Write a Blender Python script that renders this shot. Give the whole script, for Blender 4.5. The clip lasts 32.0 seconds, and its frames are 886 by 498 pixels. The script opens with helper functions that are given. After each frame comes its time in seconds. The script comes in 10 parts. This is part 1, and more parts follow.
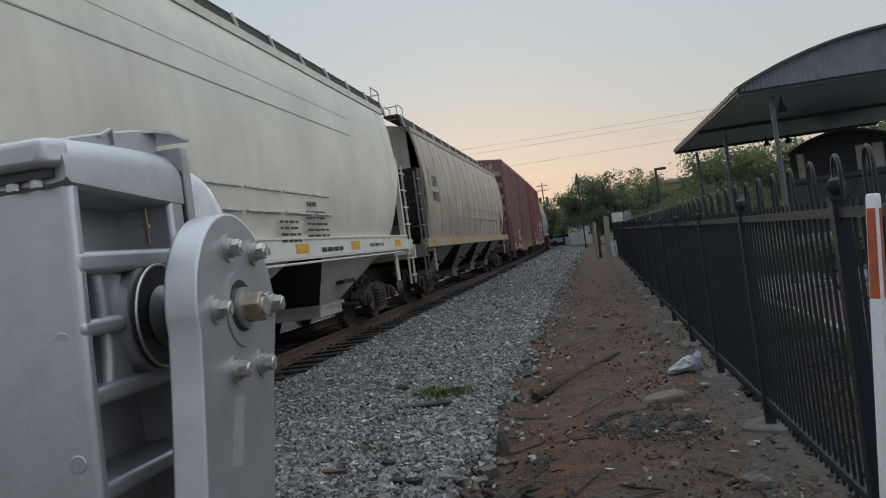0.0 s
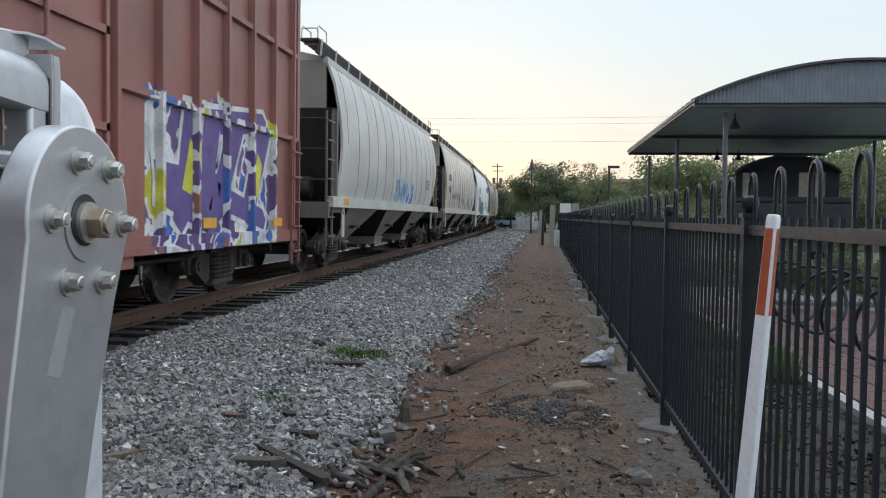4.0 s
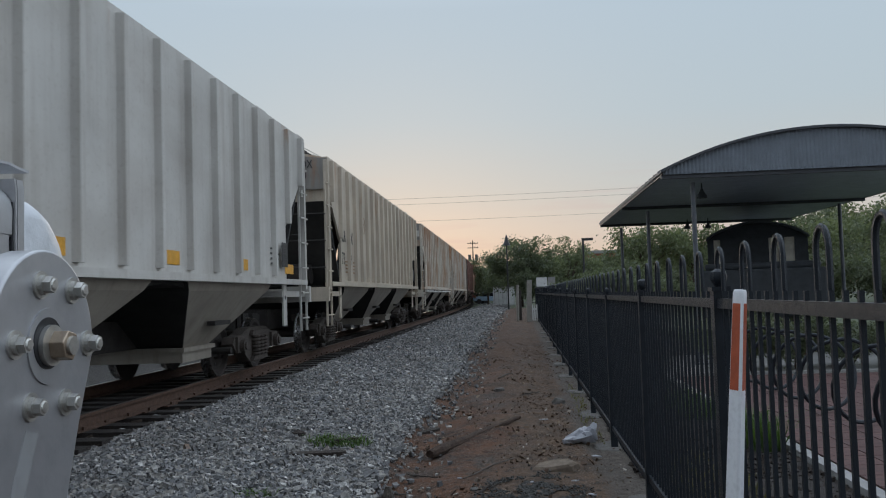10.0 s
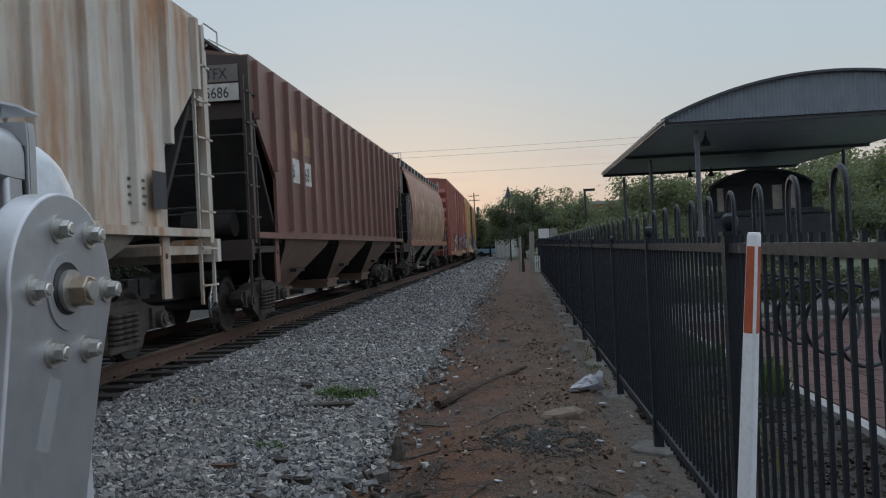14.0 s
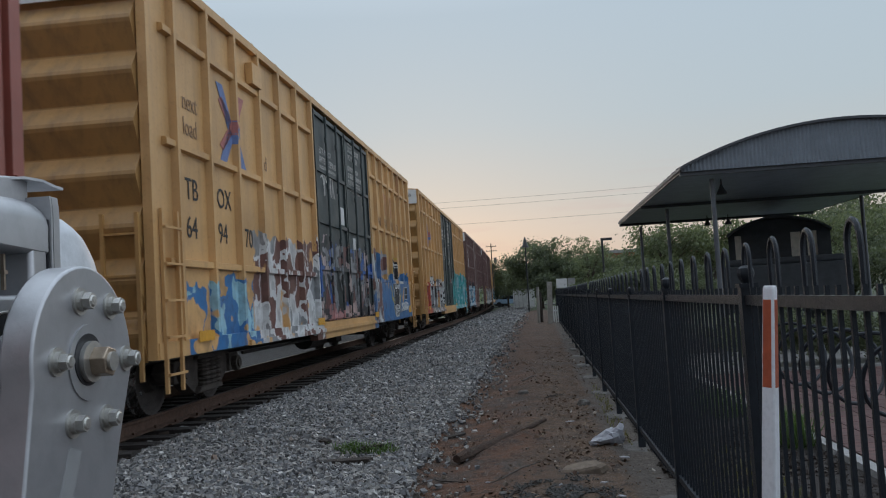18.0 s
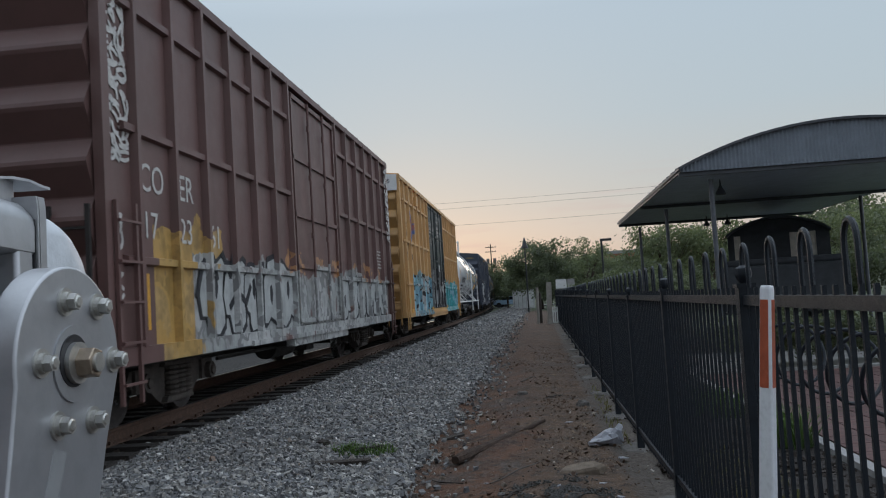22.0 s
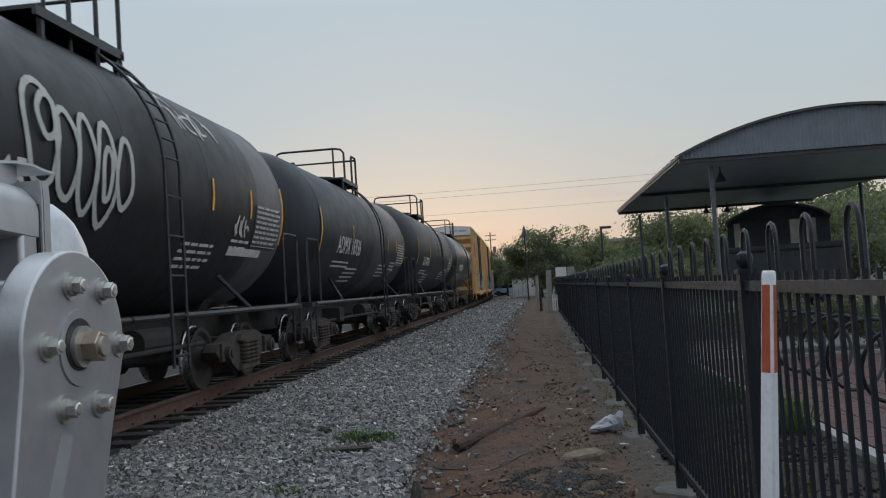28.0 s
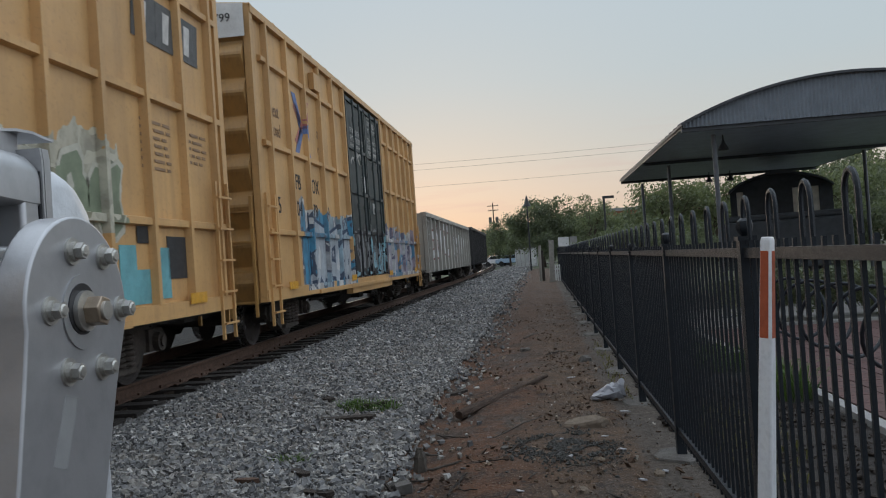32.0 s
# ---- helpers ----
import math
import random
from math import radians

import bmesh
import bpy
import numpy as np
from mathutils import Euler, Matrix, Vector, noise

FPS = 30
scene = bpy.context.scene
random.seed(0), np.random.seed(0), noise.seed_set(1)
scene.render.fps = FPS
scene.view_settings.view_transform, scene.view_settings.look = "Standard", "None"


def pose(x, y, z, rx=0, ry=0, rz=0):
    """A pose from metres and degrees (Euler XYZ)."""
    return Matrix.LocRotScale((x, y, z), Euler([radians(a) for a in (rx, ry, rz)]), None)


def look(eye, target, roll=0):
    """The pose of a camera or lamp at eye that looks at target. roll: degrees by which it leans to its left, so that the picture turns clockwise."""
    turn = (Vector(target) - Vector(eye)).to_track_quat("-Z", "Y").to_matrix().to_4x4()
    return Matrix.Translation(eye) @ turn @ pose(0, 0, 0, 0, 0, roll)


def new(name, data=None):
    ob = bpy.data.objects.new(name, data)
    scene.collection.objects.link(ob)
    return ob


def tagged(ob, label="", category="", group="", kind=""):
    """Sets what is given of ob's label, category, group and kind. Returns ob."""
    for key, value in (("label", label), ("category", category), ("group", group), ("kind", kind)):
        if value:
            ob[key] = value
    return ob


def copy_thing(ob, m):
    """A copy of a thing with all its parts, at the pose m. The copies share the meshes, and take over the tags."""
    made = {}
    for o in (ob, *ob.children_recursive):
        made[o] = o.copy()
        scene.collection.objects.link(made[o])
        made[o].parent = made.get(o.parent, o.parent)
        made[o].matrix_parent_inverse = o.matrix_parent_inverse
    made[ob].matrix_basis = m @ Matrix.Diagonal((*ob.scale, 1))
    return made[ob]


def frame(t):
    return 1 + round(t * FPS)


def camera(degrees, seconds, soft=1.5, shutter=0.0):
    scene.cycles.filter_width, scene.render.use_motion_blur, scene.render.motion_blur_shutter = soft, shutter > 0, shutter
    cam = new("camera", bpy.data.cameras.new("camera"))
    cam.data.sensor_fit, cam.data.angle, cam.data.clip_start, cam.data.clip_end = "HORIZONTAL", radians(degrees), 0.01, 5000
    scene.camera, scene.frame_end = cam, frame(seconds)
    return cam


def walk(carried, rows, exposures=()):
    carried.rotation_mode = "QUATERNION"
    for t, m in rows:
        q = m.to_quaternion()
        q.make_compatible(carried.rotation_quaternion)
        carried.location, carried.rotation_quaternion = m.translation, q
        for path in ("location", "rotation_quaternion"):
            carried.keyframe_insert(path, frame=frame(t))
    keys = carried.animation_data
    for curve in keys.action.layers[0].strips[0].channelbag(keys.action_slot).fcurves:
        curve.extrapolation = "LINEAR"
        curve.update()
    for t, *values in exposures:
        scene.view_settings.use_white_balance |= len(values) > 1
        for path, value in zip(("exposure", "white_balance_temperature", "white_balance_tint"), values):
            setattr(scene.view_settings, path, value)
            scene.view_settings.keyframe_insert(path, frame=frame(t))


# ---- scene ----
cam = camera(54.8, 32.0, soft=1.1, shutter=0.06)
PATH = [
    (0, (-0.107, 0.155, 1.672), (-0.454, 2.125, 1.676), -7.7),
    (0.5, (-0.062, 0.128, 1.685), (-0.412, 2.097, 1.634), -7.8),
    (1, (-0.045, 0.125, 1.679), (-0.356, 2.098, 1.587), -7.0),
    (1.5, (-0.022, 0.143, 1.674), (-0.29, 2.122, 1.565), -5.0),
    (2, (0.023, 0.154, 1.672), (-0.218, 2.138, 1.594), -2.3),
    (2.5, (0.027, 0.182, 1.645), (-0.196, 2.168, 1.579), -0.8),
    (3, (0.022, 0.164, 1.656), (-0.2, 2.151, 1.586), 0.1),
    (3.5, (0.024, 0.159, 1.645), (-0.197, 2.145, 1.573), 0.7),
    (5.5, (0.017, 0.133, 1.655), (-0.226, 2.116, 1.568), 0.4),
    (6, (0.026, 0.143, 1.65), (-0.214, 2.128, 1.592), 0.1),
    (6.5, (0.029, 0.151, 1.644), (-0.212, 2.136, 1.606), -0.1),
    (7, (0.023, 0.138, 1.663), (-0.216, 2.123, 1.638), -0.1),
    (7.5, (0.027, 0.134, 1.652), (-0.212, 2.12, 1.642), -0.1),
    (8, (0.019, 0.143, 1.657), (-0.22, 2.128, 1.649), -0.1),
    (8.5, (0.028, 0.127, 1.681), (-0.198, 2.114, 1.706), -0.5),
    (9, (0.033, 0.154, 1.655), (-0.157, 2.145, 1.683), -0.8),
    (9.5, (0.038, 0.137, 1.691), (-0.135, 2.129, 1.733), -1.2),
    (10, (0.047, 0.136, 1.683), (-0.125, 2.126, 1.79), -1.8),
    (10.5, (0.041, 0.147, 1.679), (-0.136, 2.137, 1.767), -2.7),
    (11, (0.036, 0.143, 1.69), (-0.142, 2.133, 1.775), -3.1),
    (11.5, (0.034, 0.15, 1.671), (-0.143, 2.14, 1.757), -3.3),
    (12, (0.033, 0.137, 1.695), (-0.144, 2.128, 1.777), -3.3),
    (12.5, (0.027, 0.155, 1.665), (-0.148, 2.146, 1.74), -3.2),
    (13, (0.015, 0.147, 1.685), (-0.163, 2.139, 1.744), -2.9),
    (13.5, (0.018, 0.147, 1.677), (-0.161, 2.138, 1.735), -2.5),
    (14, (0.011, 0.163, 1.665), (-0.169, 2.155, 1.663), -2.7),
    (14.5, (0.014, 0.132, 1.686), (-0.172, 2.123, 1.718), -2.5),
    (16.5, (0.014, 0.149, 1.679), (-0.195, 2.138, 1.73), -3.7),
    (17, (0.019, 0.131, 1.69), (-0.196, 2.117, 1.781), -3.5),
    (17.5, (0.02, 0.155, 1.672), (-0.194, 2.14, 1.785), -3.4),
    (18, (0.022, 0.142, 1.686), (-0.192, 2.127, 1.805), -3.4),
    (18.5, (0.031, 0.151, 1.677), (-0.181, 2.137, 1.797), -3.5),
    (19, (0.022, 0.148, 1.688), (-0.192, 2.133, 1.808), -3.5),
    (19.5, (0.033, 0.148, 1.684), (-0.179, 2.133, 1.803), -3.4),
    (20, (0.027, 0.16, 1.682), (-0.187, 2.145, 1.802), -3.5),
    (20.5, (0.031, 0.147, 1.691), (-0.183, 2.132, 1.811), -3.5),
    (21, (0.035, 0.151, 1.681), (-0.178, 2.136, 1.802), -3.5),
    (21.5, (0.036, 0.151, 1.683), (-0.177, 2.136, 1.804), -3.5),
    (22, (0.034, 0.155, 1.684), (-0.179, 2.14, 1.805), -3.5),
    (22.5, (0.027, 0.153, 1.685), (-0.186, 2.138, 1.806), -3.5),
    (23, (0.026, 0.149, 1.684), (-0.187, 2.134, 1.806), -3.6),
    (23.5, (0.026, 0.149, 1.684), (-0.187, 2.134, 1.805), -3.5),
    (24, (0.026, 0.154, 1.682), (-0.186, 2.139, 1.803), -3.5),
    (24.5, (0.021, 0.158, 1.682), (-0.191, 2.143, 1.802), -3.5),
    (25, (0.018, 0.163, 1.681), (-0.193, 2.148, 1.801), -3.6),
    (25.5, (0.02, 0.157, 1.679), (-0.191, 2.142, 1.8), -3.6),
    (27.5, (0.023, 0.155, 1.677), (-0.189, 2.141, 1.79), -3.6),
    (28, (0.026, 0.156, 1.677), (-0.188, 2.143, 1.771), -3.7),
    (28.5, (0.03, 0.152, 1.676), (-0.185, 2.139, 1.755), -3.6),
    (29, (0.03, 0.153, 1.675), (-0.185, 2.14, 1.746), -3.7),
    (29.5, (0.024, 0.159, 1.673), (-0.191, 2.146, 1.738), -3.7),
    (30, (0.023, 0.154, 1.673), (-0.192, 2.142, 1.729), -3.7),
    (30.5, (0.022, 0.154, 1.672), (-0.193, 2.142, 1.724), -3.7),
    (31, (0.027, 0.147, 1.672), (-0.189, 2.134, 1.723), -3.7),
    (31.5, (0.032, 0.141, 1.667), (-0.183, 2.129, 1.717), -3.7),
    (32, (0.036, 0.142, 1.667), (-0.189, 2.129, 1.693), -4.0),
]
EXPOSURE = ((0.0, 0.06, 6500, 10), (1.0, 0.34, 6450, 10), (2.0, 0.70, 6400, 10), (3.5, 0.73, 6400, 10), (5.5, 0.48, 6420, 10), (8.5, 0.14, 6300, 10), (10.0, 0.02, 6180, 10), (22.0, 0.0, 6180, 10), (25.0, 0.0, 6300, 10), (32.0, 0.07, 6420, 10))
walk(cam, [(t, look(e, g, r)) for t, e, g, r in PATH], EXPOSURE)

# ---- world and light: clear dusk, sun just down beyond the end of the line ----
RAIL_Z = 0.54
world = bpy.data.worlds.new("dusk_sky")
scene.world = world
world.use_nodes = True
wn = world.node_tree.nodes
wl = world.node_tree.links
sky = wn.new("ShaderNodeTexSky")
sky.sky_type = "NISHITA"
sky.sun_disc = False
sky.sun_elevation = radians(3.0)
sky.sun_rotation = radians(-8.0)
sky.air_density = 1.0
sky.dust_density = 2.0
sky.ozone_density = 1.5
bg = wn["Background"]
bg.inputs[1].default_value = 0.12
# thin evening veil that evens the sky out, warm low down and pale blue higher up
geo = wn.new("ShaderNodeTexCoord")
sep = wn.new("ShaderNodeSeparateXYZ")
wl.new(geo.outputs["Generated"], sep.inputs[0])
glow = (
    (0.0, (5.0, 3.7, 2.9)), (0.035, (5.1, 4.3, 3.6)), (0.075, (5.0, 4.6, 4.15)), (0.12, (4.5, 4.65, 4.5)), (0.2, (4.15, 4.75, 5.0)),
    (0.32, (4.1, 4.85, 5.35)), (0.48, (6.2, 7.1, 7.9)), (0.72, (10.2, 11.5, 12.8)), (1.0, (11.4, 12.8, 14.3)),
)
dusk = (
    (0.0, (8.6, 9.1, 9.9)), (0.12, (9.7, 10.4, 11.3)), (0.32, (10.3, 11.3, 12.5)), (0.48, (10.6, 11.8, 13.1)), (0.72, (11.0, 12.3, 13.7)), (1.0, (11.4, 12.8, 14.3)),
)
looks = []
for stops in (dusk, glow):
    ramp = wn.new("ShaderNodeValToRGB")
    while len(ramp.color_ramp.elements) < len(stops):
        ramp.color_ramp.elements.new(0.5)
    for el, (pos, col) in zip(ramp.color_ramp.elements, stops):
        el.position, el.color = pos, (*col, 1)
    wl.new(sep.outputs["Z"], ramp.inputs[0])
    looks.append(ramp.outputs[0])
squash = wn.new("ShaderNodeMapping")
squash.inputs[3].default_value = (3.0, 3.0, 34.0)
wl.new(geo.outputs["Generated"], squash.inputs[0])
wisp_noise = wn.new("ShaderNodeTexNoise")
wisp_noise.inputs["Scale"].default_value, wisp_noise.inputs["Detail"].default_value = 2.1, 5.0
wl.new(squash.outputs[0], wisp_noise.inputs[0])
wisps = wn.new("ShaderNodeMapRange")
wisps.inputs[1].default_value, wisps.inputs[2].default_value, wisps.inputs[4].default_value = 0.56, 0.70, 0.55
wl.new(wisp_noise.outputs[0], wisps.inputs[0])
low_band = wn.new("ShaderNodeMapRange")
low_band.inputs[1].default_value, low_band.inputs[2].default_value = 0.16, 0.07
wl.new(sep.outputs["Z"], low_band.inputs[0])
cloudy = wn.new("ShaderNodeMath")
cloudy.operation = "MULTIPLY"
wl.new(wisps.outputs[0], cloudy.inputs[0])
wl.new(low_band.outputs[0], cloudy.inputs[1])
toward = wn.new("ShaderNodeMapRange")
toward.inputs[1].default_value, toward.inputs[2].default_value = 0.1, 0.85
wl.new(sep.outputs["Y"], toward.inputs[0])
veil = wn.new("ShaderNodeMix")
veil.data_type = "RGBA"
wl.new(toward.outputs[0], veil.inputs[0])
wl.new(looks[0], veil.inputs[6])
wl.new(looks[1], veil.inputs[7])
# the sky behind, away from the sunset, is dimmer
behind = wn.new("ShaderNodeMapRange")
behind.inputs[1].default_value, behind.inputs[2].default_value = -0.85, 0.15
behind.inputs[3].default_value, behind.inputs[4].default_value = 0.42, 1.0
wl.new(sep.outputs["Y"], behind.inputs[0])
dim = wn.new("ShaderNodeMix")
dim.data_type, dim.blend_type = "RGBA", "MULTIPLY"
dim.inputs[0].default_value = 1.0
wl.new(veil.outputs[2], dim.inputs[6])
wl.new(behind.outputs[0], dim.inputs[7])
rose = wn.new("ShaderNodeMix")
rose.data_type = "RGBA"
wl.new(cloudy.outputs[0], rose.inputs[0])
wl.new(dim.outputs[2], rose.inputs[6])
rose.inputs[7].default_value = (4.5, 3.75, 3.65, 1)
mixw = wn.new("ShaderNodeMix")
mixw.data_type = "RGBA"
mixw.inputs[0].default_value = 0.93
wl.new(sky.outputs[0], mixw.inputs[6])
wl.new(rose.outputs[2], mixw.inputs[7])
wl.new(mixw.outputs[2], bg.inputs[0])

sun = new("sun", bpy.data.lights.new("sun", "SUN"))
sun.data.energy = 0.35
sun.data.angle = radians(20)
sun.data.color = (1.0, 0.82, 0.66)
sun.matrix_basis = look((-14, 100, 8), (0, 0, 0))


# ---- materials ----
class Net:
    """A small helper to write node materials."""

    def __init__(self, name):
        self.mat = bpy.data.materials.new(name)
        self.mat.use_nodes = True
        self.n = self.mat.node_tree.nodes
        self.l = self.mat.node_tree.links
        self.bsdf = self.n["Principled BSDF"]
        self.co = self.n.new("ShaderNodeTexCoord").outputs["Object"]

    def put(self, socket, value):
        if isinstance(value, bpy.types.NodeSocket):
            self.l.new(value, socket)
        else:
            socket.default_value = value

    def scaled(self, s, shift=(0, 0, 0)):
        m = self.n.new("ShaderNodeMapping")
        m.inputs["Scale"].default_value = s
        m.inputs["Location"].default_value = shift
        self.l.new(self.co, m.inputs[0])
        return m.outputs[0]

    def noise(self, scale, vec=None, detail=4, rough=0.55, color=False):
        t = self.n.new("ShaderNodeTexNoise")
        t.inputs["Scale"].default_value = scale
        t.inputs["Detail"].default_value = detail
        t.inputs["Roughness"].default_value = rough
        self.l.new(vec or self.co, t.inputs["Vector"])
        return t.outputs["Color" if color else "Fac"]

    def math(self, op, a, b=0.0, clamp=False):
        m = self.n.new("ShaderNodeMath")
        m.operation = op
        m.use_clamp = clamp
        self.put(m.inputs[0], a)
        self.put(m.inputs[1], b)
        return m.outputs[0]

    def band(self, fac, lo, hi):
        m = self.n.new("ShaderNodeMapRange")
        self.put(m.inputs[0], fac)
        m.inputs[1].default_value = lo
        m.inputs[2].default_value = hi
        return m.outputs[0]

    def mix(self, fac, a, b, kind="MIX"):
        m = self.n.new("ShaderNodeMix")
        m.data_type = "RGBA"
        m.blend_type = kind
        self.put(m.inputs[0], fac)
        self.put(m.inputs[6], a if isinstance(a, bpy.types.NodeSocket) else (*a, 1))
        self.put(m.inputs[7], b if isinstance(b, bpy.types.NodeSocket) else (*b, 1))
        return m.outputs[2]

    def ramp(self, fac, stops, hard=False):
        r = self.n.new("ShaderNodeValToRGB")
        if hard:
            r.color_ramp.interpolation = "CONSTANT"
        while len(r.color_ramp.elements) < len(stops):
            r.color_ramp.elements.new(0.5)
        for el, (p, c) in zip(r.color_ramp.elements, stops):
            el.position = p
            el.color = (*c, 1)
        self.l.new(fac, r.inputs[0])
        return r.outputs[0]

    def random(self):
        return self.n.new("ShaderNodeObjectInfo").outputs["Random"]

    def island(self):
        return self.n.new("ShaderNodeNewGeometry").outputs["Random Per Island"]

    def axis(self, i):
        s = self.n.new("ShaderNodeSeparateXYZ")
        self.l.new(self.co, s.inputs[0])
        return s.outputs[i]

    def done(self, color, rough=0.6, metal=0.0, bump=None, height=0.01, spec=0.5):
        self.put(self.bsdf.inputs["Base Color"], color if isinstance(color, bpy.types.NodeSocket) else (*color, 1))
        self.put(self.bsdf.inputs["Roughness"], rough)
        self.put(self.bsdf.inputs["Metallic"], metal)
        self.bsdf.inputs["Specular IOR Level"].default_value = spec
        if bump is not None:
            b = self.n.new("ShaderNodeBump")
            b.inputs["Distance"].default_value = height
            b.inputs["Strength"].default_value = 0.6
            self.l.new(bump, b.inputs["Height"])
            self.l.new(b.outputs[0], self.bsdf.inputs["Normal"])
        return self.mat


def plain(name, color, rough=0.6, metal=0.0, vary=0.25, scale=6.0, height=0.004, spec=0.5):
    """A surface of one colour with stains at two scales and a fine grain."""
    k = Net(name)
    dark = [c * (1 - vary) for c in color]
    c = k.mix(k.band(k.noise(scale), 0.35, 0.7), color, dark)
    c = k.mix(k.math("MULTIPLY", k.band(k.noise(scale * 9), 0.45, 0.75), 0.35), c, [x * 0.6 for x in color])
    r = k.math("ADD", k.math("MULTIPLY", k.noise(scale * 3), 0.25), rough - 0.12)
    return k.done(c, r, metal, k.noise(scale * 30), height, spec)


def car_paint(name, color, dirt=(0.16, 0.13, 0.10), dirty=0.5, rust=0.0, rough=0.5, patches=(), tags=(), metal=0.0, spec=0.5):
    """Weathered wagon paint: streaks run down the sides, road dirt, rust, sprayed colour fields (tags) and repainted patches."""
    k = Net(name)
    y, z = k.axis(1), k.axis(2)
    c = k.mix(k.band(k.noise(0.9), 0.3, 0.75), color, [x * 0.78 for x in color])
    for y0, y1, z0, z1, pc in patches:
        m = k.math("MULTIPLY", k.math("GREATER_THAN", y, y0), k.math("LESS_THAN", y, y1))
        m = k.math("MULTIPLY", m, k.math("MULTIPLY", k.math("GREATER_THAN", z, z0), k.math("LESS_THAN", z, z1)))
        c = k.mix(m, c, pc)
    for n, (y0, y1, z0, z1, cols, edge, size) in enumerate(tags):
        warp = k.noise(1.7, k.scaled((1, 1, 1), (n * 7.3, n * 3.1, 0)), 3, 0.6)
        top = k.math("ADD", z1 - 0.45, k.math("MULTIPLY", warp, 0.9))
        m = k.math("MULTIPLY", k.math("GREATER_THAN", y, y0), k.math("LESS_THAN", k.math("ADD", y, k.math("MULTIPLY", warp, 0.5)), y1 + 0.25))
        m = k.math("MULTIPLY", m, k.math("MULTIPLY", k.math("GREATER_THAN", z, z0), k.math("LESS_THAN", z, top)))
        m = k.math("MULTIPLY", m, k.band(k.noise(2.3, k.scaled((1, 1, 0.8), (n, 0, 0)), 2), 0.33, 0.36))
        comb = k.n.new("ShaderNodeCombineXYZ")
        w2 = k.noise(2.6, None, 2)
        k.l.new(k.math("ADD", k.math("MULTIPLY", y, 1.0 / size), k.math("MULTIPLY", w2, 1.3)), comb.inputs[0])
        k.l.new(k.math("ADD", k.math("MULTIPLY", z, 0.55 / size), k.math("MULTIPLY", warp, 1.1)), comb.inputs[1])
        vo = k.n.new("ShaderNodeTexVoronoi")
        vo.voronoi_dimensions = "2D"
        vo.inputs["Scale"].default_value = 1.6
        k.l.new(comb.outputs[0], vo.inputs["Vector"])
        ve = k.n.new("ShaderNodeTexVoronoi")
        ve.voronoi_dimensions = "2D"
        ve.feature = "DISTANCE_TO_EDGE"
        ve.inputs["Scale"].default_value = 1.6
        k.l.new(comb.outputs[0], ve.inputs["Vector"])
        pick = k.n.new("ShaderNodeSeparateColor")
        k.l.new(vo.outputs["Color"], pick.inputs[0])
        fill = k.ramp(pick.outputs[0], [(i / len(cols), col) for i, col in enumerate(cols)], True)
        fill = k.mix(k.band(k.noise(5), 0.4, 0.65), fill, [0.6, 0.6, 0.6], "MULTIPLY")
        c = k.mix(m, c, k.mix(k.math("LESS_THAN", ve.outputs["Distance"], 0.075), fill, edge))
    streak = k.noise(1.0, k.scaled((5.0, 5.0, 0.22)), 6, 0.65)
    c = k.mix(k.math("MULTIPLY", k.band(streak, 0.48, 0.8), dirty), c, dirt)
    low = k.math("MULTIPLY", k.band(k.noise(0.6, k.scaled((1, 1, 2.2))), 0.42, 0.75), dirty * 0.7)
    c = k.mix(low, c, dirt)
    if rust:
        rs = k.math("ADD", k.noise(1.0, k.scaled((2.4, 2.4, 0.3), (3, 9, 1)), 7, 0.7), k.math("MULTIPLY", k.band(z, 2.9, 4.2), 0.07))
        c = k.mix(k.band(rs, 0.72 - 0.35 * rust, 0.86 - 0.25 * rust), c, k.mix(k.noise(9), (0.26, 0.11, 0.05), (0.42, 0.24, 0.12)))
    c = k.mix(k.math("MULTIPLY", k.band(k.noise(24), 0.55, 0.8), 0.3), c, dirt)
    r = k.math("ADD", k.math("MULTIPLY", k.noise(3), 0.3), rough - 0.15)
    return k.done(c, r, metal, k.noise(2.2, None, 3), 0.012, spec)


M_STEEL = plain("black_steel", (0.02, 0.021, 0.023), 0.45, 0.0, 0.3, 8)
M_UNDER = plain("grimy_underframe", (0.035, 0.03, 0.027), 0.8, 0.0, 0.5, 5, 0.01)
M_TRUCK = plain("dusty_cast_steel", (0.075, 0.06, 0.05), 0.85, 0.0, 0.5, 7, 0.01)
M_TREAD = plain("polished_wheel_tread", (0.5, 0.5, 0.5), 0.25, 1.0, 0.2, 8)
M_WHEEL = plain("brown_wheel_plate", (0.055, 0.045, 0.04), 0.75, 0.0, 0.4, 8)
M_RAIL = plain("rusty_rail_side", (0.105, 0.058, 0.038), 0.85, 0.0, 0.45, 12, 0.006)
M_RAILTOP = plain("worn_rail_head", (0.22, 0.19, 0.17), 0.35, 0.8, 0.3, 14)
M_TIE = plain("creosoted_tie", (0.035, 0.028, 0.024), 0.9, 0.0, 0.5, 9, 0.02)
M_SILVER = plain("silver_painted_casting", (0.45, 0.455, 0.47), 0.40, 0.7, 0.12, 3, 0.0006)
M_ZINC = plain("galvanised_bolt", (0.55, 0.54, 0.51), 0.33, 0.85, 0.2, 40, 0.0006)
M_BRASS = plain("yellowed_zinc_nut", (0.42, 0.34, 0.26), 0.32, 0.85, 0.3, 40, 0.0006)
M_DARKRING = plain("dark_bearing_steel", (0.06, 0.06, 0.065), 0.35, 0.6, 0.3, 20, 0.0001)
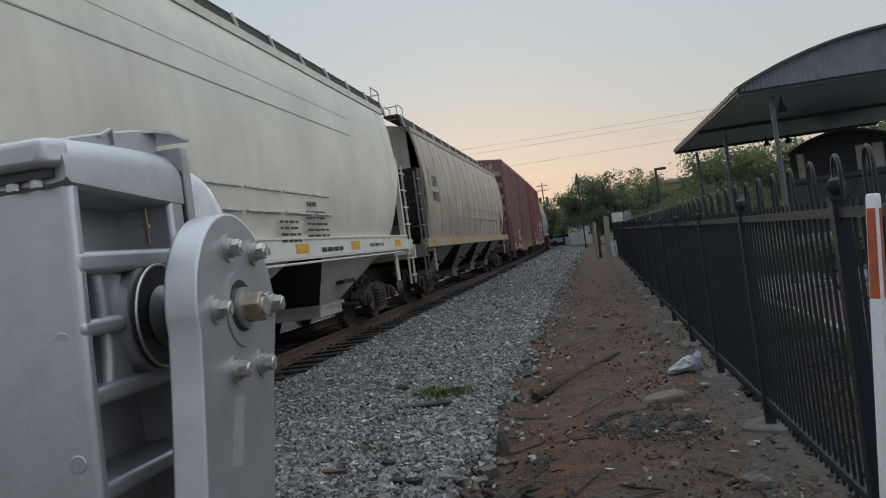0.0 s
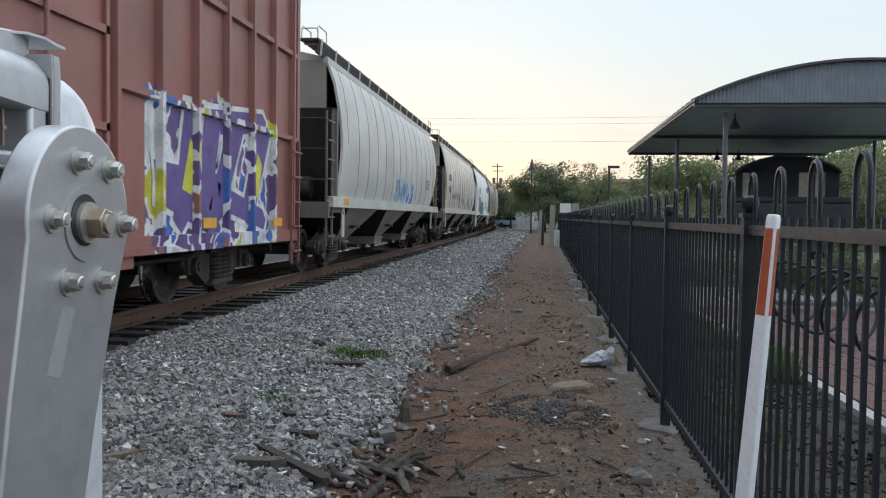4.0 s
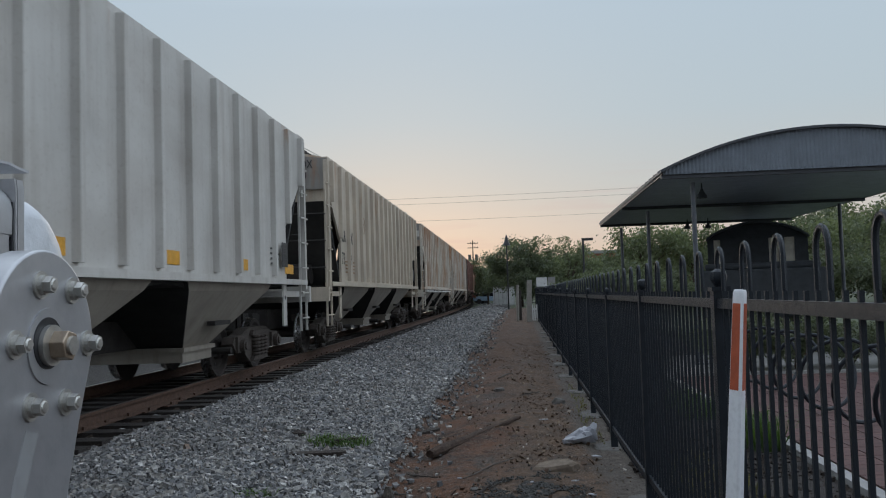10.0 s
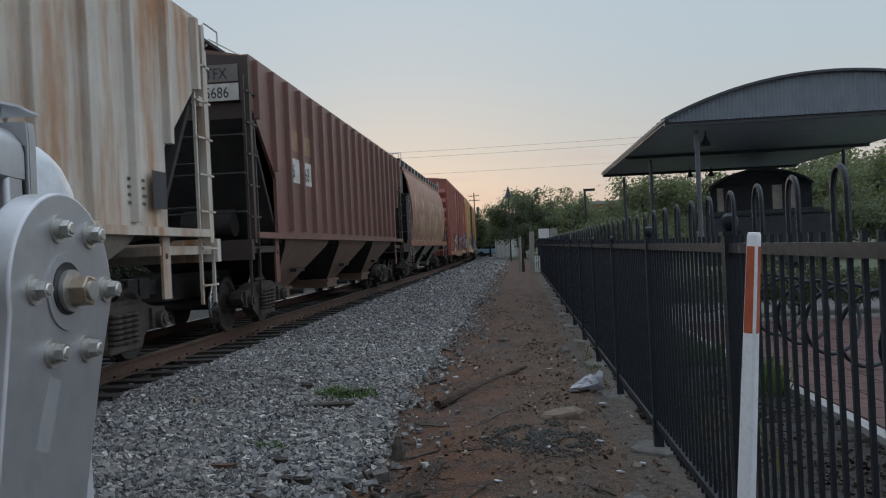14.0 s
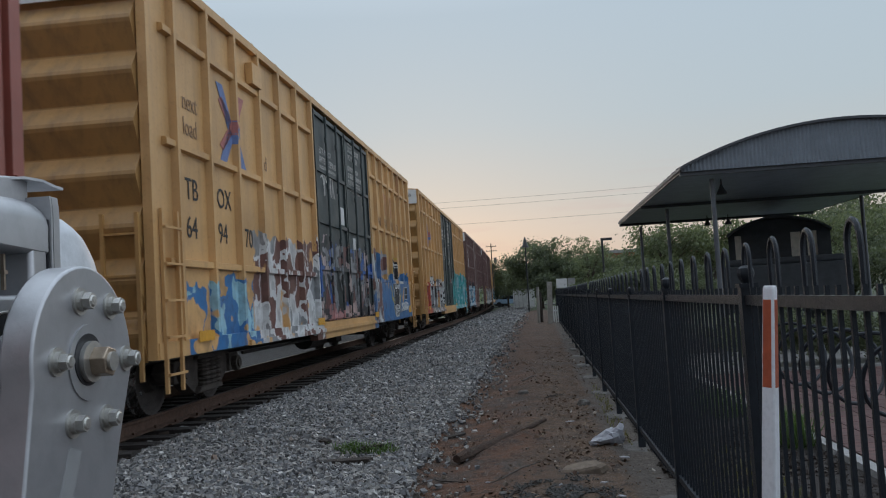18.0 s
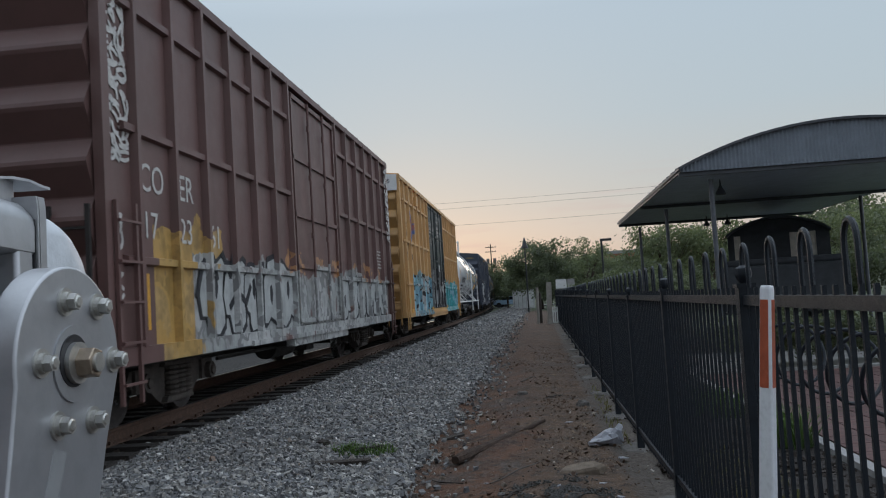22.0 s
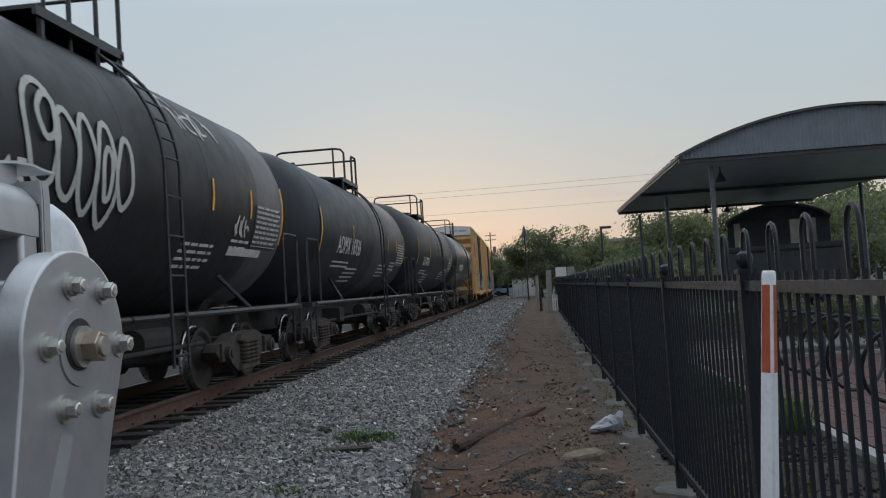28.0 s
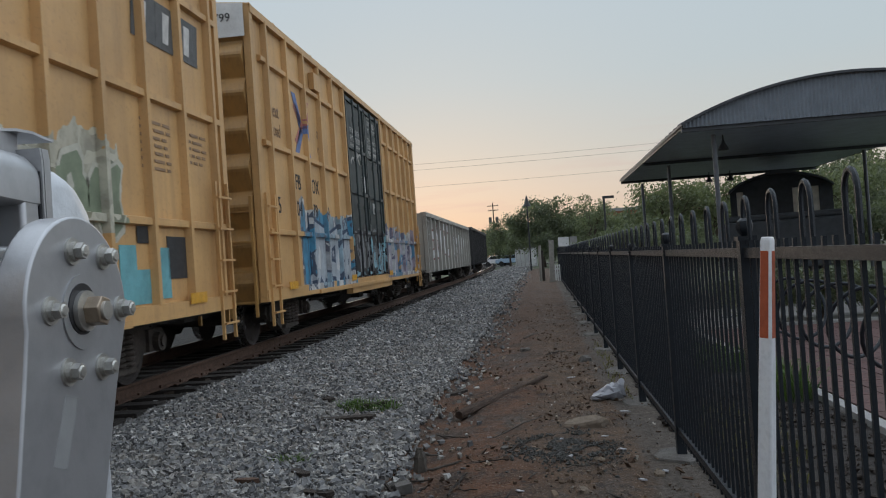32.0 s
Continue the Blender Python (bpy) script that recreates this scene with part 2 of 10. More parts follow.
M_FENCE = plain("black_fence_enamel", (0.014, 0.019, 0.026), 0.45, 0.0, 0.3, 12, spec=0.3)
M_CONC = plain("grey_concrete", (0.15, 0.14, 0.13), 0.9, 0.0, 0.4, 9, 0.02)
M_KERB = plain("pale_kerb", (0.30, 0.295, 0.285), 0.85, 0.0, 0.25, 7, 0.01)
M_ROOF = plain("dark_grey_canopy_metal", (0.065, 0.07, 0.078), 0.6, 0.1, 0.2, 3)
M_GABLE = plain("grey_corrugated_gable", (0.175, 0.203, 0.235), 0.5, 0.1, 0.18, 3)
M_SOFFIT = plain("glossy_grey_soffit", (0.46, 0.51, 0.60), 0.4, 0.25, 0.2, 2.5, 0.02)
M_COLUMN = plain("grey_column_paint", (0.10, 0.11, 0.125), 0.35, 0.1, 0.2, 8)
M_LOCO = plain("grey_black_engine_paint", (0.058, 0.066, 0.075), 0.7, 0.0, 0.3, 6)
M_WHITEPLASTIC = plain("white_marker_plastic", (0.83, 0.85, 0.88), 0.4, 0.0, 0.05, 6, 0.0005)
M_ORANGE = plain("faded_orange_decal", (0.50, 0.11, 0.045), 0.55, 0.0, 0.25, 30, 0.001)
M_BAG = plain("white_plastic_bag", (0.38, 0.39, 0.43), 0.4, 0.0, 0.2, 20)
M_STONE = plain("tan_sandstone", (0.20, 0.155, 0.115), 0.9, 0.0, 0.45, 14, 0.01)
M_WOOD = plain("weathered_wood", (0.045, 0.034, 0.027), 0.9, 0.0, 0.5, 16, 0.02)
M_POSTDARK = plain("grey_rotten_wood", (0.11, 0.095, 0.08), 0.9, 0.0, 0.5, 18, 0.02)
M_POSTWOOD = plain("grey_timber_post", (0.30, 0.28, 0.25), 0.9, 0.0, 0.3, 9, 0.01)
M_WHITE = plain("white_enamel", (0.66, 0.66, 0.65), 0.5, 0.0, 0.15, 5)
M_LETTER_DARK = plain("dark_lettering", (0.03, 0.03, 0.032), 0.6, 0.0, 0.4, 9)
M_LETTER_WHITE = plain("white_lettering", (0.62, 0.60, 0.57), 0.6, 0.0, 0.3, 9)
M_LETTER_FAINT = plain("faded_brown_lettering", (0.30, 0.18, 0.10), 0.6, 0.0, 0.3, 5)
M_YELLOWTAPE = plain("yellow_reflector", (0.72, 0.36, 0.03), 0.45, 0.0, 0.25, 14)
M_WIRE = plain("black_wire", (0.02, 0.02, 0.022), 0.6)
# opaque pane, painted pale for the sky brightness seen through a window
M_SKYPANE = plain("sky_pale_pane", (0.78, 0.74, 0.64), 0.4)
M_BARK = plain("brown_bark", (0.075, 0.055, 0.04), 0.95, 0.0, 0.4, 9, 0.03)
M_BRICKWALL = plain("red_brick_wall", (0.33, 0.14, 0.085), 0.9, 0.0, 0.3, 5)
M_GLASSDARK = plain("dark_car_glass", (0.02, 0.024, 0.03), 0.08)
M_BLUECAR = plain("pale_blue_car_paint", (0.33, 0.45, 0.58), 0.25)
M_REDCAR = plain("red_car_paint", (0.42, 0.05, 0.035), 0.25)
M_WHITECAR = plain("white_car_paint", (0.7, 0.7, 0.7), 0.25)
M_TYRE = plain("tyre_rubber", (0.02, 0.02, 0.02), 0.85)


def leaf_material(name, a, b):
    k = Net(name)
    c = k.mix(k.island(), a, b)
    c = k.mix(k.band(k.noise(0.8), 0.3, 0.7), c, [x * 0.6 for x in a])
    m = k.done(c, 0.6)
    tr = k.n.new("ShaderNodeBsdfTranslucent")
    k.l.new(k.mix(1.0, c, (1.5, 1.5, 0.9), "MULTIPLY"), tr.inputs[0])
    ms = k.n.new("ShaderNodeMixShader")
    ms.inputs[0].default_value = 0.42
    k.l.new(k.bsdf.outputs[0], ms.inputs[1])
    k.l.new(tr.outputs[0], ms.inputs[2])
    k.l.new(ms.outputs[0], k.n["Material Output"].inputs[0])
    return m


M_LEAF = leaf_material("oak_leaves", (0.105, 0.128, 0.085), (0.17, 0.195, 0.125))
M_LEAF_LIGHT = leaf_material("light_leaves", (0.125, 0.15, 0.09), (0.205, 0.235, 0.135))
M_GRASS = leaf_material("grass_blades", (0.045, 0.09, 0.02), (0.115, 0.18, 0.05))
M_DRYGRASS = leaf_material("dry_weeds", (0.12, 0.12, 0.05), (0.2, 0.17, 0.08))


def ballast_material():
    k = Net("limestone_ballast")
    c = k.ramp(k.island(), [(0.0, (0.06, 0.062, 0.066)), (0.2, (0.145, 0.148, 0.156)), (0.45, (0.20, 0.20, 0.204)), (0.65, (0.255, 0.25, 0.238)), (0.82, (0.305, 0.287, 0.26)), (0.94, (0.41, 0.40, 0.38)), (0.985, (0.6, 0.59, 0.56)), (1.0, (0.2, 0.13, 0.09))])
    c = k.mix(k.band(k.noise(0.7), 0.4, 0.7), c, k.mix(0.3, c, (0.14, 0.12, 0.10)))
    c = k.mix(k.band(k.noise(30, None, 5), 0.42, 0.62), c, k.mix(0.55, c, (0.08, 0.077, 0.074)))
    return k.done(c, 0.9, 0.0, k.noise(140), 0.004)


def soil_material():
    """Red clay and grey grit between the ballast and the fence, ballast dust beside it, mulch beyond the fence."""
    k = Net("red_clay_soil")
    x = k.math("ADD", k.axis(0), k.math("MULTIPLY", k.math("SUBTRACT", k.noise(0.9), 0.5), 0.9))
    y = k.axis(1)
    clay = k.mix(k.band(k.noise(2.2, None, 8, 0.7), 0.42, 0.6), (0.105, 0.040, 0.014), (0.028, 0.012, 0.005))
    tan = k.mix(k.band(k.noise(3.4, None, 8, 0.72), 0.40, 0.62), (0.098, 0.056, 0.029), (0.030, 0.0175, 0.0095))
    c = k.mix(k.band(k.math("ADD", x, k.math("MULTIPLY", k.noise(1.5, None, 6), 0.8)), -0.05, 0.5), clay, tan)
    grey = k.mix(k.band(k.noise(34, None, 6, 0.7), 0.42, 0.6), (0.076, 0.058, 0.046), (0.022, 0.016, 0.012))
    c = k.mix(k.band(k.noise(1.1, k.scaled((1, 0.6, 1), (4, 2, 0)), 6, 0.65), 0.55, 0.62), c, grey)
    c = k.mix(k.math("MULTIPLY", k.band(k.noise(7, None, 8, 0.7), 0.54, 0.62), 0.85), c, (0.019, 0.012, 0.009))
    c = k.mix(k.math("MULTIPLY", k.band(k.noise(48, None, 3), 0.58, 0.63), 0.75), c, (0.150, 0.098, 0.066))
    c = k.mix(k.math("MULTIPLY", k.band(k.noise(85, None, 3), 0.62, 0.66), 0.8), c, (0.259, 0.224, 0.195))
    c = k.mix(k.math("MULTIPLY", k.band(k.noise(60, k.scaled((1, 1, 1), (7, 3, 0)), 3), 0.57, 0.63), 0.7), c, (0.014, 0.009, 0.007))
    far = k.mix(k.band(k.noise(2.4, None, 6), 0.4, 0.6), (0.084, 0.046, 0.026), (0.042, 0.023, 0.014))
    c = k.mix(k.math("MULTIPLY", k.band(y, 11.0, 22.0), 0.6), c, far)
    stone = k.mix(k.band(k.noise(40), 0.42, 0.58), (0.13, 0.125, 0.118), (0.045, 0.042, 0.038))
    c = k.mix(k.band(x, -1.25, -1.38), c, stone)
    # darker gravel beyond the far rail
    far_gravel = k.mix(k.band(k.noise(30, None, 6, 0.7), 0.42, 0.6), (0.050, 0.046, 0.042), (0.014, 0.012, 0.011))
    c = k.mix(k.band(x, -6.6, -7.4), c, far_gravel)
    lane = k.math("ADD", k.axis(0), k.math("MULTIPLY", k.math("SUBTRACT", k.noise(1.3, None, 6, 0.65), 0.5), 0.5))
    ash = k.mix(k.band(k.noise(26, None, 7, 0.7), 0.40, 0.62), (0.105, 0.090, 0.075), (0.036, 0.029, 0.024))
    c = k.mix(k.math("MULTIPLY", k.band(lane, 0.60, 0.72), 0.85), c, ash)
    mulch = k.mix(k.noise(30), (0.013, 0.010, 0.008), (0.026, 0.019, 0.016))
    c = k.mix(k.band(k.axis(0), 1.0, 1.2), c, mulch)
    return k.done(c, 0.95, 0.0, k.math("ADD", k.noise(9, None, 8, 0.7), k.math("MULTIPLY", k.noise(50, None, 6), 0.6)), 0.08)


M_BALLAST = ballast_material()
M_SOIL = soil_material()


def brick_paving_material():
    k = Net("red_clay_paver")
    c = k.mix(k.random(), (0.070, 0.031, 0.027), (0.098, 0.046, 0.040))
    c = k.mix(k.band(k.noise(12), 0.4, 0.7), c, (0.042, 0.021, 0.019))
    return k.done(c, 0.85, 0.0, k.noise(60), 0.004)


M_PAVER = brick_paving_material()
M_ASPHALT = plain("asphalt", (0.06, 0.06, 0.062), 0.9, 0.0, 0.3, 3, 0.01)
M_LAWN = plain("dusk_lawn", (0.062, 0.076, 0.036), 0.95, 0.0, 0.45, 0.8, 0.05)


# ---- geometry helpers ----
class Geo:
    """Vertices, faces and material slots of one mesh."""

    def __init__(self):
        self.v, self.f, self.m = [], [], []

    def add(self, verts, faces, m=0):
        n = len(self.v)
        self.v += [tuple(p) for p in verts]
        self.f += [tuple(n + i for i in q) for q in faces]
        self.m += [m] * len(faces)
        return self

    def box(self, x0, x1, y0, y1, z0, z1, m=0):
        v = [(x, y, z) for x in (x0, x1) for y in (y0, y1) for z in (z0, z1)]
        return self.add(v, [(0, 1, 3, 2), (4, 6, 7, 5), (0, 4, 5, 1), (2, 3, 7, 6), (0, 2, 6, 4), (1, 5, 7, 3)], m)

    def prism(self, pts, axis, a, b, m=0):
        """A closed outline pushed along an axis: 'x' takes (y, z) points, 'y' (x, z), 'z' (x, y)."""
        n = len(pts)

        def at(p, s):
            return {"x": (s, p[0], p[1]), "y": (p[0], s, p[1]), "z": (p[0], p[1], s)}[axis]

        v = [at(p, a) for p in pts] + [at(p, b) for p in pts]
        faces = [tuple(range(n)), tuple(range(2 * n - 1, n - 1, -1))]
        faces += [(i, i + n, (i + 1) % n + n, (i + 1) % n) for i in range(n)]
        return self.add(v, faces, m)

    def cyl(self, p0, p1, r, n=12, m=0, r1=None, caps=True):
        p0, p1 = Vector(p0), Vector(p1)
        d = (p1 - p0).normalized()
        a = d.orthogonal().normalized()
        b = d.cross(a)
        r1 = r if r1 is None else r1
        v = []
        for p, rr in ((p0, r), (p1, r1)):
            for i in range(n):
                w = 2 * math.pi * i / n
                v.append(p + (a * math.cos(w) + b * math.sin(w)) * rr)
        faces = [(i, (i + 1) % n, (i + 1) % n + n, i + n) for i in range(n)]
        if caps:
            faces += [tuple(range(n - 1, -1, -1)), tuple(range(n, 2 * n))]
        return self.add(v, faces, m)

    def tube(self, pts, r, n=6, m=0):
        pts = [Vector(p) for p in pts]
        v, faces = [], []
        for k, p in enumerate(pts):
            d = (pts[min(k + 1, len(pts) - 1)] - pts[max(k - 1, 0)]).normalized()
            ref = Vector((0, 0, 1)) if abs(d.z) < 0.9 else Vector((0, 1, 0))
            if k and abs(prev.dot(d)) < 0.98:
                ref = prev
            a = (ref - d * ref.dot(d)).normalized()
            prev = a
            b = d.cross(a)
            v += [p + (a * math.cos(2 * math.pi * i / n) + b * math.sin(2 * math.pi * i / n)) * r for i in range(n)]
        for k in range(len(pts) - 1):
            faces += [(k * n + i, k * n + (i + 1) % n, (k + 1) * n + (i + 1) % n, (k + 1) * n + i) for i in range(n)]
        faces += [tuple(range(n - 1, -1, -1)), tuple(range((len(pts) - 1) * n, len(pts) * n))]
        return self.add(v, faces, m)

    def rings(self, loops, m=0, caps=True):
        """Skin between closed loops of equal length."""
        n = len(loops[0])
        v = [p for l in loops for p in l]
        faces = []
        for k in range(len(loops) - 1):
            faces += [(k * n + i, k * n + (i + 1) % n, (k + 1) * n + (i + 1) % n, (k + 1) * n + i) for i in range(n)]
        if caps:
            faces += [tuple(range(n - 1, -1, -1)), tuple(range((len(loops) - 1) * n, len(loops) * n))]
        return self.add(v, faces, m)

    def mesh(self, name, mats, smooth=False):
        me = bpy.data.meshes.new(name)
        me.from_pydata(self.v, [], self.f)
        for mt in mats if isinstance(mats, (list, tuple)) else [mats]:
            me.materials.append(mt)
        if any(self.m):
            me.polygons.foreach_set("material_index", self.m)
        if smooth:
            me.polygons.foreach_set("use_smooth", [True] * len(me.polygons))
        bm = bmesh.new()
        bm.from_mesh(me)
        bmesh.ops.recalc_face_normals(bm, faces=bm.faces)
        bm.to_mesh(me)
        bm.free()
        if smooth:
            me.set_sharp_from_angle(angle=radians(38))
        return me


def part(name, shape, material, parent, label="", loc=None, smooth=False, turn=None):
    """One mesh object under a thing or a part. shape: a Geo or a ready mesh."""
    me = shape.mesh(name, material, smooth) if isinstance(shape, Geo) else shape
    ob = new(name, me)
    ob.parent = parent
    if loc is not None or turn is not None:
        ob.matrix_basis = pose(*(loc or (0, 0, 0)), *(turn or (0, 0, 0)))
    return tagged(ob, label) if label else ob


def thing(name, label, category, group="", at=None, kind=""):
    ob = new(name)
    ob.empty_display_size = 0.2
    if at is not None:
        ob.matrix_basis = at
    return tagged(ob, label, category, group, kind)


def solid(name, shape, material, label, category, group="", kind="", smooth=False, at=None):
    ob = new(name, shape.mesh(name, material, smooth))
    if at is not None:
        ob.matrix_basis = at
    return tagged(ob, label, category, group, kind)


def words(text, size, material, parent, loc, name="lettering", turn=(90, 0, 90), squeeze=1.0, label=""):
    cu = bpy.data.curves.new(name, "FONT")
    cu.body, cu.size, cu.extrude = text, size, 0.002
    cu.resolution_u = 3
    tmp = bpy.data.objects.new("tmp", cu)
    me = bpy.data.meshes.new_from_object(tmp)
    bpy.data.objects.remove(tmp)
    me.materials.clear()
    me.materials.append(material)
    if squeeze != 1.0:
        me.transform(Matrix.Diagonal((squeeze, 1, 1, 1)))
    me.name = name
    return part(name, me, None, parent, label, loc, turn=turn)


def on_shell(verts, rad, zc, lift=0.003):
    """Points of a flat marking, thickness along x from 0, laid onto a round shell."""
    return [(math.sqrt(max(0.01, rad * rad - (z - zc) ** 2)) + lift + x, y, z) for x, y, z in verts]


def bevelled(ob, width, segments=2):
    mod = ob.modifiers.new("bevel", "BEVEL")
    mod.width, mod.segments, mod.limit_method = width, segments, "ANGLE"
    mod.angle_limit = radians(35)
    return ob


# ---- ground ----
def smooth01(a):
    a = min(1.0, max(0.0, a))
    return a * a * (3 - 2 * a)


def ground_z(x, y):
    """Height of the ground: ballast bed, its shoulder, the dirt strip and the bed beyond the fence."""
    rise = 0.20 * smooth01((y - 8) / 36.0)
    swell = 0.055 * noise.noise((x * 0.85, y * 0.42, 6.0)) * smooth01((y - 3.5) / 1.5) * smooth01((0.75 - x) / 0.3) if -1.15 <= x < 1.1 else 0.0
    dirt = 0.11 + rise + swell * smooth01((x + 1.15) / 0.3) + 0.05 * math.exp(-((x + 0.15) / 0.5) ** 2) - 0.05 * math.exp(-((x + 0.95) / 0.25) ** 2)
    bed = 0.325
    low = 0.275
    if x < -7.4:
        return low - 0.2 * smooth01((-7.4 - x) / 1.5)
    if x < -4.15:
        return low
    if x < -3.9:
        return low + (bed - low) * (x + 4.15) / 0.25
    if x < -1.15:
        s = (x + 3.9) / 2.75
        foot = 0.13 + rise
        return foot + (bed - foot) * (1 - s) ** 1.5
    if x < 1.1:
        bank = 0.70 + 0.10 * noise.noise((0.0, y * 0.8, 3.0)) + 0.05 * noise.noise((0.0, y * 2.9, 8.0))
        return dirt - 0.055 * smooth01((x - bank) / 0.07) * smooth01((y - 6.0) / 2.5)
    return 0.13 + rise * 0.6


xs = [-900, -420, -200, -110, -60, -34, -20, -14, -10.5, -9, -8.2, -7.4, -6.5, -5.5, -4.6]
xs += [-4.2 + 0.11 * i for i in range(50)] + [1.35, 1.6, 1.9, 2.2, 2.45, 3.2, 4.5, 7, 11, 17, 26, 40, 65, 110, 200, 420, 900]
ys = [-300, -120, -50, -20, -8, -3, 0, 1.5, 2.5] + [3.2 + 0.12 * i for i in range(100)] + [15.4 + 0.5 * i for i in range(40)]
ys += [36, 38, 41, 45, 50, 56, 64, 74, 86, 100, 120, 150, 190, 250, 350, 500, 800, 1400, 2400]
gverts = []
for y in ys:
    for x in xs:
        z = ground_z(x, y)
        if -4 < x < 2.3 and 2 < y < 40:
            z += 0.030 * (noise.noise((x * 1.6, y * 1.6, 0.3))) + 0.020 * noise.noise((x * 6.5, y * 6.5, 2.0)) + (0.012 * noise.noise((x * 15, y * 15, 5.0)) if x > -1.3 else 0)
        gverts.append((x, y, z))
gw = len(xs)
gfaces, gm = [], []
for j in range(len(ys) - 1):
    for i in range(gw - 1):
        gfaces.append((j * gw + i, j * gw + i + 1, (j + 1) * gw + i + 1, (j + 1) * gw + i))
        far = xs[i] >= 4.4 or xs[i] < -19 or ys[j] >= 74
        gm.append(1 if far else 0)
gg = Geo()
gg.v, gg.f, gg.m = gverts, gfaces, gm
ground = solid("ground", gg, [M_SOIL, M_LAWN], "bare red clay and grey grit strip with lawn beyond", "ground", kind="structure", smooth=True)


# stones: many small broken blocks in one mesh
def swarm(name, centres, sizes, material, label, category, rng, flat=0.75, parent=None):
    base = np.array([(x, y, z) for x in (-1, 1) for y in (-1, 1) for z in (-1, 1)], float)
    quads = np.array([(0, 1, 3, 2), (4, 6, 7, 5), (0, 4, 5, 1), (2, 3, 7, 6), (0, 2, 6, 4), (1, 5, 7, 3)])
    n = len(centres)
    v = base[None] * rng.uniform(0.3, 1.15, (n, 8, 3)) * np.array([1, 1, flat]) * rng.uniform(0.65, 1.35, (n, 1, 3))
    a = rng.uniform(0, 2 * np.pi, n)
    b = rng.uniform(-1.3, 1.3, n)
    ca, sa, cb, sb = np.cos(a), np.sin(a), np.cos(b), np.sin(b)
    x, y, z = v[..., 0], v[..., 1], v[..., 2]
    y, z = y * cb[:, None] - z * sb[:, None], y * sb[:, None] + z * cb[:, None]
    x, y = x * ca[:, None] - y * sa[:, None], x * sa[:, None] + y * ca[:, None]
    v = np.stack([x, y, z], -1) * np.asarray(sizes)[:, None, None] + np.asarray(centres)[:, None]
    f = (quads[None] + 8 * np.arange(n)[:, None, None]).reshape(-1, 4)
    me = bpy.data.meshes.new(name)
    me.vertices.add(n * 8)
    me.vertices.foreach_set("co", v.reshape(-1))
    me.loops.add(len(f) * 4)
    me.loops.foreach_set("vertex_index", f.reshape(-1).astype(np.int32))
    me.polygons.add(len(f))
    me.polygons.foreach_set("loop_start", np.arange(0, len(f) * 4, 4, dtype=np.int32))
    me.update()
    me.validate()
    me.shade_flat()
    me.materials.append(material)
    ob = new(name, me)
    return tagged(ob, label, category, kind="stuff")


rng = np.random.default_rng(5)
cs, sz = [], []
for y0, y1, dens, s0, s1 in ((3.0, 5.5, 1750, 0.011, 0.027), (5.5, 9.0, 1500, 0.011, 0.028), (9.0, 14.0, 1200, 0.013, 0.030), (14.0, 22.0, 760, 0.015, 0.032), (22.0, 40.0, 330, 0.022, 0.042), (40.0, 110.0, 70, 0.036, 0.07)):
    n = int((y1 - y0) * 3.75 * dens)
    px = rng.uniform(-4.4, -0.6, n)
    py = rng.uniform(y0, y1, n)
    for x, y in zip(px, py):
        edge = -1.22 + 0.30 * noise.noise((0.0, y * 0.55, 4.0)) + 0.26 * noise.noise((x * 1.5, y * 2.4, 9.0))
        if x > edge + rng.normal(0, 0.05) + (0.7 * rng.random() ** 3 if rng.random() < 0.14 else 0):
            continue
        s = rng.uniform(s0, s1) * (1.5 if rng.random() < 0.06 else 1.0)
        cs.append((x, y, ground_z(x, y) + 0.015 + 0.03 * noise.noise((x * 1.6, y * 1.6, 0.3)) + rng.uniform(-0.01, 0.02)))
        sz.append(s)
swarm("ballast", cs, sz, M_BALLAST, "pale grey crushed limestone track ballast", "gravel", rng)
cs, sz = [], []
for n in range(8000):
    y = 3.4 + 22 * rng.random() ** 1.5
    x = rng.uniform(-1.25, 1.05)
    if noise.noise((x * 2.2, y * 1.4, 7.0)) < -0.12 + 0.3 * rng.random() or (x < -0.35 and rng.random() < 0.6):
        continue
    cs.append((x, y, ground_z(x, y) + 0.004 + 0.03 * noise.noise((x * 1.6, y * 1.6, 0.3))))
    sz.append(0.003 + 0.016 * rng.random() ** 6)
# a scatter of grey gravel on the dirt
pebbles = len(cs)
for n in range(2600):
    x, y = 0.12 + 0.2 * rng.normal(), 6.85 + 0.3 * rng.normal()
    if noise.noise((x * 3.1, y * 2.6, 3.0)) < -0.05:
        continue
    cs.append((x, y, ground_z(x, y) + 0.006 + 0.03 * noise.noise((x * 1.6, y * 1.6, 0.3))))
    sz.append(rng.uniform(0.005, 0.012))


def grit_material():
    k = Net("mixed_grit")
    c = k.ramp(k.island(), [(0.0, (0.052, 0.031, 0.018)), (0.5, (0.072, 0.044, 0.026)), (0.8, (0.098, 0.070, 0.048)), (0.95, (0.17, 0.145, 0.12)), (1.0, (0.36, 0.33, 0.29))])
    return k.done(c, 0.95)


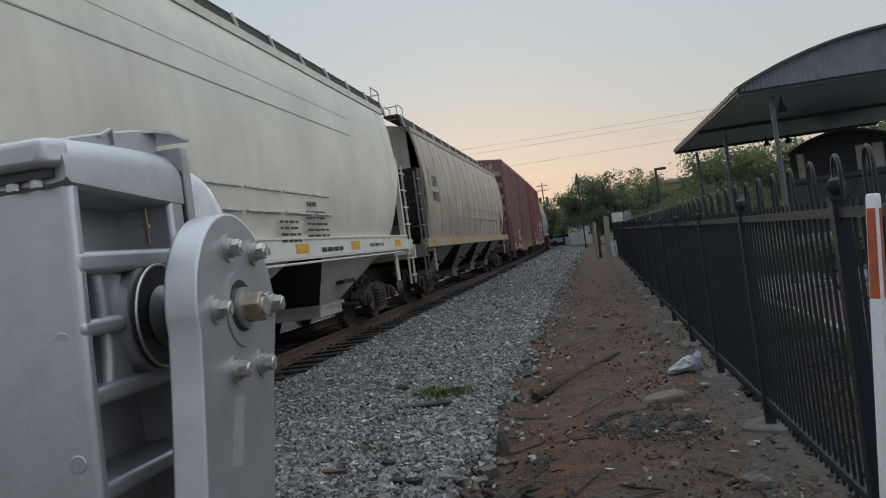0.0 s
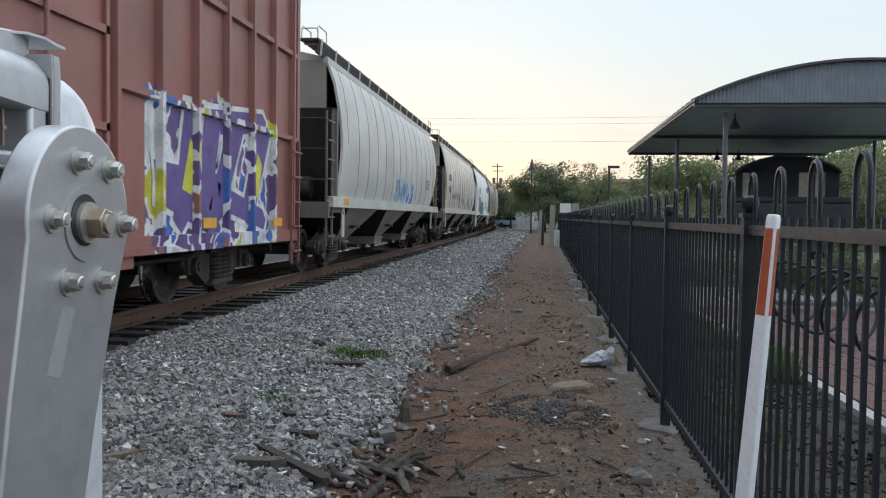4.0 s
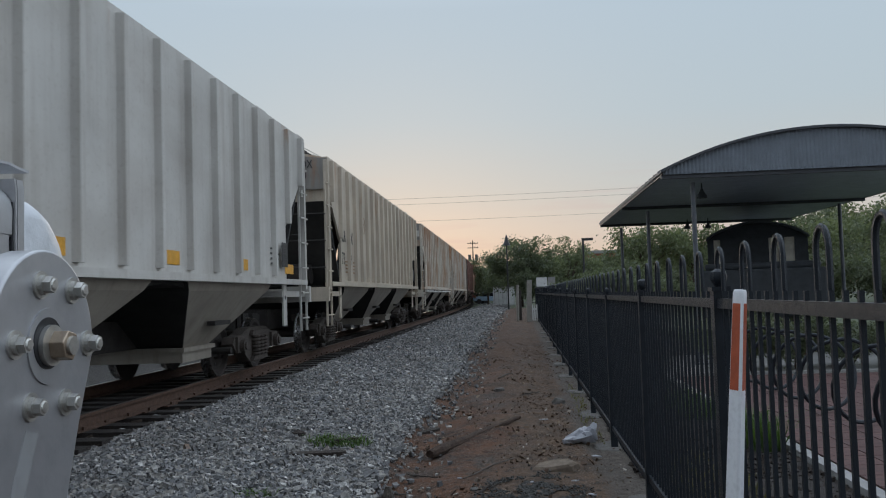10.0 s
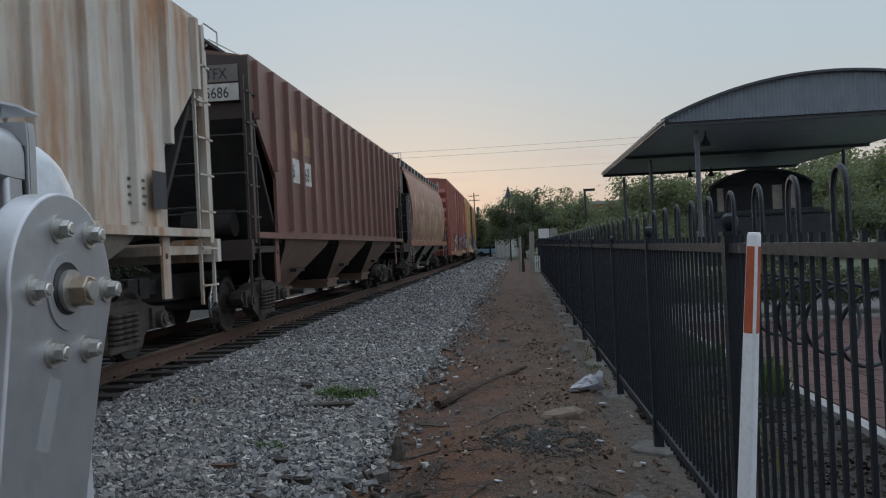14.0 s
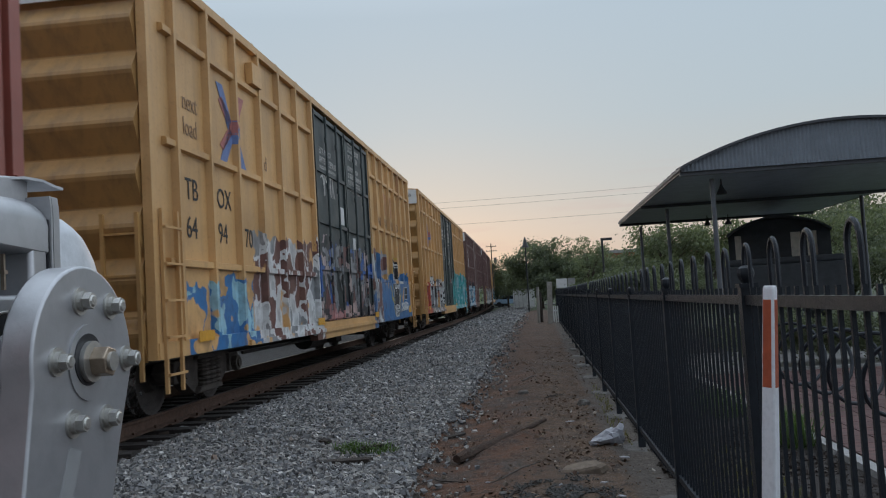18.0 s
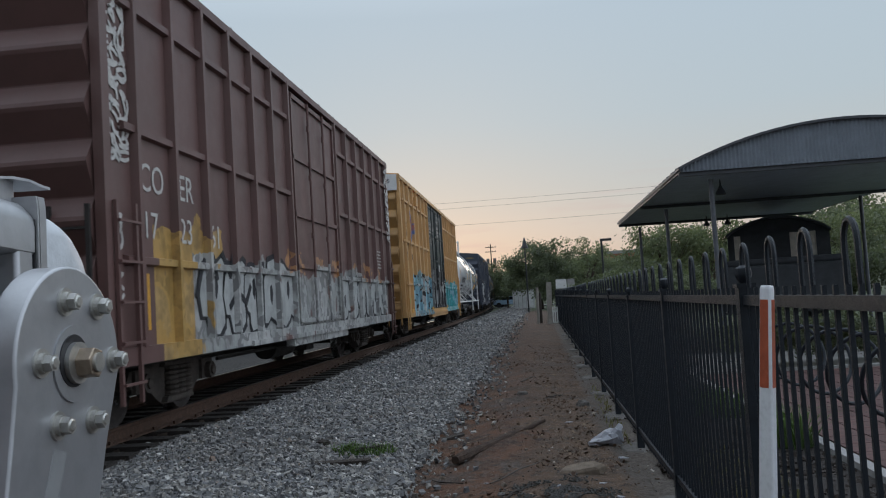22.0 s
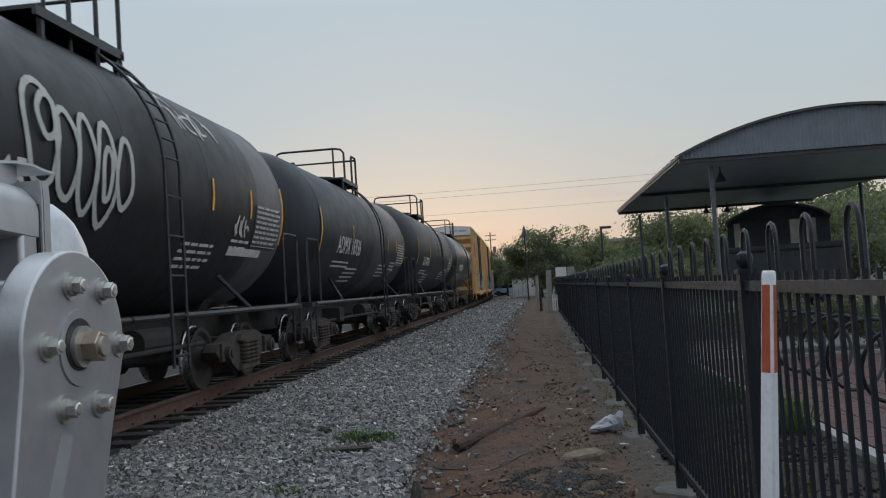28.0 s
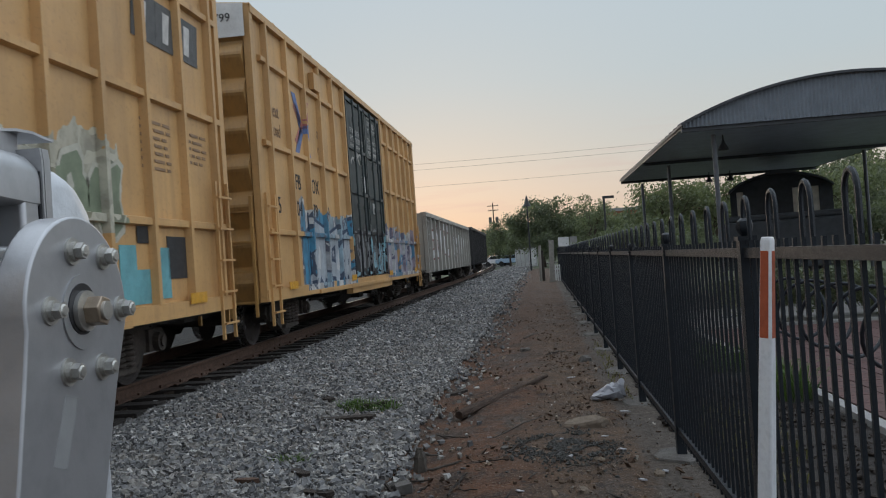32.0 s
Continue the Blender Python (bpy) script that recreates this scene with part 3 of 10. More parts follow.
swarm("grit", cs[:pebbles], sz[:pebbles], grit_material(), "small mixed pebbles and clods on the clay", "gravel", rng)
swarm("grey_gravel", cs[pebbles:], sz[pebbles:], plain("dull_gravel", (0.085, 0.083, 0.078), 0.95, 0.0, 0.6, 40), "patch of fine grey gravel on the dirt", "gravel", rng)
cs, sz = [], []
for n in range(5200):
    y = 3.8 + 18 * rng.random() ** 1.6
    x = rng.uniform(-1.15, 0.95)
    if noise.noise((x * 1.3, y * 0.9, 12.0)) < -0.1 + 0.35 * rng.random():
        continue
    cs.append((x, y, ground_z(x, y) + 0.012 + 0.03 * noise.noise((x * 1.6, y * 1.6, 0.3))))
    sz.append(0.006 + 0.020 * rng.random() ** 2.5)


def litter_material():
    k = Net("dead_leaf_litter")
    c = k.ramp(k.island(), [(0.0, (0.050, 0.029, 0.018)), (0.45, (0.082, 0.047, 0.029)), (0.75, (0.13, 0.085, 0.055)), (0.93, (0.20, 0.15, 0.105)), (1.0, (0.34, 0.31, 0.27))])
    return k.done(c, 0.9)


swarm("leaf_litter", cs, sz, litter_material(), "dead brown leaves and chips scattered on the clay", "leaf litter", rng, 0.22)
cs, sz = [], []
for n in range(5000):
    x, y = rng.uniform(1.02, 2.48), 2.0 + 12 * rng.random() ** 1.4
    cs.append((x, y, ground_z(x, y) + 0.004))
    sz.append(rng.uniform(0.008, 0.03))
swarm("mulch", cs, sz, plain("dark_bark_mulch", (0.036, 0.026, 0.02), 0.95, 0.0, 0.6, 20), "dark bark mulch in the bed behind the fence", "mulch", rng, 0.35)
cs, sz = [], []
for n in range(9000):
    x, y = rng.uniform(-6.9, -3.95), rng.uniform(0, 70)
    cs.append((x, y, 0.285 + rng.uniform(-0.01, 0.02)))
    sz.append(rng.uniform(0.03, 0.06))
swarm("ballast", cs, sz, plain("dusty_track_bed_stone", (0.062, 0.046, 0.036), 0.95, 0.0, 0.4, 9), "dark soiled ballast between the ties", "gravel", rng)

# ---- track: straight beside the camera, bending gently away beyond ----
TRACK_X, BEND_Y, BEND_R = -5.35, 35.0, 1700.0


def track_pose(s):
    """Pose on the track's centre line at rail height, s metres along it."""
    if s <= BEND_Y:
        return pose(TRACK_X, s, RAIL_Z)
    w = (s - BEND_Y) / BEND_R
    return pose(TRACK_X - BEND_R * (1 - math.cos(w)), BEND_Y + BEND_R * math.sin(w), RAIL_Z, 0, 0, math.degrees(w))


track = thing("railway_track", "rusty rails on dark wooden ties in pale ballast", "track", kind="structure")
RAIL_SHAPE = [(-0.07, -0.17), (0.07, -0.17), (0.07, -0.158), (0.012, -0.14), (0.010, -0.045), (0.034, -0.036), (0.036, -0.008), (0.028, 0.0), (-0.028, 0.0), (-0.036, -0.008), (-0.034, -0.036), (-0.010, -0.045), (-0.012, -0.14), (-0.07, -0.158)]
steps = [-560 + 100 * i for i in range(5)] + [-60 + 20 * i for i in range(5)] + [26 + 9 * i for i in range(10)] + [120 + 40 * i for i in range(13)]
for side in (-0.753, 0.753):
    rg = Geo()
    loops = []
    for s in steps:
        m = track_pose(s)
        loops.append([m @ Vector((side + a, 0, b)) for a, b in RAIL_SHAPE])
    rg.rings(loops)
    nn = len(RAIL_SHAPE)
    rg.m = [1 if (k % nn == 7 and k < nn * (len(loops) - 1)) else 0 for k in range(len(rg.f))]
    part("rail", rg, [M_RAIL, M_RAILTOP], track)
tie_mesh = Geo().box(-1.3, 1.3, -0.115, 0.115, -0.36, -0.172).mesh("tie", M_TIE)
plate_mesh = Geo().box(-0.09, 0.09, -0.17, 0.17, 0.0, 0.014).box(-0.085, -0.06, -0.03, 0.03, 0.0, 0.05).box(0.06, 0.085, -0.03, 0.03, 0.0, 0.05).mesh("tie_plate", M_RAIL)
rt = random.Random(3)
for n in range(190):
    s = 0.5 + 0.52 * n
    ob = part("tie", tie_mesh, None, track)
    ob.matrix_basis = track_pose(s) @ pose(rt.uniform(-0.04, 0.06), rt.uniform(-0.03, 0.03), rt.uniform(-0.012, 0.006), 0, 0, rt.uniform(-1.5, 1.5))
    if n < 60:
        part("tie_plate", plate_mesh, None, ob, loc=(0.753, 0, -0.172))

far_ties = Geo()
for n in range(900):
    m = track_pose(-0.02 - 0.6 * n)
    far_ties.add([m @ v.co for v in tie_mesh.vertices], [tuple(p.vertices) for p in tie_mesh.polygons])
for n in range(800):
    m = track_pose(99.8 + 0.6 * n)
    far_ties.add([m @ v.co for v in tie_mesh.vertices], [tuple(p.vertices) for p in tie_mesh.polygons])
tagged(part("distant_ties", far_ties, M_TIE, track, "distant dark wooden ties"), kind="stuff")

# ---- fence along the dirt strip ----
FX = 0.965
fence = thing("fence", "black steel picket fence with hooped tops beside the dirt strip", "fence", kind="structure")
post_y = [1.72 + 2.44 * i for i in range(19)]
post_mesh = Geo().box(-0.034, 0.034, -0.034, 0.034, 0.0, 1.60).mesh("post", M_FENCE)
capg = Geo().box(-0.042, 0.042, -0.042, 0.042, 0.0, 0.02)
capg.rings([[(math.cos(a * 0.785) * r, math.sin(a * 0.785) * r, z) for a in range(8)] for r, z in ((0.018, 0.02), (0.026, 0.03), (0.036, 0.048), (0.040, 0.066), (0.034, 0.088), (0.014, 0.102))])
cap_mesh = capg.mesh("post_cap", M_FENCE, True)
for y in post_y:
    gz = ground_z(FX - 0.05, y) - 0.05
    p = part("post", post_mesh, None, fence, loc=(FX, y, gz if gz > 0.05 else gz))
    part("post_cap", cap_mesh, None, p, loc=(0, 0, 1.60))
rail_y = zip(post_y[:-1], post_y[1:])
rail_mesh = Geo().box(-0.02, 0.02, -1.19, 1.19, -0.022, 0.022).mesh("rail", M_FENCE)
for a, b in rail_y:
    part("rail", rail_mesh, None, fence, loc=(FX, (a + b) / 2, 1.605))
    part("rail", rail_mesh, None, fence, loc=(FX, (a + b) / 2, 0.30 + 0.5 * (ground_z(FX, (a + b) / 2) - 0.11)))
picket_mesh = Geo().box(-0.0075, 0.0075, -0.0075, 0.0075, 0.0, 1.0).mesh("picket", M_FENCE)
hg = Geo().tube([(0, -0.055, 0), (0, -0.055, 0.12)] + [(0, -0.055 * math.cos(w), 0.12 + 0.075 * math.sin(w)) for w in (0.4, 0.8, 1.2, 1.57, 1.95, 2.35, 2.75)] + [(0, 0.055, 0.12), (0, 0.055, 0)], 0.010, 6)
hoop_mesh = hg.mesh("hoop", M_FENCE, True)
rest = Geo()
count = 0
y = 0.55
while y < post_y[-1]:
    gz = 0.225 + 0.5 * (ground_z(FX, y) - 0.11)
    if min(abs(y - p) for p in post_y) > 0.05:
        if count < 290:
            ob = part("picket", picket_mesh, None, fence)
            ob.matrix_basis = pose(FX, y, gz) @ Matrix.Diagonal((1, 1, 1.66 - gz, 1))
        else:
            rest.box(FX - 0.009, FX + 0.009, y - 0.009, y + 0.009, gz, 1.66)
        if count % 4 == 0:
            if count < 290:
                part("hoop", hoop_mesh, None, fence, loc=(FX, y + 0.055, 1.66))
            else:
                rest.box(FX - 0.01, FX + 0.01, y, y + 0.11, 1.66, 1.85)
    count += 1
    y += 0.11
tagged(part("far_pickets", rest, M_FENCE, fence, "distant run of black pickets"), kind="stuff")
# crumbled concrete footings along the fence
chunk_rng = random.Random(21)


def rough_block(lx, ly, lz, r, cut=0.25):
    """An irregular broken block, resting on z = 0."""
    pts = []
    n = 9
    for k, zz in enumerate((0.0, 0.35, 0.8, 1.0)):
        loop = []
        for i in range(n):
            w = 2 * math.pi * i / n
            q = (1.0, 1.05, 0.95, 0.62)[k] * (1 + r.uniform(-cut, cut) * 0.6)
            loop.append((math.cos(w) * lx * q, math.sin(w) * ly * q, zz * lz * (1 + (r.uniform(-cut, cut) if k == 3 else 0))))
        pts.append(loop)
    return Geo().rings(pts)


for i, y in enumerate(post_y[2:13]):
    n = 11
    rim = [(math.cos(6.283 * q / n) * 0.17 * chunk_rng.uniform(0.75, 1.15), math.sin(6.283 * q / n) * 0.26 * chunk_rng.uniform(0.75, 1.2)) for q in range(n)]
    b = Geo().rings([[(px * q, py * q, zz) for px, py in rim] for q, zz in ((1.1, -0.06), (1.0, 0.012), (0.82, chunk_rng.uniform(0.025, 0.04)))])
    x = FX - chunk_rng.uniform(0.03, 0.08)
    solid("concrete_footing", b, M_CONC, "worn grey concrete footing round a fence post", "footing", "footings under the fence", at=pose(x, y + chunk_rng.uniform(-0.04, 0.08), ground_z(x, y), chunk_rng.uniform(-3, 3), chunk_rng.uniform(-4, 4), chunk_rng.uniform(-15, 15)))

# ---- station plaza behind the fence ----
PZ = 0.17
plaza = solid("plaza_base", Geo().box(2.62, 15.0, -6.0, 15.2, 0.0, PZ - 0.03), M_ASPHALT, "mortar bed under the brick plaza", "paving", kind="structure")
kerb = thing("kerb", "pale concrete kerb along the brick plaza", "kerb", kind="structure")
kerb_mesh = Geo().box(-0.055, 0.055, -0.75, 0.75, -0.1, 0.185).mesh("kerb_stone", M_KERB)
for n in range(13):
    part("kerb_stone", kerb_mesh, None, kerb, loc=(2.55, -3.5 + 1.508 * n, 0.0))
kerb_end = Geo().box(-0.75, 0.75, -0.075, 0.075, -0.1, 0.20).mesh("kerb_stone", M_KERB)
for n in range(8):
    part("kerb_stone", kerb_end, None, kerb, loc=(3.38 + 1.508 * n, 15.28, 0.0))

# added pale slab that throws light up onto the pavilion ceiling
solid("apron", Geo().box(2.62, 16.0, 15.36, 44.0, 0.0, 0.16), plain("bounce_slab_concrete", (0.24, 0.235, 0.225), 0.9, 0.0, 0.25, 1.5, 0.01), "pale concrete slab added to bounce light under the pavilion", "paving", kind="structure")

# ---- open-sided pavilion with a vaulted roof ----
pav = thing("pavilion", "dark grey open pavilion with a vaulted metal roof", "pavilion")
PX0, PX1, PY0, PY1, PE = 2.88, 9.22, 17.0, 29.6, 3.90
pc = (PX0 + PX1) / 2
half, rise_v = (PX1 - PX0) / 2, 0.74
rad = (half * half + rise_v * rise_v) / (2 * rise_v)
arc = []
for i in range(25):
    u = -half + 2 * half * i / 24
    arc.append((pc + u, PE + 0.06 + math.sqrt(rad * rad - u * u) - (rad - rise_v)))
roofg = Geo()
outer = arc
inner = [(x, z - 0.05) for x, z in arc]
loops = []
for yv in (PY0 - 0.12, PY1 + 0.12):
    loops.append([(x, yv, z) for x, z in outer] + [(x, yv, z) for x, z in reversed(inner)])
roofg.rings(loops)
part("roof", roofg, M_ROOF, pav, smooth=True)
# standing seams on the roof
seam = Geo()
for k in range(22):
    yv = PY0 + 0.3 + k * (PY1 - PY0 - 0.6) / 21
    seam.rings([[(x, yv + d, z + h) for d, h in ((-0.012, 0.0), (0.012, 0.0), (0.012, 0.03), (-0.012, 0.03))] for x, z in arc])
part("roof_seams", seam, M_ROOF, pav)
# corrugated gable infill: one folded sheet
for yv in (PY0, PY1):
    gb = Geo()
    nrib = 165
    cols = []
    for k in range(nrib * 2 + 1):
        x = PX0 + 0.05 + k * (PX1 - PX0 - 0.1) / (nrib * 2)
        u = x - pc
        zt = PE + 0.04 + math.sqrt(max(0, rad * rad - u * u)) - (rad - rise_v)
        dpt = 0.014 if (k // 2) % 2 else 0.0
        cols.append([(x, yv - 0.03 - dpt, PE - 0.02), (x, yv - 0.03 - dpt, zt), (x, yv + 0.03, zt), (x, yv + 0.03, PE - 0.02)])
    gb.rings(cols)
    part("gable", gb, M_GABLE, pav)
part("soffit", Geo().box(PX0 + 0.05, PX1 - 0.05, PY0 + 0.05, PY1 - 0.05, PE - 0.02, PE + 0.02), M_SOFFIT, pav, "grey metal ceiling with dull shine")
for yv in (17.05, 23.4, 29.4):
    part("beam", Geo().box(PX0 + 0.02, PX1 - 0.02, yv - 0.04, yv + 0.04, PE - 0.10, PE - 0.022), M_ROOF, pav)
for xv in (PX0 + 0.05, PX1 - 0.05):
    part("eave_trim", Geo().box(xv - 0.02, xv + 0.02, PY0, PY1, PE - 0.03, PE + 0.05), M_STEEL, pav)
for xv in (3.58, 8.55):
    for yv in (17.45, 23.4, 29.3):
        c = part("column", Geo().cyl((xv, yv, 0.0), (xv, yv, PE - 0.14), 0.048, 16), M_COLUMN, pav, smooth=True)
        part("base_plate", Geo().box(xv - 0.14, xv + 0.14, yv - 0.14, yv + 0.14, 0.1, 0.19), M_COLUMN, c)
for xv, yl in ((4.0, 18.6), (5.55, 28.2), (6.2, 28.2)):
    part("hanging_lamp", Geo().rings([[(xv + math.cos(a * 0.628) * r, yl + math.sin(a * 0.628) * r, z) for a in range(10)] for r, z in ((0.11, 3.56), (0.10, 3.61), (0.045, 3.70), (0.02, 3.77), (0.012, PE - 0.02))]), M_LOCO, pav, smooth=True)

# ---- old black steam engine on show under the roof ----
loco = thing("steam_locomotive", "black steam engine on display under the pavilion roof", "locomotive")
LX, LY = 6.55, 25.6


def box_part(name, x0, x1, y0, y1, z0, z1, mat, parent, bev=0.02, label=""):
    ob = part(name, Geo().box(x0, x1, y0, y1, z0, z1), mat, parent, label)
    if bev:
        bevelled(ob, bev)
    return ob


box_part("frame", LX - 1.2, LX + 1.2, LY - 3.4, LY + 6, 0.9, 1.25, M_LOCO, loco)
# cab: back sheet with window openings, side sheets and a curved roof
CY = LY - 1.6
cg = Geo().prism([(LX - 1.2, 3.0)] + [(LX - 1.2 + 2.4 * i / 12, 3.0 + 0.36 * math.sin(math.pi * i / 12) ** 0.75) for i in range(13)] + [(LX + 1.2, 3.0)], "y", CY, CY + 0.08)
cg.box(LX - 1.2, LX + 1.2, CY, CY + 0.08, 1.25, 2.30).box(LX - 1.2, LX + 1.2, CY, CY + 0.08, 2.95, 3.05)
for x0, x1 in ((-1.2, -1.12), (-0.95, 0.30), (0.55, 0.70), (0.95, 1.2)):
    cg.box(LX + x0, LX + x1, CY, CY + 0.08, 2.30, 2.95)
for s in (-1, 1):
    cg.box(*sorted((LX + s * 1.2, LX + s * 1.29)), CY + 0.08, LY + 0.5, 1.25, 2.2)
    cg.box(*sorted((LX + s * 1.2, LX + s * 1.29)), CY + 0.08, CY + 0.3, 2.2, 3.05)
cab = part("cab", cg, M_LOCO, loco)
# panes paint the skylight that would come through the openings
for x0, x1 in ((-1.12, -0.95), (0.30, 0.55), (0.70, 0.95)):
    part("window_pane", Geo().box(LX + x0, LX + x1, CY + 0.03, CY + 0.05, 2.30, 2.95), M_SKYPANE, cab, "opaque cab pane painted as pale as the sky")
cr = Geo()
carc = [(LX - 1.3 + 2.6 * i / 14, 2.98 + 0.42 * math.sin(math.pi * i / 14) ** 0.75) for i in range(15)]
cr.rings([[(x, yv, z) for x, z in carc] + [(x, yv, z - 0.06) for x, z in reversed(carc)] for yv in (LY - 2.0, LY + 0.7)])
part("cab_roof", cr, M_LOCO, loco, smooth=True)
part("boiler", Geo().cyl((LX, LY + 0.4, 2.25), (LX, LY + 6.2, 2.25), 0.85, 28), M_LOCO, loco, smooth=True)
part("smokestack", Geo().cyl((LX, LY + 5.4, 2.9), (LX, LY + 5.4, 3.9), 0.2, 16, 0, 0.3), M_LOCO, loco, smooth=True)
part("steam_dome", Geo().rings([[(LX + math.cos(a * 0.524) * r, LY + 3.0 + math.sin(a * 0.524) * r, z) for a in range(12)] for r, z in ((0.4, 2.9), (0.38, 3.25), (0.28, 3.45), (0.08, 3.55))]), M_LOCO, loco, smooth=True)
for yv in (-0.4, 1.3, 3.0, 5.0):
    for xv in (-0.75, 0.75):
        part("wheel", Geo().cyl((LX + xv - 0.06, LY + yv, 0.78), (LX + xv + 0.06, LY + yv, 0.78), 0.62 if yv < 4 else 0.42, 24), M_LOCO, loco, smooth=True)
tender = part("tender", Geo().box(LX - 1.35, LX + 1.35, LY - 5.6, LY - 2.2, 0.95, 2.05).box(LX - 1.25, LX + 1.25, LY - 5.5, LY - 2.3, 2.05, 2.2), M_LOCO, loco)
bevelled(tender, 0.05)
for yv in (-5.0, -3.0):
    for xv in (-0.75, 0.75):
        part("wheel", Geo().cyl((LX + xv - 0.06, LY + yv, 0.56), (LX + xv + 0.06, LY + yv, 0.56), 0.42, 20), M_LOCO, tender, smooth=True)
for xv in (-0.75, 0.75):
    part("display_rail", Geo().box(LX + xv - 0.035, LX + xv + 0.035, LY - 6.5, LY + 7, 0.1, 0.28), M_RAIL, loco)

# the engine stands askew under the roof
loco.matrix_basis = pose(LX, CY, 0, 0, 0, -14) @ pose(-LX, -CY, 0)

# ---- spiral bicycle rack on the plaza ----
helix = []
for i in range(0, 169):
    w = i / 12.0
    helix.append((3.62 + 0.40 * math.cos(w * math.pi * 2 / 2.0 - math.pi / 2), 6.4 + w * 0.52, PZ + 0.46 + 0.42 * math.sin(w * math.pi * 2 / 2.0 - math.pi / 2)))
solid("bicycle_rack", Geo().tube(helix, 0.024, 8), M_FENCE, "black steel coil bicycle rack on the brick plaza", "bicycle rack", smooth=True)


# ---- railway crossing gate mechanism beside the camera ----
def gate():
    M_SHEET = plain("dull_silver_sheet", (0.42, 0.42, 0.43), 0.42, 0.4, 0.10, 6, 0.0002)
    M_SHAFT = plain("oiled_shaft_steel", (0.17, 0.175, 0.17), 0.38, 0.6, 0.25, 14, 0.0003)
    g = thing("gate_mechanism", "silver cast crossing gate drive with a bolted arm plate", "gate mechanism")
    HX = -0.675
    # casting: inner block with proud walls round the pockets
    body = part("housing", Geo().box(-1.02, HX - 0.085, 1.036, 1.31, 0.75, 1.80), M_SILVER, g)
    bevelled(body, 0.012, 3)
    for nm, y0, y1, z0, z1, dx in (
        ("housing_rib", 1.032, 1.275, 1.700, 1.727, -0.002),
        ("housing_rib", 1.026, 1.118, 1.628, 1.648, -0.002),
        ("housing_rib", 1.026, 1.30, 1.548, 1.570, -0.004),
        ("housing_rib", 1.022, 1.31, 1.440, 1.462, -0.004),
        ("housing_edge", 1.262, 1.303, 0.75, 1.83, -0.001),
    ):
        ob = part(nm, Geo().box(HX - 0.11, HX + dx, y0, y1, z0, z1), M_SILVER, g, smooth=True)
        bevelled(ob, 0.007, 4)
    # web that curves from the corner to the bearing
    web = Geo().prism([(1.085, 1.56), (1.155, 1.565), (1.125, 1.635), (1.155, 1.705), (1.085, 1.715), (1.095, 1.66), (1.095, 1.60)], "x", HX - 0.10, HX - 0.016)
    bevelled(part("housing_web", web, M_SILVER, g, smooth=True), 0.012, 4)
    # end wall toward the road, leaning out a little at its foot
    side = part("end_cover", Geo().rings([[(x, y - lean, z) for x, y in ((-1.02, 1.036), (-1.02, 1.06), (HX - 0.003, 1.06), (HX - 0.003, 1.036))] for lean, z in ((0.05, 0.75), (0.016, 1.55), (0.0, 1.83))]), M_SILVER, g, smooth=True)
    bevelled(side, 0.009, 4)
    for x, z, f in ((-0.722, 1.768, 1.0335), (-0.705, 1.628, 1.0245), (-0.70, 1.49, 1.016), (-0.84, 1.77, 1.0335)):
        bs = part("boss", Geo().cyl((x, f + 0.01, z), (x, f, z), 0.0105, 24), M_SILVER, g, smooth=True)
        bevelled(bs, 0.0012)
    # domed head block, its near face flush with the casting and rounded over the top
    loops = []
    for y, top, low in ((1.028, 1.856, 1.808), (1.036, 1.861, 1.802), (1.15, 1.864, 1.794), (1.26, 1.864, 1.787), (1.290, 1.862, 1.785), (1.3045, 1.855, 1.785)):
        r = 0.030
        arc = [(HX - r + r * math.sin(radians(w)), top - r + r * math.cos(radians(w))) for w in range(0, 91, 15)]
        loops.append([(x, y, z) for x, z in [(-1.05, low), (-1.05, top)] + arc + [(HX, low + 0.004), (HX - 0.004, low), (HX - 0.02, low - 0.002)]])
    part("lid", Geo().rings(loops), M_SILVER, g, smooth=True)
    # brow: thick edge over the end wall, its corner cut off
    brow = Geo().prism([(-1.05, 1.004), (HX - 0.012, 1.004), (HX + 0.0015, 1.040), (HX - 0.03, 1.06), (-1.05, 1.06)], "z", 1.822, 1.856)
    bevelled(part("lid_brow", brow, M_SILVER, g, smooth=True), 0.009, 4)
    # dark strip paints the shade on the underside of the brow
    part("lid_gasket", Geo().prism([(-1.04, 1.018), (HX - 0.014, 1.018), (HX - 0.012, 1.05), (-1.04, 1.06)], "z", 1.812, 1.824), M_DARKRING, g)
    for x in (HX - 0.035, HX - 0.065):
        part("lid_bolt", Geo().cyl((x, 1.026, 1.803), (x, 1.026, 1.816), 0.008, 6), M_ZINC, g)
    # thin sheet hood behind the head, flared out over its far edge and running down as a flange
    hood = Geo().prism([(1.045, 1.850), (1.10, 1.870), (1.19, 1.886), (1.255, 1.896), (1.285, 1.899), (1.312, 1.895), (1.312, 1.84), (1.06, 1.850)], "x", HX - 0.050, HX - 0.034)
    bevelled(part("hood", hood, M_SHEET, g, smooth=True), 0.004)
    lip = [(1.270, 1.8985, 0.0), (1.292, 1.901, 0.0), (1.312, 1.898, 0.0), (1.328, 1.8915, 0.0), (1.344, 1.889, 0.0)]
    sheet = []
    for (y, z, _), f in zip(lip, (-0.034, -0.024, -0.010, -0.002, 0.002)):
        sheet.append([(HX - 0.075, y, z), (HX + f, y, z - 0.002), (HX + f, y, z - 0.006), (HX - 0.075, y, z - 0.004)])
    part("hood_lip", Geo().rings(sheet), M_SHEET, g, smooth=True)
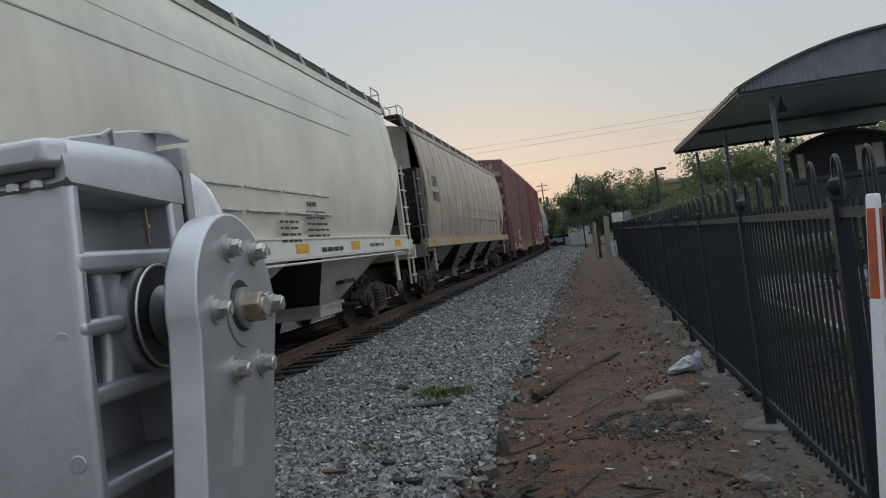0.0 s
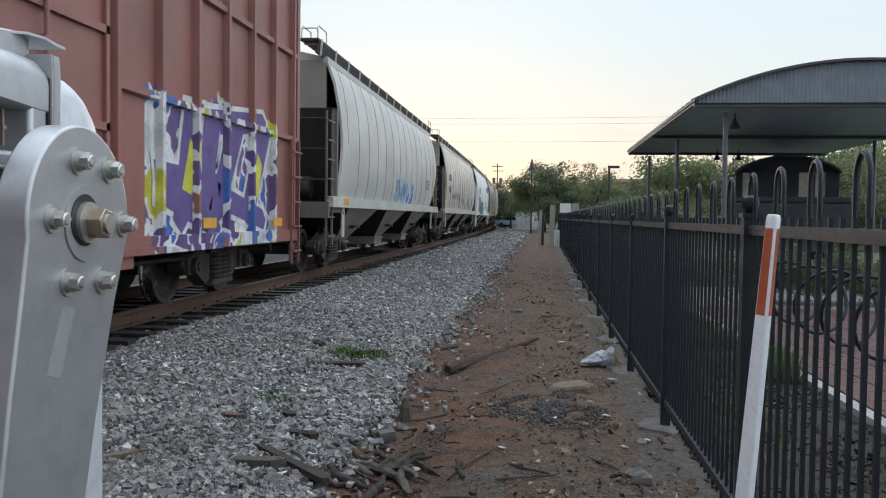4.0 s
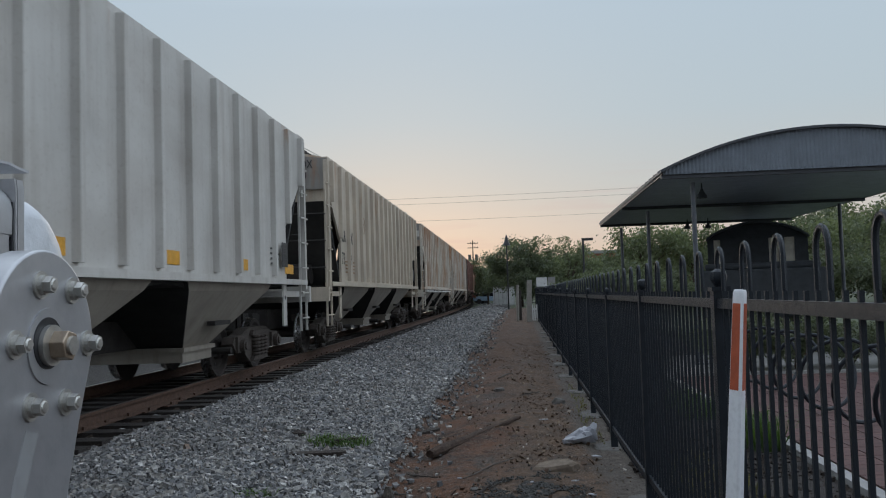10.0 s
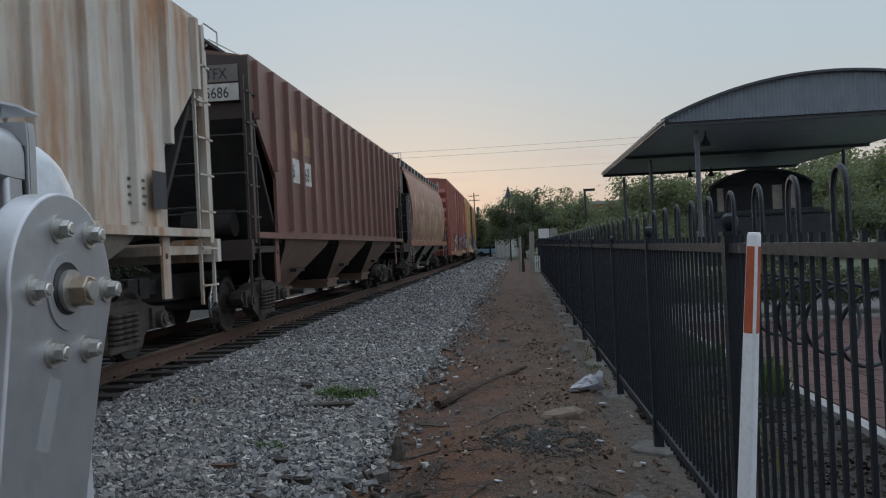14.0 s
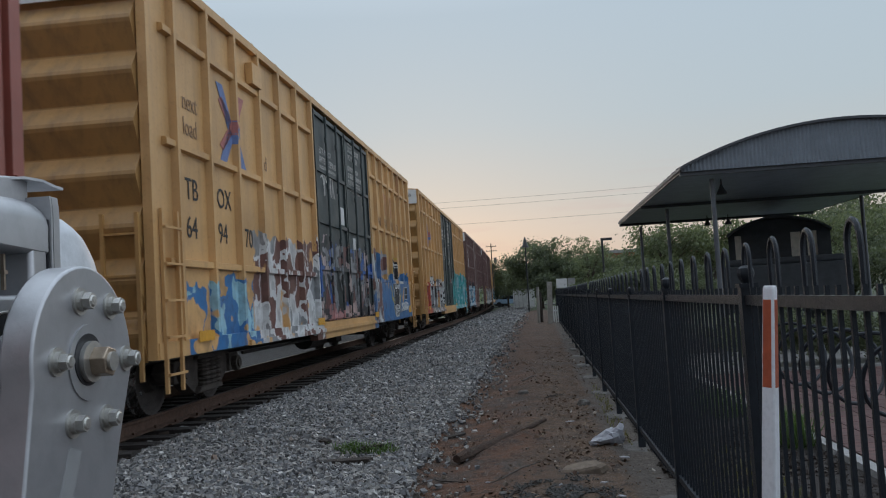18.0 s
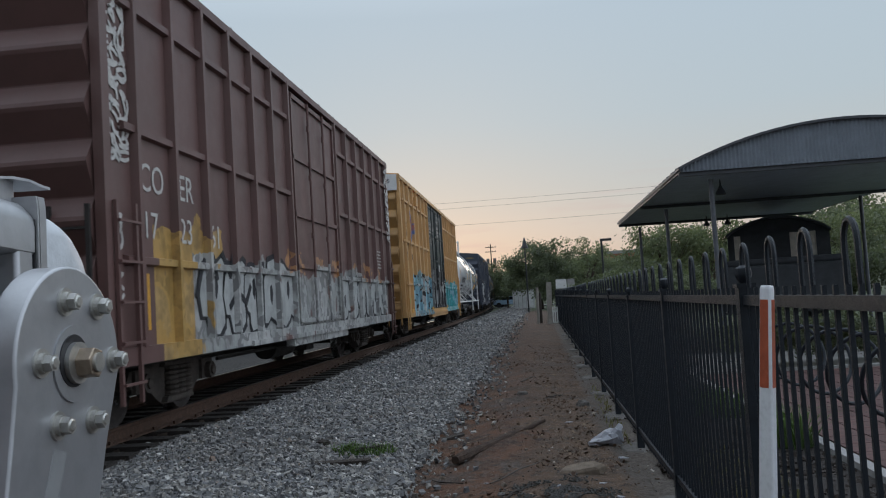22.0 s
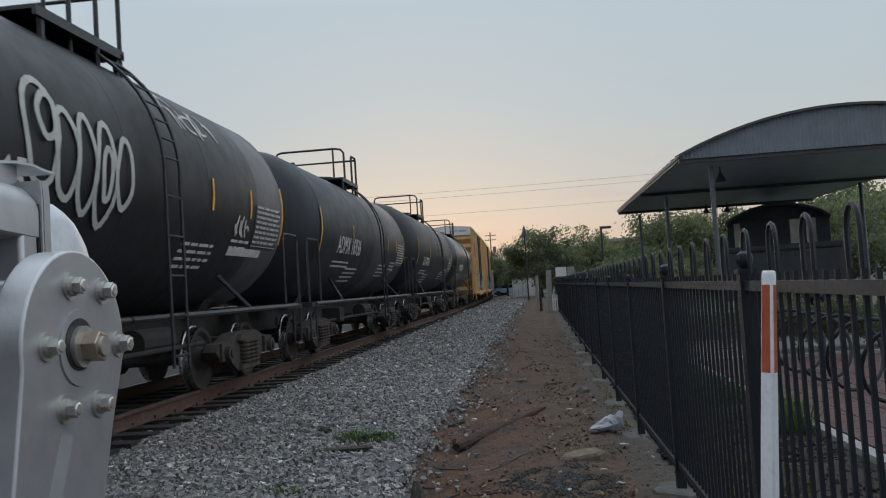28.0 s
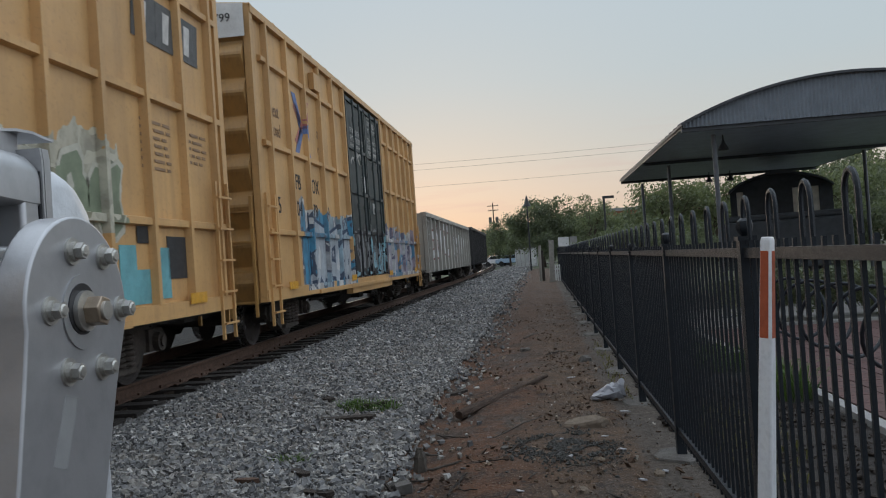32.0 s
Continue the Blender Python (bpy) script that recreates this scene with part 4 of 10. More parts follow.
    for a, b in (((1.158, 1.876), (1.188, 1.889)), ((1.188, 1.889), (1.190, 1.868))):
        dy, dz = b[0] - a[0], b[1] - a[1]
        d = 0.0016 / math.hypot(dy, dz)
        part("hood_rib", Geo().prism([(a[0] - dz * d, a[1] + dy * d), (b[0] - dz * d, b[1] + dy * d), (b[0] + dz * d, b[1] - dy * d), (a[0] + dz * d, a[1] - dy * d)], "x", HX - 0.034, HX - 0.029), M_SILVER, g)
    # the two dark strips paint the shaded gaps beside the sheet flange
    for nm, y, w, dx, mt in (("flange", 1.3035, 0.003, 0.000, M_DARKRING), ("flange", 1.307, 0.004, 0.003, M_SHEET), ("flange", 1.3115, 0.004, -0.004, M_DARKRING), ("flange", 1.316, 0.016, 0.001, M_SILVER)):
        top = 1.0 if mt != M_DARKRING else 0.0
        fl = Geo().rings([[(x, y + w * k + off, z) for x, k in ((HX - 0.08, 0), (HX - 0.08, 1), (HX + dx, 1), (HX + dx, 0))] for off, z in ((0.0, 0.9), (0.0, 1.80), (0.001, 1.826 + 0.014 * top), (0.0, 1.832 + 0.024 * top), (-0.003 * top, 1.836 + 0.034 * top))])
        part(nm, fl, mt, g, smooth=True)
    # smooth cover behind the flange
    cov = []
    for x, q in ((-0.98, 0.004), (-0.90, 0.008), (-0.75, 0.008), (-0.70, 0.004), (-0.683, -0.010), (-0.676, -0.026)):
        cov.append([(x, y, z + q) for y, z in ((1.334, 1.05), (1.334, 1.835), (1.355, 1.844), (1.385, 1.840), (1.412, 1.826), (1.432, 1.806), (1.445, 1.78), (1.451, 1.745), (1.453, 1.70), (1.453, 1.05))])
    part("rear_cover", Geo().rings(cov), plain("pale_silver_cover", (0.60, 0.62, 0.65), 0.4, 0.3, 0.06, 4, 0.001), g, smooth=True)
    # bearing and shaft
    part("bearing_ring", Geo().cyl((HX - 0.10, 1.195, 1.637), (HX - 0.004, 1.195, 1.637), 0.075, 36), M_SILVER, g, smooth=True)
    part("bearing_seal", Geo().cyl((HX - 0.004, 1.195, 1.637), (HX + 0.004, 1.195, 1.637), 0.068, 36), M_DARKRING, g, smooth=True)
    part("bearing_hub", Geo().cyl((HX + 0.006, 1.195, 1.637), (HX + 0.018, 1.195, 1.637), 0.040, 30, 0, 0.028), M_SHAFT, g, smooth=True)
    part("bearing_rim", Geo().tube([(HX + 0.004, 1.195 + 0.067 * math.cos(radians(w)), 1.637 + 0.067 * math.sin(radians(w))) for w in range(0, 361, 10)], 0.0022), M_ZINC, g, smooth=True)
    part("shaft", Geo().cyl((HX + 0.018, 1.20, 1.635), (-0.60, 1.20, 1.635), 0.026, 24), M_SHAFT, g, smooth=True)
    # small pointer in the upper pocket
    part("pointer", Geo().box(HX - 0.030, HX - 0.025, 1.236, 1.240, 1.735, 1.785).box(HX - 0.032, HX - 0.023, 1.234, 1.242, 1.757, 1.762), M_BRASS, g)
    # arm plate: round head, tapering arm that leans back
    pts = []
    cy, cz, R = 1.209, 1.632, 0.123
    for i in range(0, 25):
        w = radians(-8 + 196 * i / 24)
        pts.append((cy + R * math.cos(w), cz + R * 1.03 * math.sin(w)))
    pts += [(1.075, 1.545), (1.052, 1.43), (1.022, 1.25), (0.985, 1.02), (1.13, 0.98), (1.195, 1.20), (1.243, 1.375), (1.292, 1.52)]
    arm = part("arm_plate", Geo().prism(pts, "x", -0.612, -0.57), M_SILVER, g, "silver-painted gate arm plate", smooth=True)
    bevelled(arm, 0.0035, 3)
    washer = Geo().cyl((-0.5705, 0, 0), (-0.567, 0, 0), 0.0182, 22).mesh("washer", M_ZINC, True)
    hexg = Geo().cyl((-0.567, 0, 0), (-0.561, 0, 0), 0.0130, 18).cyl((-0.561, 0, 0), (-0.551, 0, 0), 0.0112, 6).cyl((-0.551, 0, 0), (-0.5495, 0, 0), 0.0082, 14, 0, 0.006)
    hexm = hexg.mesh("bolt", M_ZINC)
    for y, z in ((1.195, 1.712), (1.273, 1.705), (1.137, 1.638), (1.313, 1.630), (1.170, 1.558), (1.253, 1.554)):
        b = part("bolt", hexm, None, arm, "zinc-plated hex bolt", loc=(0, y, z), turn=(random.Random(y).uniform(0, 60), 0, 0))
        part("washer", washer, None, arm, loc=(0, y, z))
    part("hub_washer", Geo().cyl((-0.571, 1.213, 1.632), (-0.5675, 1.213, 1.632), 0.050, 40), M_SILVER, arm, smooth=True)
    part("hub_hole", Geo().cyl((-0.5675, 1.208, 1.636), (-0.5662, 1.208, 1.636), 0.034, 32), M_DARKRING, arm, smooth=True)
    part("hub_collar", Geo().cyl((-0.5672, 1.210, 1.633), (-0.560, 1.210, 1.633), 0.027, 30), M_ZINC, arm, smooth=True)
    nut = part("hub_nut", Geo().cyl((-0.562, 1.216, 1.632), (-0.540, 1.216, 1.632), 0.0205, 6), M_BRASS, arm, "yellowed hexagon nut")
    bevelled(nut, 0.0015)
    part("nut_tip", Geo().cyl((-0.540, 1.216, 1.632), (-0.536, 1.216, 1.632), 0.0125, 18), M_ZINC, arm, smooth=True)
    part("stencil_mark", Geo().prism([(1.160, 1.530), (1.188, 1.522), (1.152, 1.438), (1.124, 1.448)], "x", -0.5708, -0.5696), plain("grey_stencil", (0.34, 0.345, 0.35), 0.5, 0.3, 0.08, 4, 0.0003), arm, "faded grey stencilled bar")
    # mast and foundation under the housing
    part("mast", Geo().cyl((-0.9, 1.6, 0.1), (-0.9, 1.6, 1.75), 0.065, 20), M_SILVER, g, smooth=True)
    part("base", Geo().box(-1.05, -0.70, 1.05, 1.75, 0.16, 0.76), M_SILVER, g)
    part("foundation", Geo().box(-1.15, -0.6, 0.95, 1.85, 0.0, 0.17), M_CONC, g)
    return g


gate()


# ---- three-sided marker post, leaning ----
def marker():
    m = thing("marker_post", "white plastic marker post with faded orange decals, leaning by the fence", "marker post", at=pose(0.698, 3.17, 0.10, 0, 4.15, 0))
    corners = (-98, -82, 22, 38, 142, 158)

    def ring(r, z):
        return [(math.cos(radians(a)) * r, math.sin(radians(a)) * r, z) for a in corners]

    def on(a, b, u, r, z):
        p = [(math.cos(radians(w)) * r, math.sin(radians(w)) * r) for w in (a, b)]
        return (p[0][0] * (1 - u) + p[1][0] * u, p[0][1] * (1 - u) + p[1][1] * u, z)

    post = part("post", Geo().rings([ring(r, z) for r, z in ((0.042, 0.0), (0.036, 0.5), (0.0325, 1.0), (0.0295, 1.30), (0.0265, 1.56), (0.023, 1.573))]), M_WHITEPLASTIC, m)
    bevelled(post, 0.003)
    for a, b, u0, u1 in ((-82, 22, 0.10, 0.94), (-98, -202, 0.08, 0.92), (38, 142, 0.06, 0.94)):
        loops = []
        for r, z in ((0.0302, 1.228), (0.0269, 1.525)):
            q = [on(a, b, u, r + 0.0008, z) for u in (u0, u1)] + [on(a, b, u, r - 0.004, z) for u in (u1, u0)]
            loops.append(q)
        part("decal", Geo().rings(loops), M_ORANGE, post, "weathered orange decal")
    return m


marker()


# ---- litter and debris on the ground ----
def lie(x, y, dz=0.0):
    return ground_z(x, y) + 0.03 * noise.noise((x * 1.6, y * 1.6, 0.3)) + dz


def stick(name, a, b, r, mat, label, category="wood debris", n=7, bend=0.03, seed=1, dz=0.0, straight=False):
    rr = random.Random(seed)
    pts = []
    for i in range(n):
        u = i / (n - 1)
        x, y = a[0] + (b[0] - a[0]) * u, a[1] + (b[1] - a[1]) * u
        pts.append((x + rr.uniform(-bend, bend), y + rr.uniform(-bend, bend), (lie(*a) * (1 - u) + lie(*b) * u + r * 0.9 if straight else lie(x, y, r * 0.7 + dz) + rr.uniform(-0.005, 0.012))))
    loops = []
    for i, p in enumerate(pts):
        d = (Vector(pts[min(i + 1, n - 1)]) - Vector(pts[max(i - 1, 0)])).normalized()
        s = d.cross(Vector((0, 0, 1))).normalized()
        up = s.cross(d)
        q = r * (1 - 0.4 * i / n) * rr.uniform(0.75, 1.15) * (0.7 if i in (0, n - 1) else 1.0)
        loops.append([Vector(p) + (s * math.cos(w) + up * math.sin(w) * 0.8) * q * rr.uniform(0.85, 1.12) for w in [k * 0.7854 for k in range(8)]])
    return solid(name, Geo().rings(loops), mat, label, category)


stick("log", (-0.88, 8.67), (0.0, 10.39), 0.066, plain("brown_rotting_log", (0.062, 0.036, 0.023), 0.9, 0.0, 0.5, 14, 0.02), "dark weathered log lying on the clay", seed=4, n=12, bend=0.010, straight=True)
STICKS = (
    ((-1.38, 5.51), (-0.95, 5.17), 0.030), ((-1.18, 5.87), (-0.94, 5.76), 0.016), ((-1.04, 5.71), (-0.90, 5.44), 0.026), ((-0.80, 5.21), (-0.66, 4.74), 0.034),
    ((-0.88, 5.04), (-0.92, 4.70), 0.038), ((-0.95, 5.30), (-0.69, 5.47), 0.045), ((-2.35, 5.86), (-2.21, 5.92), 0.013), ((-1.20, 5.06), (-0.92, 4.93), 0.032),
    ((-1.68, 4.81), (-1.49, 4.63), 0.032), ((-0.95, 6.64), (-0.68, 6.71), 0.016), ((-0.32, 6.74), (-0.18, 6.97), 0.016), ((-1.30, 4.80), (-1.02, 5.00), 0.024),
    ((-1.05, 5.35), (-0.78, 5.12), 0.040), ((-0.72, 5.38), (-0.55, 5.10), 0.022), ((-1.10, 4.62), (-0.95, 4.40), 0.030), ((-1.55, 5.20), (-1.32, 5.02), 0.020),
    ((-0.46, 5.32), (-0.40, 4.98), 0.022), ((-1.15, 6.35), (-0.86, 6.22), 0.014), ((-1.06, 7.20), (-0.86, 7.02), 0.012), ((-2.65, 10.6), (-2.35, 10.8), 0.018),
    ((-1.55, 13.2), (-1.15, 13.6), 0.022), ((-1.25, 16.2), (-0.95, 16.9), 0.03), ((-1.6, 22.0), (-1.1, 23.2), 0.04), ((0.05, 12.9), (0.3, 13.3), 0.014),
    ((-0.35, 15.0), (-0.1, 15.9), 0.018), ((0.35, 5.6), (0.52, 5.35), 0.012), ((-0.15, 5.25), (0.10, 5.05), 0.013), ((-0.60, 4.75), (-0.50, 4.5), 0.020),
)
STICKS += (
    ((-1.33, 5.38), (-0.79, 4.99), 0.016), ((-2.28, 5.31), (-1.98, 5.77), 0.011), ((-1.54, 5.75), (-1.10, 5.51), 0.014), ((-1.23, 6.14), (-0.92, 5.72), 0.013),
    ((-0.50, 5.02), (-0.24, 5.65), 0.010), ((-0.47, 7.41), (-0.04, 8.24), 0.010), ((-0.69, 5.74), (-0.59, 6.21), 0.012), ((-1.68, 4.95), (-1.36, 4.60), 0.014),
    ((0.10, 6.10), (0.42, 6.30), 0.008), ((-0.60, 6.60), (-0.30, 6.42), 0.009), ((-1.02, 7.9), (-0.70, 7.55), 0.010), ((-0.20, 4.90), (0.15, 5.10), 0.010),
)
for k, (a, b, r) in enumerate(STICKS):
    stick("broken_stick", a, b, r, M_WOOD if k % 3 else M_POSTDARK, "weathered broken stick on the gravel edge", seed=20 + k, n=6, bend=0.012)


# splinters and a torn root among the debris
sp = random.Random(91)
for k in range(46):
    x, y = sp.gauss(-1.1, 0.38), sp.uniform(4.4, 6.0)
    w, l = sp.uniform(0, 6.283), sp.uniform(0.05, 0.2)
    stick("splinter", (x, y), (x + math.cos(w) * l, y + math.sin(w) * l), sp.uniform(0.005, 0.013), M_WOOD if sp.random() < 0.7 else M_POSTDARK, "small dark wood splinter", seed=700 + k, n=4, bend=0.006, dz=0.008)
solid("root_stump", rough_block(0.10, 0.08, 0.10, sp, 0.5), M_POSTDARK, "torn grey root stump on the gravel edge", "wood debris", at=pose(-0.84, 5.32, lie(-0.84, 5.32, -0.02), 10, 5, 30))
for k, w in enumerate((3.4, 4.5, 5.3, 0.4)):
    l = sp.uniform(0.12, 0.36)
    stick("root", (-0.84, 5.32), (-0.84 + math.cos(w) * l, 5.32 + math.sin(w) * l), 0.024, M_WOOD if k % 2 else M_POSTDARK, "dark torn root lying on the ballast", seed=800 + k, n=7, bend=0.016, dz=0.015)


def plank(name, a, b, w, t, mat, label, lift=0.0, seed=1):
    """A split board lying from a to b."""
    rr = random.Random(seed)
    d = math.hypot(b[0] - a[0], b[1] - a[1])
    ang = math.degrees(math.atan2(b[1] - a[1], b[0] - a[0]))
    pts = [(-d / 2, -w / 2 + rr.uniform(0, w * 0.3)), (0, -w / 2), (d / 2 - rr.uniform(0, 0.08), -w / 2), (d / 2, w * 0.1), (d / 2 - 0.05, w / 2), (0, w / 2 - 0.01), (-d / 2 + rr.uniform(0, 0.1), w / 2)]
    x, y = (a[0] + b[0]) / 2, (a[1] + b[1]) / 2
    return solid(name, Geo().prism(pts, "z", 0, t), mat, label, "wood debris", at=pose(x, y, lie(x, y, lift), rr.uniform(-3, 3), rr.uniform(-3, 3), ang))


plank("broken_board", (-2.23, 8.21), (-1.66, 8.34), 0.13, 0.05, M_WOOD, "dark split board in the gravel", 0.015, 3)
plank("broken_board", (-1.92, 8.84), (-1.66, 8.95), 0.10, 0.06, M_WOOD, "short dark board beside the grass", 0.02, 4)
plank("broken_board", (-1.74, 5.36), (-1.12, 4.72), 0.075, 0.035, M_WOOD, "long dark board on the gravel edge", 0.03, 7)
plank("broken_board", (-1.76, 4.99), (-1.43, 4.97), 0.09, 0.06, M_POSTDARK, "grey split log on the gravel", 0.015, 8)
plank("broken_board", (-1.71, 5.80), (-1.42, 5.65), 0.08, 0.03, M_WOOD, "dark broken board in the gravel", 0.02, 9)
plank("broken_board", (-1.92, 6.32), (-1.73, 6.16), 0.09, 0.05, M_WOOD, "brown lump of wood in the gravel", 0.01, 10)
plank("rusty_plate", (-2.23, 5.99), (-2.03, 5.95), 0.07, 0.03, M_RAIL, "rusty steel scrap in the ballast", 0.03, 11)
plank("broken_board", (-1.2, 9.9), (-0.95, 10.4), 0.09, 0.03, M_WOOD, "short dark board on the clay", 0.0, 5)
plank("pale_board", (-2.52, 4.82), (-2.33, 4.98), 0.07, 0.03, M_STONE, "pale piece of wood in the gravel", 0.02, 6)
solid("stump", Geo().rings([[(math.cos(a * 0.9) * r * (1 + 0.25 * math.sin(a * 2.3)), math.sin(a * 0.9) * r, z) for a in range(7)] for r, z in ((0.06, 0), (0.05, 0.06), (0.045, 0.12), (0.02, 0.19))]), M_POSTDARK, "grey weathered wood stump", "wood debris", at=pose(-1.0, 6.7, lie(-1.0, 6.7, -0.01)))
solid("pale_rock", Geo().box(-0.055, 0.055, -0.04, 0.04, 0, 0.075), M_CONC, "pale squared stone on the clay edge", "stone", at=pose(-1.02, 6.02, lie(-1.02, 6.02, -0.005), 4, -6, 20))

sr = random.Random(8)
slab = [(-0.22, -0.04), (-0.10, -0.10), (0.14, -0.09), (0.22, -0.02), (0.17, 0.09), (0.02, 0.12), (-0.16, 0.08)]
flat_stone = Geo().rings([[(x * q, y * q, z + 0.02 * x) for x, y in slab] for q, z in ((1.02, 0.0), (0.94, 0.045), (0.78, 0.065))])
solid("flat_stone", flat_stone, M_STONE, "flat tan stone on the dirt", "stone", at=pose(0.31, 7.75, lie(0.31, 7.75, -0.01), 8, -4, 8))
for x, y, s in ((-1.06, 6.1, 0.09), (0.73, 6.06, 0.06), (0.62, 5.2, 0.10), (-2.05, 9.4, 0.05), (-2.25, 9.05, 0.055), (0.55, 12.2, 0.1), (-0.3, 13.6, 0.08), (0.2, 5.6, 0.05), (-0.35, 6.9, 0.045), (0.35, 6.35, 0.05)):
    solid("stone", rough_block(s, s * 0.7, s * 0.8, sr), M_STONE if sr.random() < 0.6 else M_CONC, "loose stone on the ground", "stone", "loose stones", at=pose(x, y, lie(x, y, -0.015), 0, 0, sr.uniform(0, 180)))
solid("dark_stone", rough_block(0.075, 0.05, 0.06, sr), M_WOOD, "dark lump on the ballast", "stone", at=pose(-2.36, 9.25, lie(-2.36, 9.25, 0.01)))


def bag():
    """A crumpled carrier bag: a faceted puffed sheet."""
    r = random.Random(14)
    loops = []
    for k in range(9):
        u = k / 8
        c = (-0.20 + 0.42 * u, 0.0)
        hgt = 0.06 + 0.20 * u ** 0.8 * (1.0 if k < 8 else 0.8)
        w = 0.05 + 0.06 * math.sin(math.pi * min(1, 0.15 + u * 0.8))
        loop = []
        for i in range(12):
            a = 2 * math.pi * i / 12
            loop.append((c[0] + r.uniform(-0.02, 0.02), math.cos(a) * w * r.uniform(0.75, 1.2), max(0.0, hgt * 0.5 + math.sin(a) * hgt * 0.55 * r.uniform(0.7, 1.25))))
        loops.append(loop)
    g = Geo().rings(loops)
    g.rings([[(0.2 + d, 0.03 * math.cos(a) + 0.02, 0.13 + 0.10 * u + 0.02 * math.sin(a)) for a in (0, 1.6, 3.1, 4.7)] for u, d in ((0, 0), (0.5, 0.03), (1.0, 0.015))])
    return solid("plastic_bag", g, M_BAG, "crumpled white plastic bag on the dirt", "litter", at=pose(0.62, 9.15, lie(0.62, 9.15, 0.0), 0, 0, 8) @ Matrix.Scale(0.8, 4))


bag()
for x, y, s in ((0.72, 8.35, 0.07), (0.78, 6.12, 0.05), (0.45, 7.2, 0.03), (0.6, 5.9, 0.035), (0.15, 6.4, 0.03), (-0.2, 5.6, 0.03), (0.55, 6.75, 0.03), (0.3, 10.6, 0.05), (-0.5, 7.4, 0.02), (0.1, 7.1, 0.02)):
    g = Geo().prism([(-s, -s * 0.3), (s * 0.7, -s * 0.4), (s, s * 0.2), (-s * 0.2, s * 0.5)], "z", 0, 0.008)
    solid("paper_scrap", g, M_BAG, "small white scrap of litter", "litter", "scraps of litter", at=pose(x, y, lie(x, y, 0.012), sr.uniform(-8, 8), sr.uniform(-8, 8), sr.uniform(0, 180)))


def tuft(x, y, rx, ry, count, hgt, mat, label, seed, name="grass_tuft"):
    r = random.Random(seed)
    g = Geo()
    for k in range(count):
        a, q = r.uniform(0, 6.283), math.sqrt(r.random())
        px, py = math.cos(a) * rx * q, math.sin(a) * ry * q
        z0 = lie(x + px, y + py, -0.01)
        l, lean, w = hgt * r.uniform(0.3, 1.3), r.uniform(0.2, 1.5), r.uniform(0, 6.283)
        dx, dy = math.cos(w) * lean * l, math.sin(w) * lean * l
        bx, by = -math.sin(w) * 0.005, math.cos(w) * 0.005
        g.add([(px - bx, py - by, z0), (px + bx, py + by, z0), (px + dx * 0.4 + bx, py + dy * 0.4 + by, z0 + l * 0.7), (px + dx * 0.4 - bx, py + dy * 0.4 - by, z0 + l * 0.7), (px + dx, py + dy, z0 + l * 0.85)], [(0, 1, 2, 3), (3, 2, 4)])
    ob = new(name, g.mesh(name, mat))
    ob.matrix_basis = pose(x, y, 0)
    return tagged(ob, label, "grass", kind="stuff")


tuft(-1.83, 8.85, 0.32, 0.20, 520, 0.12, M_GRASS, "small green grass tuft in the ballast", 1)
tuft(-2.05, 6.68, 0.18, 0.10, 160, 0.08, M_GRASS, "sparse green weeds in the ballast", 2)
tuft(2.3, 8.8, 0.22, 0.5, 500, 0.35, M_GRASS, "green strap-leaved plant by the kerb", 3)
tuft(2.1, 11.0, 0.3, 0.8, 400, 0.3, M_GRASS, "green strap-leaved plants by the kerb", 4)
tuft(1.5, 7.0, 0.3, 1.6, 300, 0.12, M_DRYGRASS, "dry weeds in the mulch bed", 5)
tuft(0.85, 12.0, 0.1, 3.0, 260, 0.07, M_DRYGRASS, "dry weeds along the fence foot", 6)


